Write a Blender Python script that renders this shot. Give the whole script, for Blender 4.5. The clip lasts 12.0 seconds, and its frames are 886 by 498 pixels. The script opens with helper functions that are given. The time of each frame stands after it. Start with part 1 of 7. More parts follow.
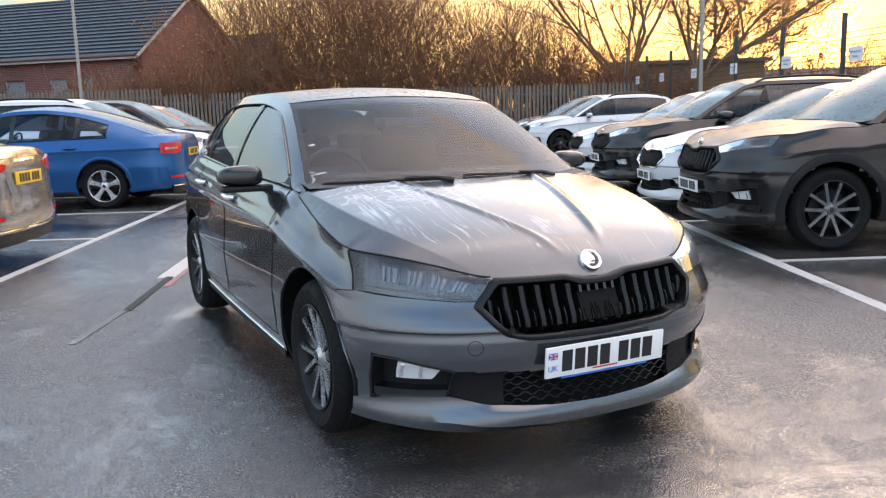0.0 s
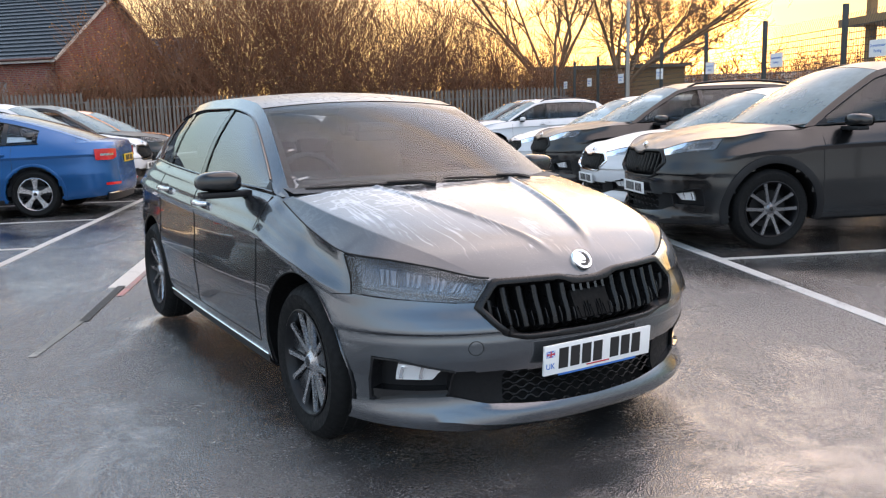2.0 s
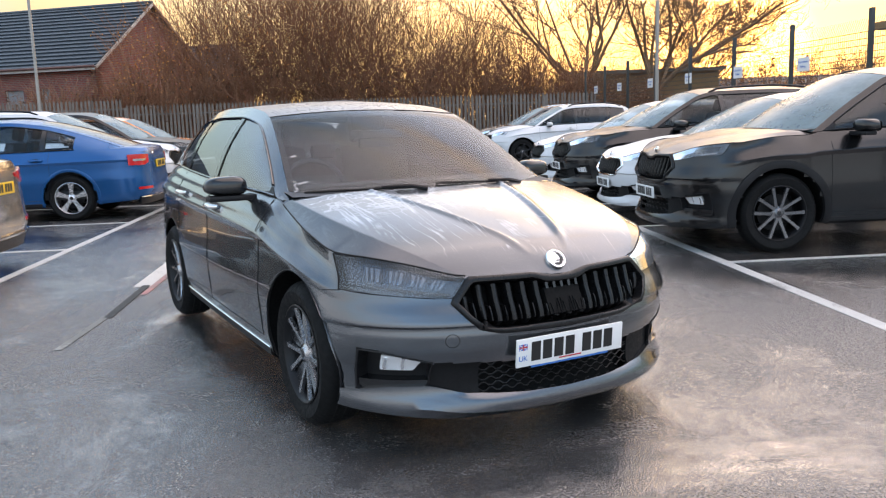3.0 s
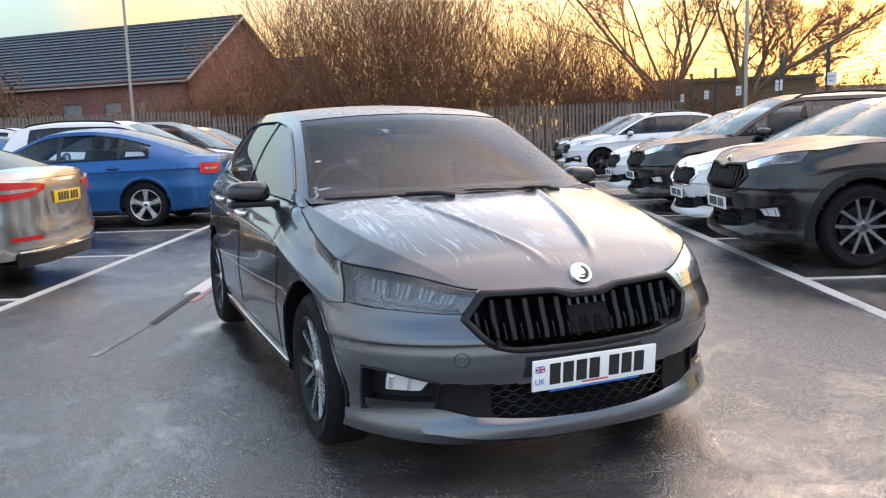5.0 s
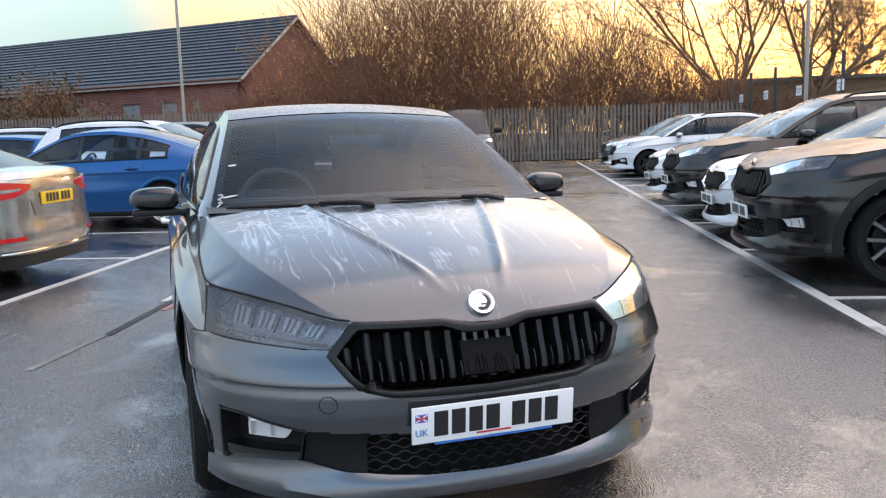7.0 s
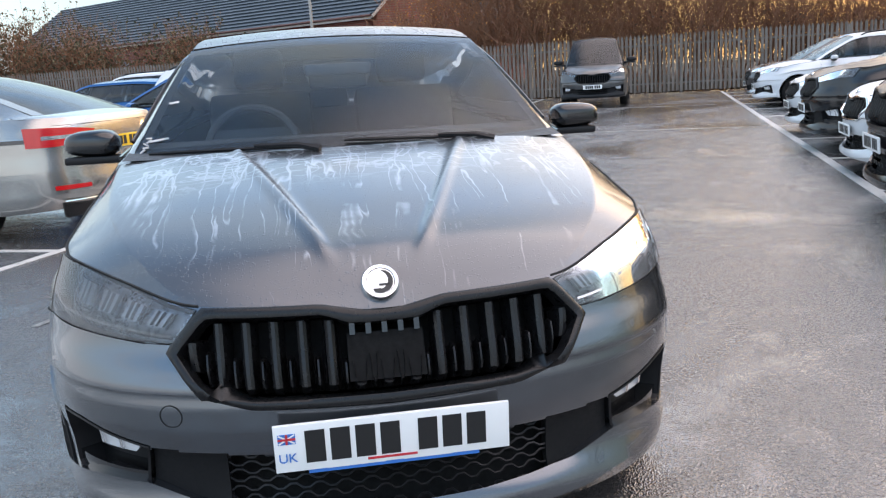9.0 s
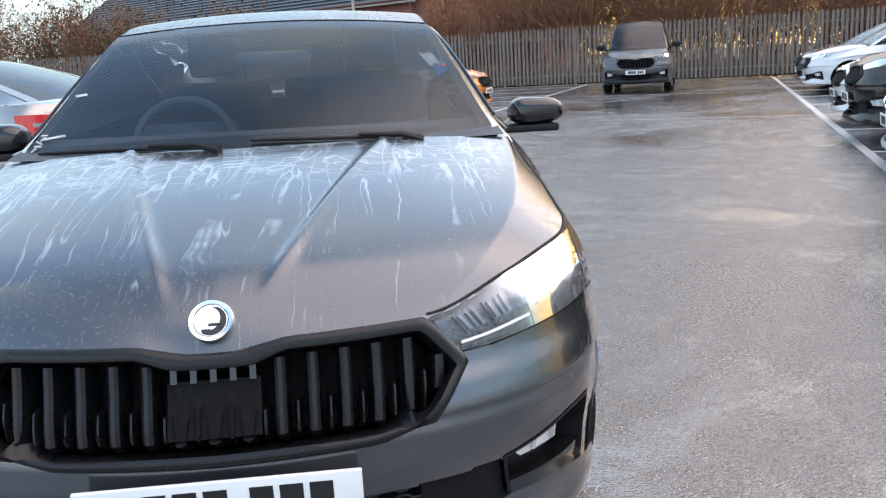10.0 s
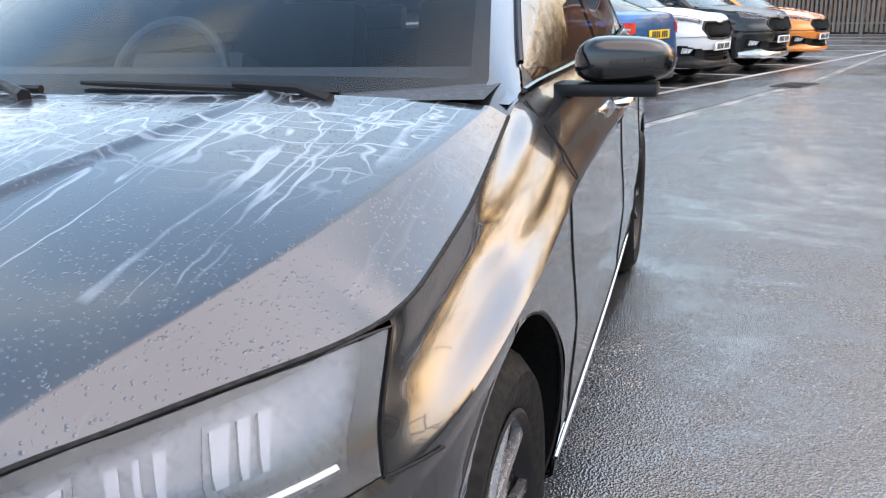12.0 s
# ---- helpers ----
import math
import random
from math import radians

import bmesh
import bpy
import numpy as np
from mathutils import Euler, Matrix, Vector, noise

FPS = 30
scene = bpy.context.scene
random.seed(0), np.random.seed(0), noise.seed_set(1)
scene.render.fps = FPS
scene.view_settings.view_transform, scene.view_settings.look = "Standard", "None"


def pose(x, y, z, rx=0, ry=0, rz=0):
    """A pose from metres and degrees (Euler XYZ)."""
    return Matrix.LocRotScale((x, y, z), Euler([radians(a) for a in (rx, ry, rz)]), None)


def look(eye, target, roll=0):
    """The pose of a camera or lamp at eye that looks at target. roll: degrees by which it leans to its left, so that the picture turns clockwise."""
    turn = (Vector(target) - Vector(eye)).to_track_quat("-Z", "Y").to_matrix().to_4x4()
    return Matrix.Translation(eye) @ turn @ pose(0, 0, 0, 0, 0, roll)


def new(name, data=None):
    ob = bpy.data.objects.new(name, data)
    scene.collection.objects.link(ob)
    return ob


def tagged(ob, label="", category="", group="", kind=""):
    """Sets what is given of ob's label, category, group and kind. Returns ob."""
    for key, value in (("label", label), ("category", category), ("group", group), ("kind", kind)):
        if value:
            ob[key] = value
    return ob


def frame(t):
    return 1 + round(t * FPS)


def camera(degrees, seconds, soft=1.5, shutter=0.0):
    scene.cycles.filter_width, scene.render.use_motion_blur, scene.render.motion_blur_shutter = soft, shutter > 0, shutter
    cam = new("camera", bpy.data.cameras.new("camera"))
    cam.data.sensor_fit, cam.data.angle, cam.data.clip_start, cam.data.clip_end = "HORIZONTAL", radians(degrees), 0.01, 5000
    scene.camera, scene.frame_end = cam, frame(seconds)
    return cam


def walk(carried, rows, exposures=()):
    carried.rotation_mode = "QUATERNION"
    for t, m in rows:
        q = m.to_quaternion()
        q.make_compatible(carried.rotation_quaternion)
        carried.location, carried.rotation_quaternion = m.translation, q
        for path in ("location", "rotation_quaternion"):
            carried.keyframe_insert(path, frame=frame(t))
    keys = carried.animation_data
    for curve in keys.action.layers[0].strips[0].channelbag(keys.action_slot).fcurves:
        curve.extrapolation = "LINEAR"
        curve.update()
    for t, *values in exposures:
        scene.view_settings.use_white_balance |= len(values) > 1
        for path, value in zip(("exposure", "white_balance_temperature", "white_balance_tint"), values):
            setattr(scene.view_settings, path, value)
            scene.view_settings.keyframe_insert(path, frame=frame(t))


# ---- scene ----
cam = camera(56.2, 12.0, 1.2)
PATH = [
    (0, (-0.099, 0.063, 1.297), (-0.02, 2.033, 0.961), -1.5),
    (0.5, (-0.186, 0.12, 1.308), (-0.035, 2.085, 0.971), -1.6),
    (1, (-0.297, 0.097, 1.306), (-0.086, 2.056, 0.968), -1.7),
    (1.5, (-0.357, 0.078, 1.31), (-0.105, 2.033, 0.974), -1.7),
    (2, (-0.353, 0.039, 1.304), (-0.099, 1.995, 0.974), -1.6),
    (2.5, (-0.268, -0.078, 1.314), (-0.05, 1.884, 0.994), -1.6),
    (3, (-0.172, -0.204, 1.316), (-0.002, 1.764, 0.999), -1.8),
    (5, (0.11, 0.024, 1.273), (0.075, 2.003, 0.987), -1.9),
    (5.5, (0.279, 0.104, 1.278), (0.176, 2.083, 1.007), -2.1),
    (6, (0.421, 0.15, 1.277), (0.289, 2.129, 1.014), -2.1),
    (6.5, (0.516, 0.263, 1.269), (0.374, 2.24, 1.004), -1.9),
    (7, (0.676, 0.525, 1.256), (0.491, 2.497, 0.976), -1.7),
    (7.2, (0.746, 0.616, 1.252), (0.527, 2.582, 0.959), -1.7),
    (9, (1.186, 1.312, 1.186), (0.653, 3.194, 0.772), -3.5),
    (9.5, (1.312, 1.499, 1.161), (0.74, 3.366, 0.728), -3.7),
    (10, (1.459, 1.756, 1.188), (0.813, 3.596, 0.743), -3.3),
    (10.5, (1.514, 2.051, 1.133), (0.735, 3.831, 0.66), -3.1),
    (11, (1.54, 2.381, 1.135), (0.601, 4.08, 0.651), -3.1),
    (11.5, (1.61, 2.702, 1.124), (0.49, 4.273, 0.597), -2.2),
    (12, (1.696, 3.126, 1.1), (0.41, 4.556, 0.55), -1.7),
]
walk(cam, [(t, look(eye, target, roll)) for t, eye, target, roll in PATH],
     [(0, -0.06, 7700, 20), (7.0, -0.08, 7600, 20), (9.0, 0.06, 7450, 19), (10.5, 0.22, 7400, 18), (12.0, 0.42, 7500, 18)])

# ---- world, sun ----
SUN_AZ, SUN_EL = 24.0, 3.0     # degrees right of +Y, degrees up
world = bpy.data.worlds.new("world")
scene.world = world
world.use_nodes = True
wn, wl = world.node_tree.nodes, world.node_tree.links
wn.clear()
w_out = wn.new("ShaderNodeOutputWorld")
w_bg = wn.new("ShaderNodeBackground")
w_sky = wn.new("ShaderNodeTexSky")
w_sky.sky_type = 'NISHITA'
w_sky.sun_disc = False
w_sky.sun_elevation = radians(4.0)
w_sky.sun_rotation = radians(SUN_AZ)
w_sky.air_density, w_sky.dust_density, w_sky.ozone_density = 1.0, 1.2, 2.2
# broken cloud, warm towards the sun and blue-grey away from it
w_tc = wn.new("ShaderNodeTexCoord")
w_sep = wn.new("ShaderNodeSeparateXYZ")
wl.new(w_tc.outputs["Generated"], w_sep.inputs[0])
w_map = wn.new("ShaderNodeMapping")
w_map.inputs["Scale"].default_value = (1.0, 1.0, 2.6)
wl.new(w_tc.outputs["Generated"], w_map.inputs["Vector"])
w_noise = wn.new("ShaderNodeTexNoise")
w_noise.inputs["Scale"].default_value, w_noise.inputs["Detail"].default_value, w_noise.inputs["Roughness"].default_value, w_noise.inputs["Distortion"].default_value = 2.3, 7, 0.55, 0.4
wl.new(w_map.outputs[0], w_noise.inputs["Vector"])
w_ramp = wn.new("ShaderNodeValToRGB")
w_ramp.color_ramp.elements[0].position, w_ramp.color_ramp.elements[1].position = 0.44, 0.70
wl.new(w_noise.outputs["Fac"], w_ramp.inputs[0])
w_dot = wn.new("ShaderNodeVectorMath")
w_dot.operation = 'DOT_PRODUCT'
w_dot.inputs[1].default_value = (math.sin(radians(SUN_AZ)) * 0.966, math.cos(radians(SUN_AZ)) * 0.966, 0.259)
wl.new(w_tc.outputs["Generated"], w_dot.inputs[0])
w_tint = wn.new("ShaderNodeValToRGB")
for place, tint in ((0.45, (0.56, 0.80, 0.90, 1)), (0.66, (0.31, 0.54, 0.60, 1)), (0.735, (0.80, 0.56, 0.25, 1)), (0.88, (0.98, 0.66, 0.28, 1))):
    w_tint.color_ramp.elements.new(place).color = tint
w_tint.color_ramp.elements[0].color, w_tint.color_ramp.elements[-1].color = (0.90, 1.08, 1.30, 1), (1.40, 0.90, 0.36, 1)
w_ragged = wn.new("ShaderNodeMath")
w_ragged.operation = 'MULTIPLY_ADD'
w_ragged.inputs[1].default_value = 0.16
wl.new(w_noise.outputs["Fac"], w_ragged.inputs[0])
w_shift = wn.new("ShaderNodeMath")
w_shift.operation = 'SUBTRACT'
w_shift.inputs[1].default_value = 0.08
wl.new(w_dot.outputs["Value"], w_shift.inputs[0])
wl.new(w_shift.outputs[0], w_ragged.inputs[2])
wl.new(w_ragged.outputs[0], w_tint.inputs[0])
w_mix = wn.new("ShaderNodeMix")
w_mix.data_type = 'RGBA'
w_fac = wn.new("ShaderNodeMath")
w_fac.operation = 'MULTIPLY'
w_fac.inputs[1].default_value = 0.94
# the cover is closed low down and opens overhead
w_low = wn.new("ShaderNodeMapRange")
for socket, value in zip(list(w_low.inputs)[1:5], (0.10, 0.50, 1.0, 0.0)):
    socket.default_value = value
wl.new(w_sep.outputs[2], w_low.inputs[0])
w_high = wn.new("ShaderNodeMapRange")
for socket, value in zip(list(w_high.inputs)[1:5], (0.78, 0.98, 1.0, 0.25)):
    socket.default_value = value
wl.new(w_sep.outputs[2], w_high.inputs[0])
w_max = wn.new("ShaderNodeMath")
w_max.operation = 'MAXIMUM'
wl.new(w_ramp.outputs["Color"], w_max.inputs[0])
wl.new(w_low.outputs[0], w_max.inputs[1])
w_mul = wn.new("ShaderNodeMath")
w_mul.operation = 'MULTIPLY'
wl.new(w_max.outputs[0], w_mul.inputs[0])
wl.new(w_high.outputs[0], w_mul.inputs[1])
wl.new(w_mul.outputs[0], w_fac.inputs[0])
wl.new(w_fac.outputs[0], w_mix.inputs[0])
wl.new(w_sky.outputs[0], w_mix.inputs[6])
# higher up the cloud loses its warmth
w_cool = wn.new("ShaderNodeMapRange")
w_cool.interpolation_type = 'SMOOTHSTEP'
for socket, value in zip(list(w_cool.inputs)[1:5], (0.20, 0.60, 0.0, 0.90)):
    socket.default_value = value
w_pale = wn.new("ShaderNodeMix")
w_pale.data_type = 'RGBA'
w_pale.inputs[7].default_value = (0.74, 0.93, 1.06, 1)
wl.new(w_sep.outputs[2], w_cool.inputs[0])
wl.new(w_cool.outputs[0], w_pale.inputs[0])
wl.new(w_tint.outputs["Color"], w_pale.inputs[6])
wl.new(w_pale.outputs[2], w_mix.inputs[7])
# a bright cloud bank added above the view, for the ground's warm reflections
w_dot2 = wn.new("ShaderNodeVectorMath")
w_dot2.operation = 'DOT_PRODUCT'
w_dot2.inputs[1].default_value = (math.sin(radians(SUN_AZ + 14)) * 0.85, math.cos(radians(SUN_AZ + 14)) * 0.85, 0.53)
wl.new(w_tc.outputs["Generated"], w_dot2.inputs[0])
w_glow = wn.new("ShaderNodeMapRange")
w_glow.interpolation_type = 'SMOOTHSTEP'
for socket, value in zip(list(w_glow.inputs)[1:5], (0.86, 0.99, 0.0, 1.0)):
    socket.default_value = value
wl.new(w_dot2.outputs["Value"], w_glow.inputs[0])
w_rise = wn.new("ShaderNodeMapRange")
w_rise.interpolation_type = 'SMOOTHSTEP'
for socket, value in zip(list(w_rise.inputs)[1:5], (0.13, 0.30, 0.0, 1.0)):
    socket.default_value = value
wl.new(w_sep.outputs[2], w_rise.inputs[0])
w_part = wn.new("ShaderNodeMapRange")
for socket, value in zip(list(w_part.inputs)[1:5], (0.0, 1.0, 0.35, 1.0)):
    socket.default_value = value
wl.new(w_ramp.outputs["Color"], w_part.inputs[0])
w_m1, w_m2 = wn.new("ShaderNodeMath"), wn.new("ShaderNodeMath")
w_m1.operation = w_m2.operation = 'MULTIPLY'
wl.new(w_glow.outputs[0], w_m1.inputs[0])
wl.new(w_rise.outputs[0], w_m1.inputs[1])
wl.new(w_m1.outputs[0], w_m2.inputs[0])
wl.new(w_part.outputs[0], w_m2.inputs[1])
w_add = wn.new("ShaderNodeMix")
w_add.data_type, w_add.blend_type = 'RGBA', 'ADD'
w_add.clamp_factor = False
w_add.inputs[7].default_value = (1.0, 0.62, 0.32, 1)
wl.new(w_m2.outputs[0], w_add.inputs[0])
wl.new(w_mix.outputs[2], w_add.inputs[6])
# a pale unseen lobe added overhead to light the bonnet, and the glow close round the sun
w_last = w_add.outputs[2]
for az, el, lo, hi, tint in ((82, 68, 0.70, 0.88, (1.50, 1.33, 1.28, 1)), (SUN_AZ, SUN_EL, 0.9950, 0.9998, (7.0, 3.4, 0.9, 1))):
    w_lobe, w_fall, w_sum = wn.new("ShaderNodeVectorMath"), wn.new("ShaderNodeMapRange"), wn.new("ShaderNodeMix")
    w_lobe.operation = 'DOT_PRODUCT'
    w_lobe.inputs[1].default_value = (math.sin(radians(az)) * math.cos(radians(el)), math.cos(radians(az)) * math.cos(radians(el)), math.sin(radians(el)))
    wl.new(w_tc.outputs["Generated"], w_lobe.inputs[0])
    w_fall.interpolation_type = 'SMOOTHSTEP'
    for socket, value in zip(list(w_fall.inputs)[1:5], (lo, hi, 0.0, 1.0)):
        socket.default_value = value
    wl.new(w_lobe.outputs["Value"], w_fall.inputs[0])
    w_sum.data_type, w_sum.blend_type = 'RGBA', 'ADD'
    w_sum.inputs[7].default_value = tint
    wl.new(w_fall.outputs[0], w_sum.inputs[0])
    wl.new(w_last, w_sum.inputs[6])
    w_last = w_sum.outputs[2]
wl.new(w_last, w_bg.inputs[0])
# sky strength raised half-way up, to brighten what ground and paint reflect
w_up, w_down, w_gain = wn.new("ShaderNodeMapRange"), wn.new("ShaderNodeMapRange"), wn.new("ShaderNodeMath")
w_up.interpolation_type = w_down.interpolation_type = 'SMOOTHSTEP'
for node, values in ((w_up, (0.20, 0.42, 1.3, 1.6)), (w_down, (0.80, 0.96, 1.0, 0.85))):
    for socket, value in zip(list(node.inputs)[1:5], values):
        socket.default_value = value
    wl.new(w_sep.outputs[2], node.inputs[0])
w_gain.operation = 'MULTIPLY'
wl.new(w_up.outputs[0], w_gain.inputs[0])
wl.new(w_down.outputs[0], w_gain.inputs[1])
wl.new(w_gain.outputs[0], w_bg.inputs[1])
wl.new(w_bg.outputs[0], w_out.inputs[0])
sun = new("sun", bpy.data.lights.new("sun", 'SUN'))
sun.data.energy, sun.data.angle, sun.data.color = 1.2, radians(6), (1.0, 0.72, 0.42)
sun_dir = Vector((math.sin(radians(SUN_AZ)) * math.cos(radians(SUN_EL)), math.cos(radians(SUN_AZ)) * math.cos(radians(SUN_EL)), math.sin(radians(SUN_EL))))
sun.matrix_world = look((0, 0, 30), Vector((0, 0, 30)) - sun_dir)

# ---- mesh tools ----
def lerp(a, b, t):
    return a + (b - a) * t


def sstep(a, b, t):
    t = min(max((t - a) / (b - a), 0.0), 1.0)
    return t * t * (3 - 2 * t)


def curve_of(points):
    """A smooth monotone curve through (t, value) points, as a function."""
    xs = [p[0] for p in points]
    ys = [p[1] for p in points]
    n = len(xs)
    d = [(ys[i + 1] - ys[i]) / (xs[i + 1] - xs[i]) for i in range(n - 1)]
    m = [d[0]] + [0.0 if d[i - 1] * d[i] <= 0 else 2 * d[i - 1] * d[i] / (d[i - 1] + d[i]) for i in range(1, n - 1)] + [d[-1]]

    def at(t):
        if t <= xs[0]:
            return ys[0]
        if t >= xs[-1]:
            return ys[-1]
        i = 0
        while t > xs[i + 1]:
            i += 1
        h = xs[i + 1] - xs[i]
        s = (t - xs[i]) / h
        return ((1 + 2 * s) * (1 - s) ** 2 * ys[i] + s * (1 - s) ** 2 * h * m[i]
                + s * s * (3 - 2 * s) * ys[i + 1] + s * s * (s - 1) * h * m[i + 1])
    return at


def resample(poly, n, closed=False):
    pts = [Vector(p) for p in poly]
    if closed:
        pts.append(pts[0])
    acc = [0.0]
    for a, b in zip(pts, pts[1:]):
        acc.append(acc[-1] + (b - a).length)
    out = []
    for i in range(n):
        s = acc[-1] * i / (n if closed else n - 1)
        k = 0
        while k < len(acc) - 2 and acc[k + 1] < s:
            k += 1
        f = (s - acc[k]) / max(acc[k + 1] - acc[k], 1e-9)
        out.append(pts[k].lerp(pts[k + 1], min(f, 1.0)))
    return out


def inside(poly, x, z):
    hit = False
    j = len(poly) - 1
    for i in range(len(poly)):
        (xi, zi), (xj, zj) = poly[i], poly[j]
        if (zi > z) != (zj > z) and x < (xj - xi) * (z - zi) / (zj - zi) + xi:
            hit = not hit
        j = i
    return hit


def mesh_data(name, verts, faces, material, smooth=True, angle=35):
    me = bpy.data.meshes.new(name)
    me.from_pydata([tuple(v) for v in verts], [], faces)
    me.materials.append(material)
    if smooth:
        me.polygons.foreach_set("use_smooth", [True] * len(me.polygons))
        me.set_sharp_from_angle(angle=radians(angle))
    me.update()
    return me


def thing(name, m, label, category, group="", kind=""):
    ob = new(name)
    ob.empty_display_size = 0.2
    ob.matrix_basis = m
    return tagged(ob, label, category, group, kind)


def solid(name, verts, faces, material, parent=None, label="", smooth=True, angle=35):
    """One mesh object from verts and faces, under a thing or a part."""
    ob = new(name, mesh_data(name, verts, faces, material, smooth, angle))
    if parent is not None:
        ob.parent = parent
    if label:
        ob["label"] = label
    return ob


def part(name, bm, material, parent, label="", smooth=True, angle=35):
    bm.normal_update()
    me = bpy.data.meshes.new(name)
    bm.to_mesh(me)
    bm.free()
    me.materials.append(material)
    if smooth:
        me.polygons.foreach_set("use_smooth", [True] * len(me.polygons))
        me.set_sharp_from_angle(angle=radians(angle))
    ob = new(name, me)
    if parent is not None:
        ob.parent = parent
    if label:
        ob["label"] = label
    return ob


def join(*meshes):
    verts, faces = [], []
    for v, f in meshes:
        k = len(verts)
        verts += list(v)
        faces += [tuple(i + k for i in q) for q in f]
    return verts, faces


def lattice(rows, close_u=False, close_v=False, flip=False):
    """Faces over a grid of points, rows[v][u]."""
    nv, nu = len(rows), len(rows[0])
    verts = [p for r in rows for p in r]
    faces = []
    for v in range(nv if close_v else nv - 1):
        for u in range(nu if close_u else nu - 1):
            a, b = v * nu + u, v * nu + (u + 1) % nu
            c, d = ((v + 1) % nv) * nu + (u + 1) % nu, ((v + 1) % nv) * nu + u
            faces.append((a, d, c, b) if flip else (a, b, c, d))
    return verts, faces


def block(x0, x1, y0, y1, z0, z1, bevel=0.0):
    """A box; with bevel its edges are cut by that much."""
    if not bevel:
        v = [(x, y, z) for z in (z0, z1) for y in (y0, y1) for x in (x0, x1)]
        return v, [(0, 2, 3, 1), (4, 5, 7, 6), (0, 1, 5, 4), (2, 6, 7, 3), (0, 4, 6, 2), (1, 3, 7, 5)]
    bm = bmesh.new()
    bmesh.ops.create_cube(bm, size=1, matrix=Matrix.Translation(((x0 + x1) / 2, (y0 + y1) / 2, (z0 + z1) / 2)) @ Matrix.Diagonal((x1 - x0, y1 - y0, z1 - z0, 1)))
    bmesh.ops.bevel(bm, geom=bm.edges[:], offset=bevel, segments=2, affect='EDGES', profile=0.6)
    bm.verts.index_update()
    out = [tuple(v.co) for v in bm.verts], [tuple(v.index for v in f.verts) for f in bm.faces]
    bm.free()
    return out


def moved(mesh, m):
    v, f = mesh
    return [tuple(m @ Vector(p)) for p in v], f


def tube(path, radius, n=8, caps=True):
    """A round rod along points; radius is a number or one per point."""
    pts = [Vector(p) for p in path]
    rr = radius if isinstance(radius, (list, tuple)) else [radius] * len(pts)
    rows = []
    side = None
    for i, p in enumerate(pts):
        d = (pts[min(i + 1, len(pts) - 1)] - pts[max(i - 1, 0)]).normalized()
        if side is None:
            side = d.orthogonal().normalized()
        side = (side - d * side.dot(d)).normalized()
        up = d.cross(side)
        rows.append([p + (side * math.cos(a) + up * math.sin(a)) * rr[i] for a in (2 * math.pi * k / n for k in range(n))])
    v, f = lattice(rows, close_u=True)
    if caps:
        f = f + [tuple(reversed(range(n))), tuple(range(len(v) - n, len(v)))]
    return v, f


def lathe(profile, n=48, axis="x"):
    """Turns (r, a) points round an axis; a runs along it."""
    rows = []
    for r, a in profile:
        ring = []
        for k in range(n):
            t = 2 * math.pi * k / n
            c, s = r * math.cos(t), r * math.sin(t)
            ring.append((a, c, s) if axis == "x" else (c, a, s) if axis == "y" else (c, s, a))
        rows.append(ring)
    return lattice(rows, close_u=True)


def letters(name, text, height, material, parent, m, label="", depth=0.002):
    cu = bpy.data.curves.new(name, 'FONT')
    cu.body, cu.size, cu.extrude = text, height * 1.37, depth
    cu.align_x, cu.align_y = 'CENTER', 'CENTER'
    tmp = new(name, cu)
    me = bpy.data.meshes.new_from_object(tmp.evaluated_get(bpy.context.evaluated_depsgraph_get()))
    bpy.data.objects.remove(tmp)
    me.materials.append(material)
    ob = new(name, me)
    ob.parent = parent
    ob.matrix_basis = m
    if label:
        ob["label"] = label
    return ob

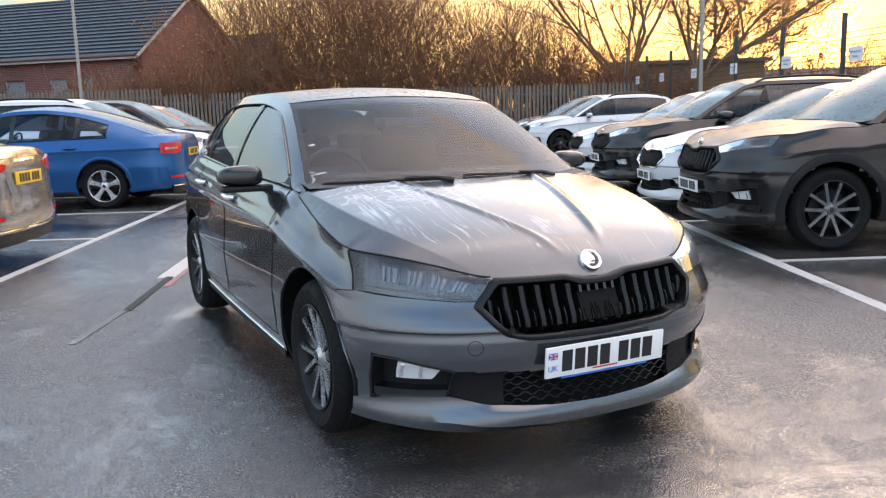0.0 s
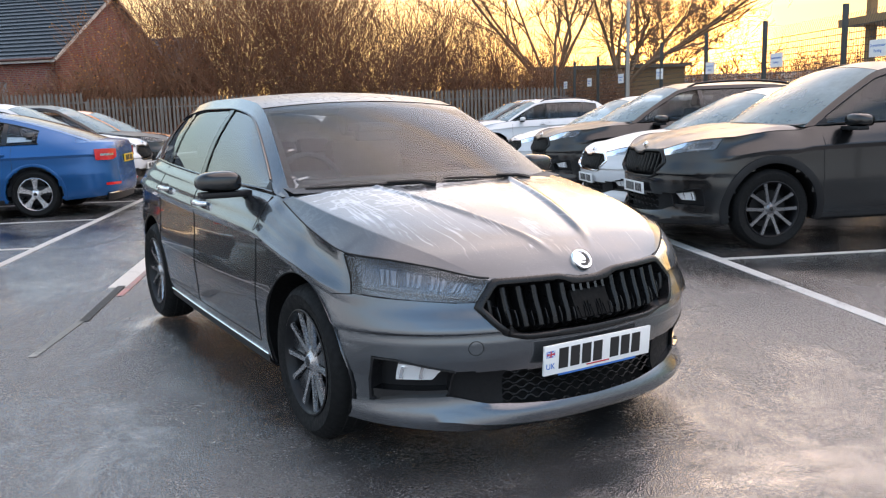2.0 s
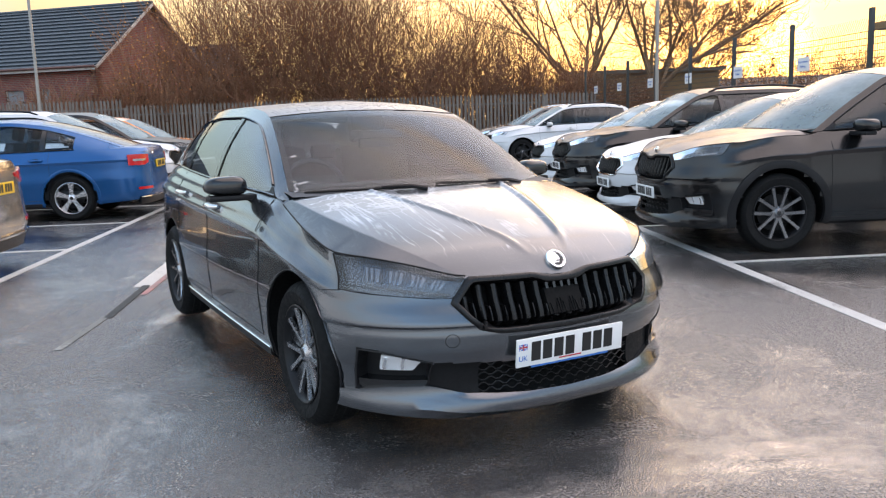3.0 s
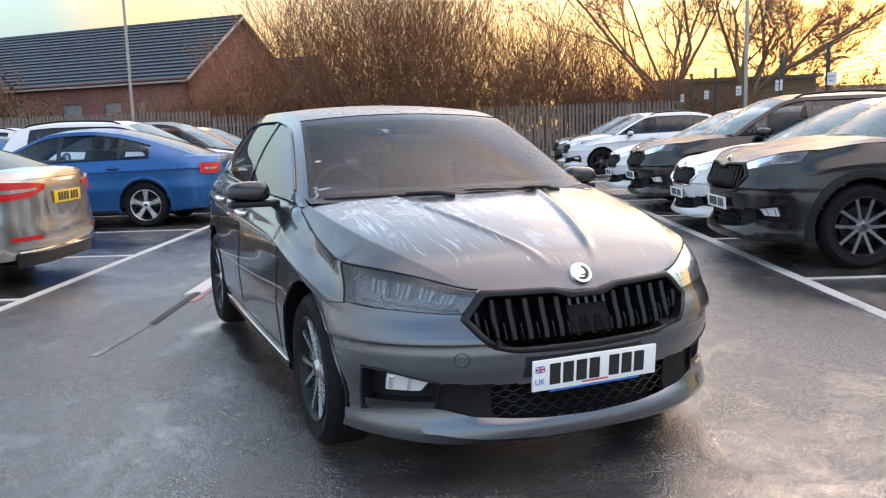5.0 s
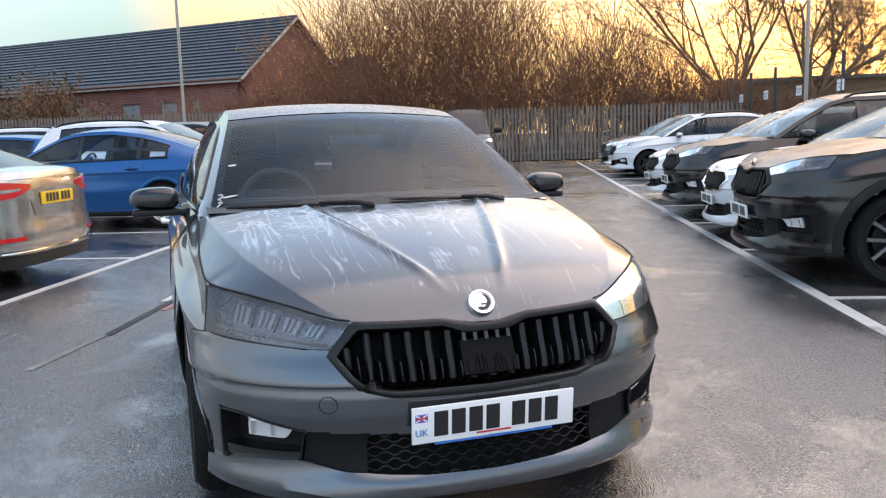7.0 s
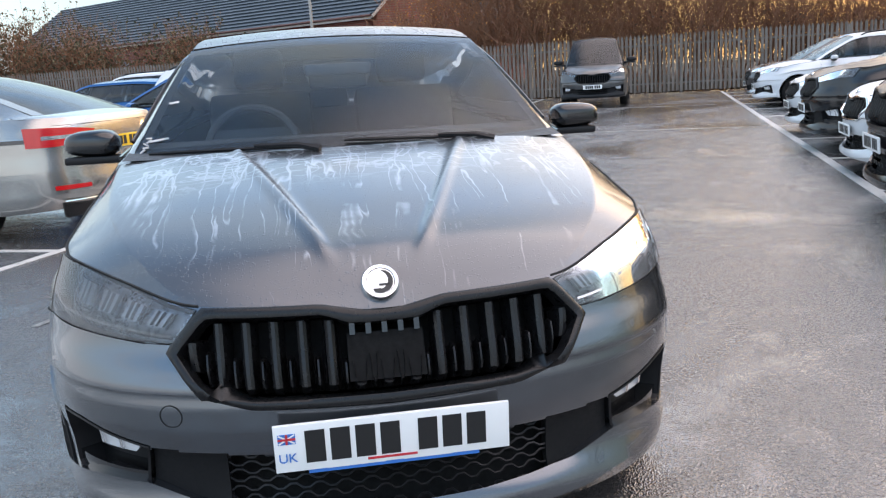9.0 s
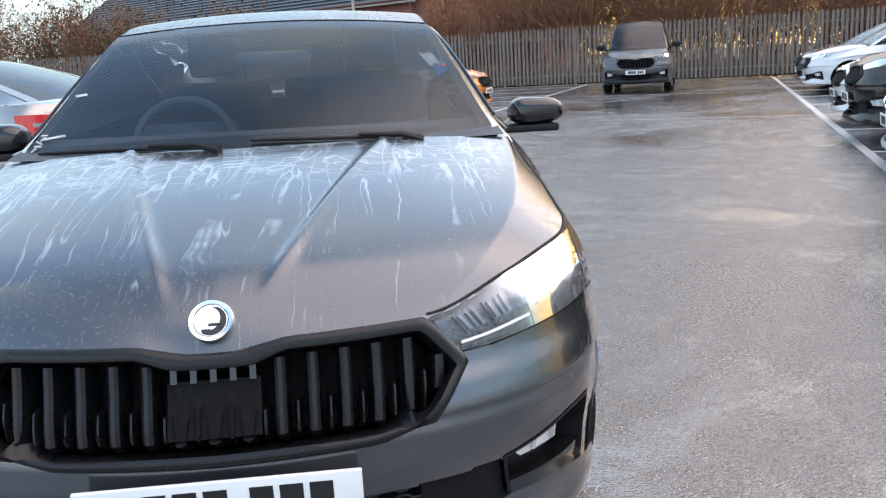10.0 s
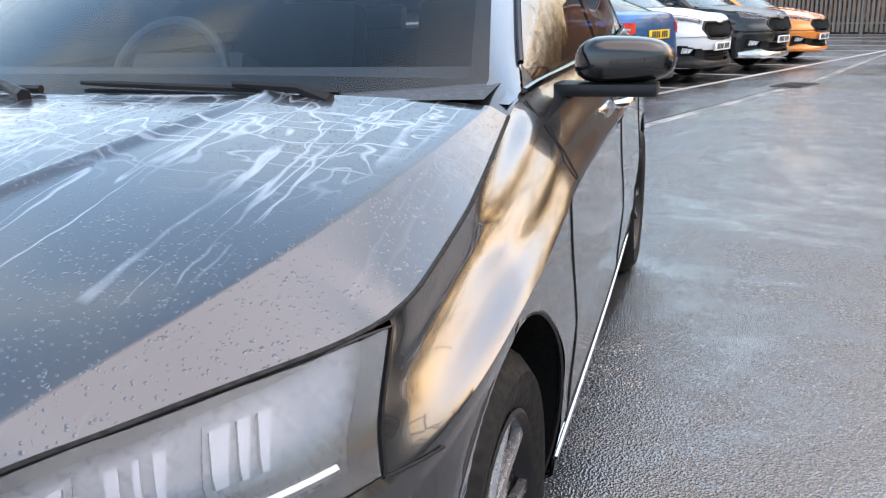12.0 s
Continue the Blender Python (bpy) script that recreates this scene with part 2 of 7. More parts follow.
# ---- materials ----
class Nodes:
    """A small helper round one material's node tree."""
    def __init__(self, name):
        self.mat = bpy.data.materials.new(name)
        self.mat.use_nodes = True
        self.t = self.mat.node_tree
        self.bsdf = self.t.nodes["Principled BSDF"]
        self.out = self.t.nodes["Material Output"]

    def add(self, kind, **values):
        n = self.t.nodes.new(kind)
        for key, value in values.items():
            n.inputs[key].default_value = value
        return n

    def link(self, a, b):
        self.t.links.new(a, b)

    def coords(self, scale=(1, 1, 1), which="Object"):
        tc = self.add("ShaderNodeTexCoord")
        mp = self.add("ShaderNodeMapping")
        mp.inputs["Scale"].default_value = scale
        self.link(tc.outputs[which], mp.inputs["Vector"])
        return mp.outputs["Vector"]

    def world(self, scale=(1, 1, 1)):
        g = self.add("ShaderNodeNewGeometry")
        mp = self.add("ShaderNodeMapping")
        mp.inputs["Scale"].default_value = scale
        self.link(g.outputs["Position"], mp.inputs["Vector"])
        return mp.outputs["Vector"]

    def noise(self, vec, scale, detail=4, rough=0.6, distort=0.0):
        n = self.add("ShaderNodeTexNoise", Scale=scale, Detail=detail, Roughness=rough, Distortion=distort)
        self.link(vec, n.inputs["Vector"])
        return n.outputs["Fac"]

    def ramp(self, fac, stops):
        n = self.add("ShaderNodeValToRGB")
        el = n.color_ramp.elements
        while len(el) < len(stops):
            el.new(0.5)
        for e, (p, c) in zip(el, stops):
            e.position = p
            e.color = (*c, 1) if isinstance(c, (tuple, list)) else (c, c, c, 1)
        self.link(fac, n.inputs["Fac"])
        return n.outputs["Color"]

    def mix(self, fac, a, b, blend='MIX'):
        n = self.add("ShaderNodeMix")
        n.data_type, n.blend_type = 'RGBA', blend
        for i, value in ((0, fac), (6, a), (7, b)):
            socket = n.inputs[i]
            if isinstance(value, bpy.types.NodeSocket):
                self.link(value, socket)
            elif isinstance(value, (int, float)):
                socket.default_value = value if i == 0 else (value, value, value, 1)
            else:
                socket.default_value = (*value, 1)
        return n.outputs[2]

    def math(self, op, a, b=0.0):
        n = self.add("ShaderNodeMath")
        n.operation = op
        for socket, value in zip(n.inputs, (a, b)):
            if isinstance(value, bpy.types.NodeSocket):
                self.link(value, socket)
            else:
                socket.default_value = value
        return n.outputs[0]

    def bump(self, height, strength, distance, normal=None):
        n = self.add("ShaderNodeBump", Distance=distance)
        if isinstance(strength, bpy.types.NodeSocket):
            self.link(strength, n.inputs["Strength"])
        else:
            n.inputs["Strength"].default_value = strength
        self.link(height, n.inputs["Height"])
        if normal is not None:
            self.link(normal, n.inputs["Normal"])
        return n.outputs["Normal"]

    def put(self, **values):
        for key, value in values.items():
            s = self.bsdf.inputs[key.replace("_", " ")]
            if isinstance(value, bpy.types.NodeSocket):
                self.link(value, s)
            elif isinstance(value, (tuple, list)) and len(value) == 3:
                s.default_value = (*value, 1)
            else:
                s.default_value = value
        return self.mat


def plain(name, color, rough=0.5, metal=0.0, vary=0.12, scale=14, coat=0.0, spec=0.5):
    """A material with faint blotches and uneven gloss."""
    k = Nodes(name)
    v = k.coords()
    f = k.noise(v, scale, 5)
    lo, hi = [c * (1 - vary) for c in color], [min(c * (1 + vary), 1) for c in color]
    g = k.noise(v, scale * 6, 3)
    return k.put(Base_Color=k.mix(f, lo, hi), Roughness=k.math('MULTIPLY_ADD', g, 0.0) if rough == 0 else k.ramp(g, [(0.3, max(rough * 0.8, 0.02)), (0.7, min(rough * 1.25, 1))]),
                 Metallic=metal, Coat_Weight=coat, Coat_Roughness=0.04, Specular_IOR_Level=spec, Normal=k.bump(g, 0.05, 0.002))


def car_paint(name, color, metal=0.55, rough=0.32, dirt=0.25, coat=1.0, haze=0.0):
    """Coated car paint with fine flakes, a film of road dirt and dried rain marks."""
    k = Nodes(name)
    v = k.coords()
    film = k.noise(v, 3.5, 6, 0.7)
    base = k.mix(k.noise(v, 1.3, 3), [c * 0.95 for c in color], [min(c * 1.05, 1) for c in color])
    base = k.mix(k.math('MULTIPLY', k.ramp(film, [(0.45, 0.0), (0.8, 1.0)]), dirt), base, (0.19, 0.185, 0.18))
    return k.put(Base_Color=base, Metallic=metal, Roughness=rough,
                 Coat_Weight=coat, Coat_Roughness=k.ramp(film, [(0.3, 0.02 + haze), (0.8, 0.05 + haze)]), Coat_IOR=1.5)


def wet_paint(name, color, metal, streaks=1.0, drops=1.0, rough=0.34, coat=0.10):
    """The same paint under a film of dew: beads of water, and runs where it has drained."""
    k = Nodes(name)
    v = k.coords()
    base = k.mix(k.noise(v, 1.3, 3), [c * 0.95 for c in color], [c * 1.05 for c in color])
    # runs: fine straight trails down the slope, and a net of them below the windscreen
    warp = k.noise(k.coords((1.0, 0.6, 0.6)), 5.0, 3, 0.6)
    sway = k.mix(1.0, (0, 0, 0), warp)

    def trail(scale, push, at, width):
        add = k.add("ShaderNodeVectorMath")
        add.operation = 'MULTIPLY_ADD'
        k.link(sway, add.inputs[0])
        add.inputs[1].default_value = (push, push * 0.3, 0)
        k.link(k.coords(scale), add.inputs[2])
        n = k.noise(add.outputs[0], 1.0, 2, 0.5)
        return k.ramp(n, [(at - width, 0.0), (at, 1.0), (at + width * 1.6, 0.0)])
    sep = k.add("ShaderNodeSeparateXYZ")
    k.link(v, sep.inputs[0])
    back = k.ramp(k.math('MULTIPLY', sep.outputs[1], 0.5), [(0.16, 0.0), (0.32, 0.5), (0.52, 1.0)])
    head = k.ramp(k.math('MULTIPLY', sep.outputs[1], 0.5), [(0.30, 0.0), (0.43, 1.0)])
    patchy = k.noise(v, 5.0, 3, 0.7)
    fade = k.ramp(k.math('ADD', patchy, k.math('MULTIPLY', back, 0.30)), [(0.50, 0.0), (0.68, 0.85)])
    run = k.math('MAXIMUM', trail((9.0, 0.55, 0.55), 0.9, 0.50, 0.011), trail((15.0, 0.8, 0.8), 1.0, 0.56, 0.010))
    run = k.math('MULTIPLY', run, fade)
    net = k.math('MULTIPLY', k.math('MAXIMUM', trail((4.5, 17.0, 17.0), 1.2, 0.5, 0.020), trail((9.0, 6.0, 6.0), 1.2, 0.54, 0.014)), head)
    # the planed-off flanks of the bonnet have drained clear
    flank = k.math('ADD', k.math('MULTIPLY', sep.outputs[1], 0.62), k.math('MULTIPLY', k.math('MULTIPLY', sep.outputs[1], sep.outputs[1]), -0.27))
    inner = k.ramp(k.math('SUBTRACT', k.math('ABSOLUTE', sep.outputs[0]), flank), [(0.34, 1.0), (0.37, 0.08)])
    run = k.math('MULTIPLY', k.math('MULTIPLY', k.math('MAXIMUM', run, net), inner), streaks)
    # beads, fine and close, with clear lanes between them
    beads = 0.0
    for scale, keep in ((150.0, 0.50), (90.0, 0.60)):
        vd = k.add("ShaderNodeTexVoronoi", Scale=scale, Randomness=1.0)
        k.link(v, vd.inputs["Vector"])
        bead = k.ramp(vd.outputs["Distance"], [(0.0, 1.0), (0.18, 0.8), (0.30, 0.0)])
        some = k.ramp(k.noise(v, scale * 0.55, 2), [(keep - 0.04, 0.0), (keep + 0.04, 1.0)])
        beads = k.math('MAXIMUM', beads, k.math('MULTIPLY', bead, some))
    beads = k.math('MULTIPLY', beads, drops)
    normal = k.bump(beads, 0.45, 0.0016)
    normal = k.bump(run, 0.2, 0.0010, normal)
    # the runs are real; their pale colour paints in the sky they reflect
    return k.put(Base_Color=k.mix(k.math('MULTIPLY', run, 0.58), base, (0.60, 0.64, 0.68)), Metallic=k.math('SUBTRACT', metal, k.math('MULTIPLY', run, 0.5)),
                 Roughness=k.mix(run, rough, rough * 1.1), Coat_Weight=1.0,
                 Coat_Roughness=k.mix(run, coat, coat * 0.5), Normal=normal, Coat_Normal=normal)


def glass(name, tint=(0.55, 0.62, 0.62), rough=0.02, veil_lo=0.004, veil_hi=0.035, ior=1.5, veil=(0.66, 0.69, 0.71)):
    """Thin car glass: a clear, slightly tinted sheet with a glossy face and a thin diffuse veil for dirt, dew and sky
    sheen.
    """
    k = Nodes(name)
    t = k.t
    tr = k.add("ShaderNodeBsdfTransparent", Color=(*tint, 1))
    gl = k.add("ShaderNodeBsdfGlossy", Color=(1, 1, 1, 1), Roughness=rough)
    df = k.add("ShaderNodeBsdfDiffuse", Color=(*veil, 1))
    fr = k.add("ShaderNodeFresnel", IOR=ior)
    m1, m2 = k.add("ShaderNodeMixShader"), k.add("ShaderNodeMixShader")
    k.link(fr.outputs[0], m1.inputs[0])
    k.link(tr.outputs[0], m1.inputs[1])
    k.link(gl.outputs[0], m1.inputs[2])
    if veil_hi <= 0:
        k.link(m1.outputs[0], k.out.inputs["Surface"])
        return k.mat
    cover = k.ramp(k.noise(k.coords(), 2.5, 5, 0.7), [(0.4, veil_lo), (0.8, veil_hi)])
    k.link(cover, m2.inputs[0])
    k.link(m1.outputs[0], m2.inputs[1])
    k.link(df.outputs[0], m2.inputs[2])
    k.link(m2.outputs[0], k.out.inputs["Surface"])
    return k.mat


PAINT = (0.092, 0.101, 0.112)
M_HERO = car_paint("graphite_paint", PAINT, 0.88, 0.24, 0.03)
# dewy copies for bonnet and roof, colours darkened against the bright sky on them
M_HERO_WET = wet_paint("graphite_paint_wet", [c * 0.85 for c in PAINT], 0.85)
M_HERO_ROOF = wet_paint("graphite_paint_dewy", [c * 0.6 for c in PAINT], 0.85, 0.35, 1.0, 0.50, 0.30)
M_BLACK = plain("black_gloss_plastic", (0.006, 0.006, 0.0065), 0.08, coat=0.25)
M_TRIM = plain("black_plastic", (0.010, 0.010, 0.011), 0.42, spec=0.25)
M_SEAM = plain("panel_gap", (0.006, 0.006, 0.006), 0.8)
M_TYRE = plain("tyre_rubber", (0.008, 0.008, 0.008), 0.70, vary=0.3, scale=9, spec=0.18)
M_LINER = plain("arch_liner", (0.005, 0.005, 0.005), 0.9, spec=0.2)
M_ALLOY = plain("alloy", (0.42, 0.42, 0.43), 0.24, 0.95)
M_ALLOY_BRIGHT = plain("bright_alloy", (0.68, 0.68, 0.69), 0.25, 0.9)
M_CHEEK = plain("matt_black_plastic", (0.008, 0.008, 0.0085), 0.55, spec=0.2)
M_SLAT = plain("grille_black", (0.007, 0.007, 0.0075), 0.30, spec=0.3)
M_ALLOY_DARK = plain("dark_alloy", (0.03, 0.03, 0.032), 0.25, 0.3, coat=0.5)
M_REFLECTOR = plain("lamp_reflector_fin", (0.22, 0.225, 0.235), 0.34, 0.85)
M_CHROME = plain("chrome", (0.80, 0.80, 0.80), 0.08, 1.0, vary=0.03)
M_LAMP_WHITE = plain("lamp_reflector", (0.86, 0.87, 0.88), 0.18, 0.5, vary=0.05)
M_ALLOY_GREY = plain("grey_alloy", (0.16, 0.16, 0.165), 0.30, 0.8)
M_SILVER = plain("silver_plastic", (0.50, 0.50, 0.50), 0.22, 0.9)
M_GLASS = glass("windscreen_glass", (0.78, 0.88, 0.92), 0.0, 0.0, 0.0, 1.34)
# teal in this veil's colour stands in for sky light in the dew
M_DEW_GLASS = glass("dewy_windscreen", (0.55, 0.62, 0.64), 0.12, 0.26, 0.42, 1.22, (0.46, 0.63, 0.68))
M_SIDE_GLASS = glass("side_glass", (0.60, 0.70, 0.72), 0.0, 0.0, 0.0, 2.6)
M_GLASS_DARK = glass("tinted_glass", (0.22, 0.24, 0.25))
# pale veil: dew on the lens, and sky reflection put in as colour
M_LENS = glass("lamp_lens", (0.84, 0.88, 0.92), 0.05, 0.05, 0.22, 1.40)
M_CABIN = plain("cabin_trim", (0.034, 0.040, 0.046), 0.6)
M_SEAT = plain("seat_cloth", (0.018, 0.019, 0.021), 0.85)
M_LAMP_DARK = plain("lamp_housing", (0.10, 0.105, 0.115), 0.28, 0.7)
M_PLATE_W = plain("plate_white", (0.80, 0.80, 0.78), 0.35, vary=0.04)
M_PLATE_Y = plain("plate_yellow", (0.80, 0.50, 0.02), 0.35, vary=0.05)
M_INK = plain("plate_ink", (0.012, 0.012, 0.012), 0.4)
M_BLUE_INK = plain("blue_ink", (0.02, 0.16, 0.50), 0.4)
M_RED_INK = plain("red_ink", (0.55, 0.03, 0.04), 0.4)
M_FILM = plain("clear_film", (0.40, 0.41, 0.42), 0.35, vary=0.3, scale=60)
M_PAPER = plain("paper", (0.75, 0.75, 0.72), 0.7, vary=0.05)
M_TAIL = plain("red_lamp", (0.55, 0.010, 0.012), 0.12, coat=0.8)
M_AMBER = plain("amber_lens", (0.75, 0.22, 0.02), 0.15, coat=0.8)

# ---- cars ----
# A car stands nose towards -Y, its number plate at y = 0, x to its left-hand side, wheels on z = 0.
GRILLE_OUT = [(0, 0.686), (0.045, 0.687), (0.137, 0.704), (0.40, 0.708), (0.482, 0.617), (0.430, 0.548), (0.372, 0.506), (0.30, 0.488), (0, 0.480)]
GRILLE_IN = [(0, 0.655), (0.075, 0.656), (0.132, 0.678), (0.385, 0.682), (0.447, 0.612), (0.405, 0.556), (0.352, 0.522), (0.29, 0.512), (0, 0.508)]
LAMP_TIP = 0.785
LAMP_UP = [(0.412, 0.703), (0.50, 0.727), (0.58, 0.752), (0.68, 0.773), (0.775, 0.785)]
LAMP_LOW = [(0.468, 0.633), (0.53, 0.635), (0.606, 0.641), (0.70, 0.649), (0.795, 0.658)]
FOG_UP = [(0.545, 0.392), (0.64, 0.414), (0.715, 0.436), (0.775, 0.440)]
FOG_LOW = [(0.556, 0.292), (0.60, 0.287), (0.655, 0.282), (0.768, 0.268)]
INTAKE_UP = [(0, 0.362), (0.20, 0.366), (0.365, 0.380), (0.545, 0.390)]
INTAKE_LOW = [(0, 0.226), (0.20, 0.230), (0.35, 0.240), (0.47, 0.266), (0.558, 0.290)]
LIP_UP = [(0, 0.234), (0.20, 0.238), (0.33, 0.247), (0.44, 0.264), (0.55, 0.299), (0.68, 0.293), (0.80, 0.262)]
LIP_LOW = [(0, 0.176), (0.20, 0.177), (0.33, 0.178), (0.49, 0.176), (0.64, 0.190), (0.72, 0.195), (0.805, 0.195)]


def both(poly):
    """A half outline given from the middle, as a whole closed one."""
    return list(poly) + [(-x, z) for x, z in reversed(poly) if x > 0]


class Shape:
    """The outer form of a car: a wall that runs round it, and the curves above the wall."""
    def __init__(self, **s):
        self.L, self.W, self.n, self.D = s["L"], s["W"], s.get("n", 2.5), s.get("D", 0.75)
        self.nr, self.Dr = s.get("nr", 3.0), s.get("Dr", 0.5)
        self.up, self.kx = s.get("up", lambda z: z), s.get("kx", s["W"] / 0.885)     # how the nose's heights are raised
        lift = self.up
        self.nose = curve_of([(lift(z), y) for z, y in s.get("nose", [(0.17, 0.035), (0.20, 0.0), (0.225, 0.004), (0.26, 0.035), (0.30, 0.040), (0.36, 0.036), (0.385, 0.026), (0.45, 0.013), (0.485, 0.013), (0.521, 0.020), (0.534, -0.008), (0.57, 0.006), (0.62, 0.035), (0.70, 0.065), (0.74, 0.10), (0.78, 0.14)])])
        self.wide = curve_of([(lift(0.17), 0.955), (lift(0.30), 0.985), (lift(0.52), 1.0), (lift(0.70), 0.985), (lift(0.85), 0.95)])
        self.tail = curve_of(s["tail"])
        self.top = curve_of(s["top"])
        self.topx = curve_of(s["topx"])
        self.sill = curve_of(s["sill"])
        self.taper = curve_of(s.get("taper", [(0, 1), (2.5, 1), (self.L - 0.8, 0.992), (self.L, 0.95)]))
        self.rail_x = curve_of([(y, x) for y, x, z in s["rail"]])
        self.rail_z = curve_of([(y, z) for y, x, z in s["rail"]])
        self.cowl, self.tail_y = s["rail"][0][0], s["rail"][-1][0]
        self.edge = curve_of([(x * self.kx, lift(z)) for x, z in ((0, 0.684), (0.05, 0.685), (0.137, 0.702), (0.40, 0.711), (0.57, 0.752), (0.68, 0.775), (0.785, 0.788))])
        self.axles, self.r = s["axles"], s["r"]
        self.arch = s.get("arch", self.r + 0.055)
        self.crease = s.get("crease", 0.016)
        self.wall = self.make_wall(s.get("cols", (40, 60, 18)), s.get("rows", 26))

    def side_f(self, t, y):
        """Half width at the fraction t of the wall's height."""
        k = self.topx(y) / self.W
        c = self.crease
        pts = ((0, 0.935), (0.05, 0.965), (0.18, 0.985), (0.42, 1.0), (0.66, 0.997 - c), (0.745, 0.993 - c), (0.79, 0.998), (0.86, lerp(0.99, k, 0.22)), (0.94, lerp(0.99, k, 0.60)), (1.0, k))
        for (a, fa), (b, fb) in zip(pts, pts[1:]):
            if t <= b:
                s = (t - a) / (b - a)
                s = s if b <= 0.80 and a >= 0.66 else s * s * (3 - 2 * s) * 0.5 + s * 0.5
                return lerp(fa, fb, s) * self.W * self.taper(y)
        return k * self.W

    def front(self, x, z):
        w = self.W * self.wide(z)
        a = min(abs(x) / w, 0.9995)
        return self.nose(z) + self.D * (1 - (1 - a ** self.n) ** (1 / self.n))

    def rear(self, x, z):
        w = self.W * self.taper(self.L) * 1.03
        a = min(abs(x) / w, 0.9995)
        return self.L - self.tail(z) - self.Dr * (1 - (1 - a ** self.nr) ** (1 / self.nr))

    def on_front(self, x, z, off=0.0):
        y = self.front(x, z)
        e = 0.004
        dx = (self.front(x + e, z) - self.front(x - e, z)) / (2 * e)
        dz = (self.front(x, z + e) - self.front(x, z - e)) / (2 * e)
        n = Vector((dx, -1, dz)).normalized()
        return Vector((x, y, z)) + n * off

    def on_rear(self, x, z, off=0.0):
        y = self.rear(x, z)
        e = 0.004
        dx = (self.rear(x + e, z) - self.rear(x - e, z)) / (2 * e)
        dz = (self.rear(x, z + e) - self.rear(x, z - e)) / (2 * e)
        n = Vector((-dx, 1, -dz)).normalized()
        return Vector((x, y, z)) + n * off

    def on_side(self, y, z, off=0.0):
        zb, zt = self.sill(y), self.top(y)
        t = min(max((z - zb) / (zt - zb), 0), 1)
        return Vector((self.side_f(t, y) + off, y, z))

    def skin_x(self, y, z):
        """Half width at a place on the flank, round the corner of the nose too."""
        s = self.on_side(y, z).x
        d = (y - self.nose(z)) / self.D
        if d >= 1:
            return s
        return min(s, self.W * self.wide(z) * (1 - (1 - max(d, 0)) ** self.n) ** (1 / self.n))

    def make_wall(self, cols, rows):
        nf, ns, nb = cols
        ts = sorted(set([i / rows for i in range(rows + 1)] + [0.745, 0.767, 0.79, 0.81, 0.58, 0.60, 0.62, 0.64]))
        out = []
        for kind, count in (("f", nf), ("s", ns), ("r", nb)):
            for i in range(count + (1 if kind == "r" else 0)):
                c = i / count
                column = []
                if kind == "f":
                    th = c * math.pi / 2
                    sx, cy = math.sin(th) ** (2 / self.n), 1 - math.cos(th) ** (2 / self.n)
                    x0, y0 = 0.965 * self.W * sx, 0.07 + self.D * cy
                    zt = self.edge(x0) if x0 < LAMP_TIP * self.kx else max(self.top(y0), self.edge(x0))
                    zb = self.sill(y0)
                    for t in ts:
                        k = sstep(0.60, 1.0, c)
                        z = lerp(self.level(t, zb, zt), lerp(zb, zt, t), sstep(0.55, 1.0, c))
                        y = self.nose(z) + self.D * cy
                        w = lerp(self.W * self.wide(z), self.side_f(t, y), k)
                        x = w * sx
                        if x0 > LAMP_TIP * self.kx:
                            goal = lerp(LAMP_TIP * self.kx, self.topx(0.07 + self.D), min(max((y0 - 0.43) / (self.D - 0.36), 0), 1))
                            x = lerp(x, goal, sstep(0.74, 1.0, t))
                        column.append(Vector((x, y, z)))
                elif kind == "s":
                    for t in ts:
                        ya, yb = 0.07 + self.D, self.L - 0.03 - self.Dr
                        zb, zt = self.sill(lerp(ya, yb, c)), self.top(lerp(ya, yb, c))
                        z = lerp(zb, zt, t)
                        y = lerp(self.nose(z) + self.D, self.L - self.tail(z) - self.Dr, c)
                        column.append(Vector((self.side_f(t, y), y, z)))
                else:
                    th = (1 - c) * math.pi / 2
                    sx, cy = math.sin(th) ** (2 / self.nr) if th > 0 else 0.0, 1 - math.cos(th) ** (2 / self.nr)
                    y0 = self.L - 0.03 - self.Dr * cy
                    zb, zt = self.sill(y0), self.top(y0)
                    for t in ts:
                        z = lerp(zb, zt, t)
                        y = self.L - self.tail(z) - self.Dr * cy
                        column.append(Vector((lerp(self.side_f(t, y), self.W * self.taper(y), sstep(0.2, 0.9, c) * 0.3) * sx, y, z)))
                out.append(column)
        # fair the wing between the lamp and the door
        lo, hi = int(nf * 0.70), nf + next((i for i in range(ns) if out[nf + i][-1].y > 1.5), 8)
        for j, t in enumerate(ts):
            if t > 0.5:
                for _ in range(50 if nf > 60 else 12):
                    xs = [col[j].x for col in out]
                    for i in range(lo, hi):
                        if t < 1.0 or i > lo + 3:
                            out[i][j].x = xs[i] * 0.5 + (xs[i - 1] + xs[i + 1]) * 0.25
        # wheel openings: pull the nearest points onto the circle
        for ya in self.axles:
            for col in out:
                for p in col:
                    d = Vector((p.y - ya, p.z - self.r))
                    if p.x > self.W * 0.6 and -0.02 < d.length - self.arch < 0.012:
                        d = d.normalized() * self.arch
                        p.y, p.z = ya + d.x, self.r + d.y
        self.front_cols = nf
        return out

    def level(self, t, zb, zt):
        """Heights of the nose's rows, so that its folds lie along them."""
        a, b = self.up(0.45), self.up(0.57)
        if t < 0.50:
            return lerp(zb, a, t / 0.50)
        if t < 0.70:
            return lerp(a, b, (t - 0.50) / 0.20)
        return lerp(b, zt, (t - 0.70) / 0.30)

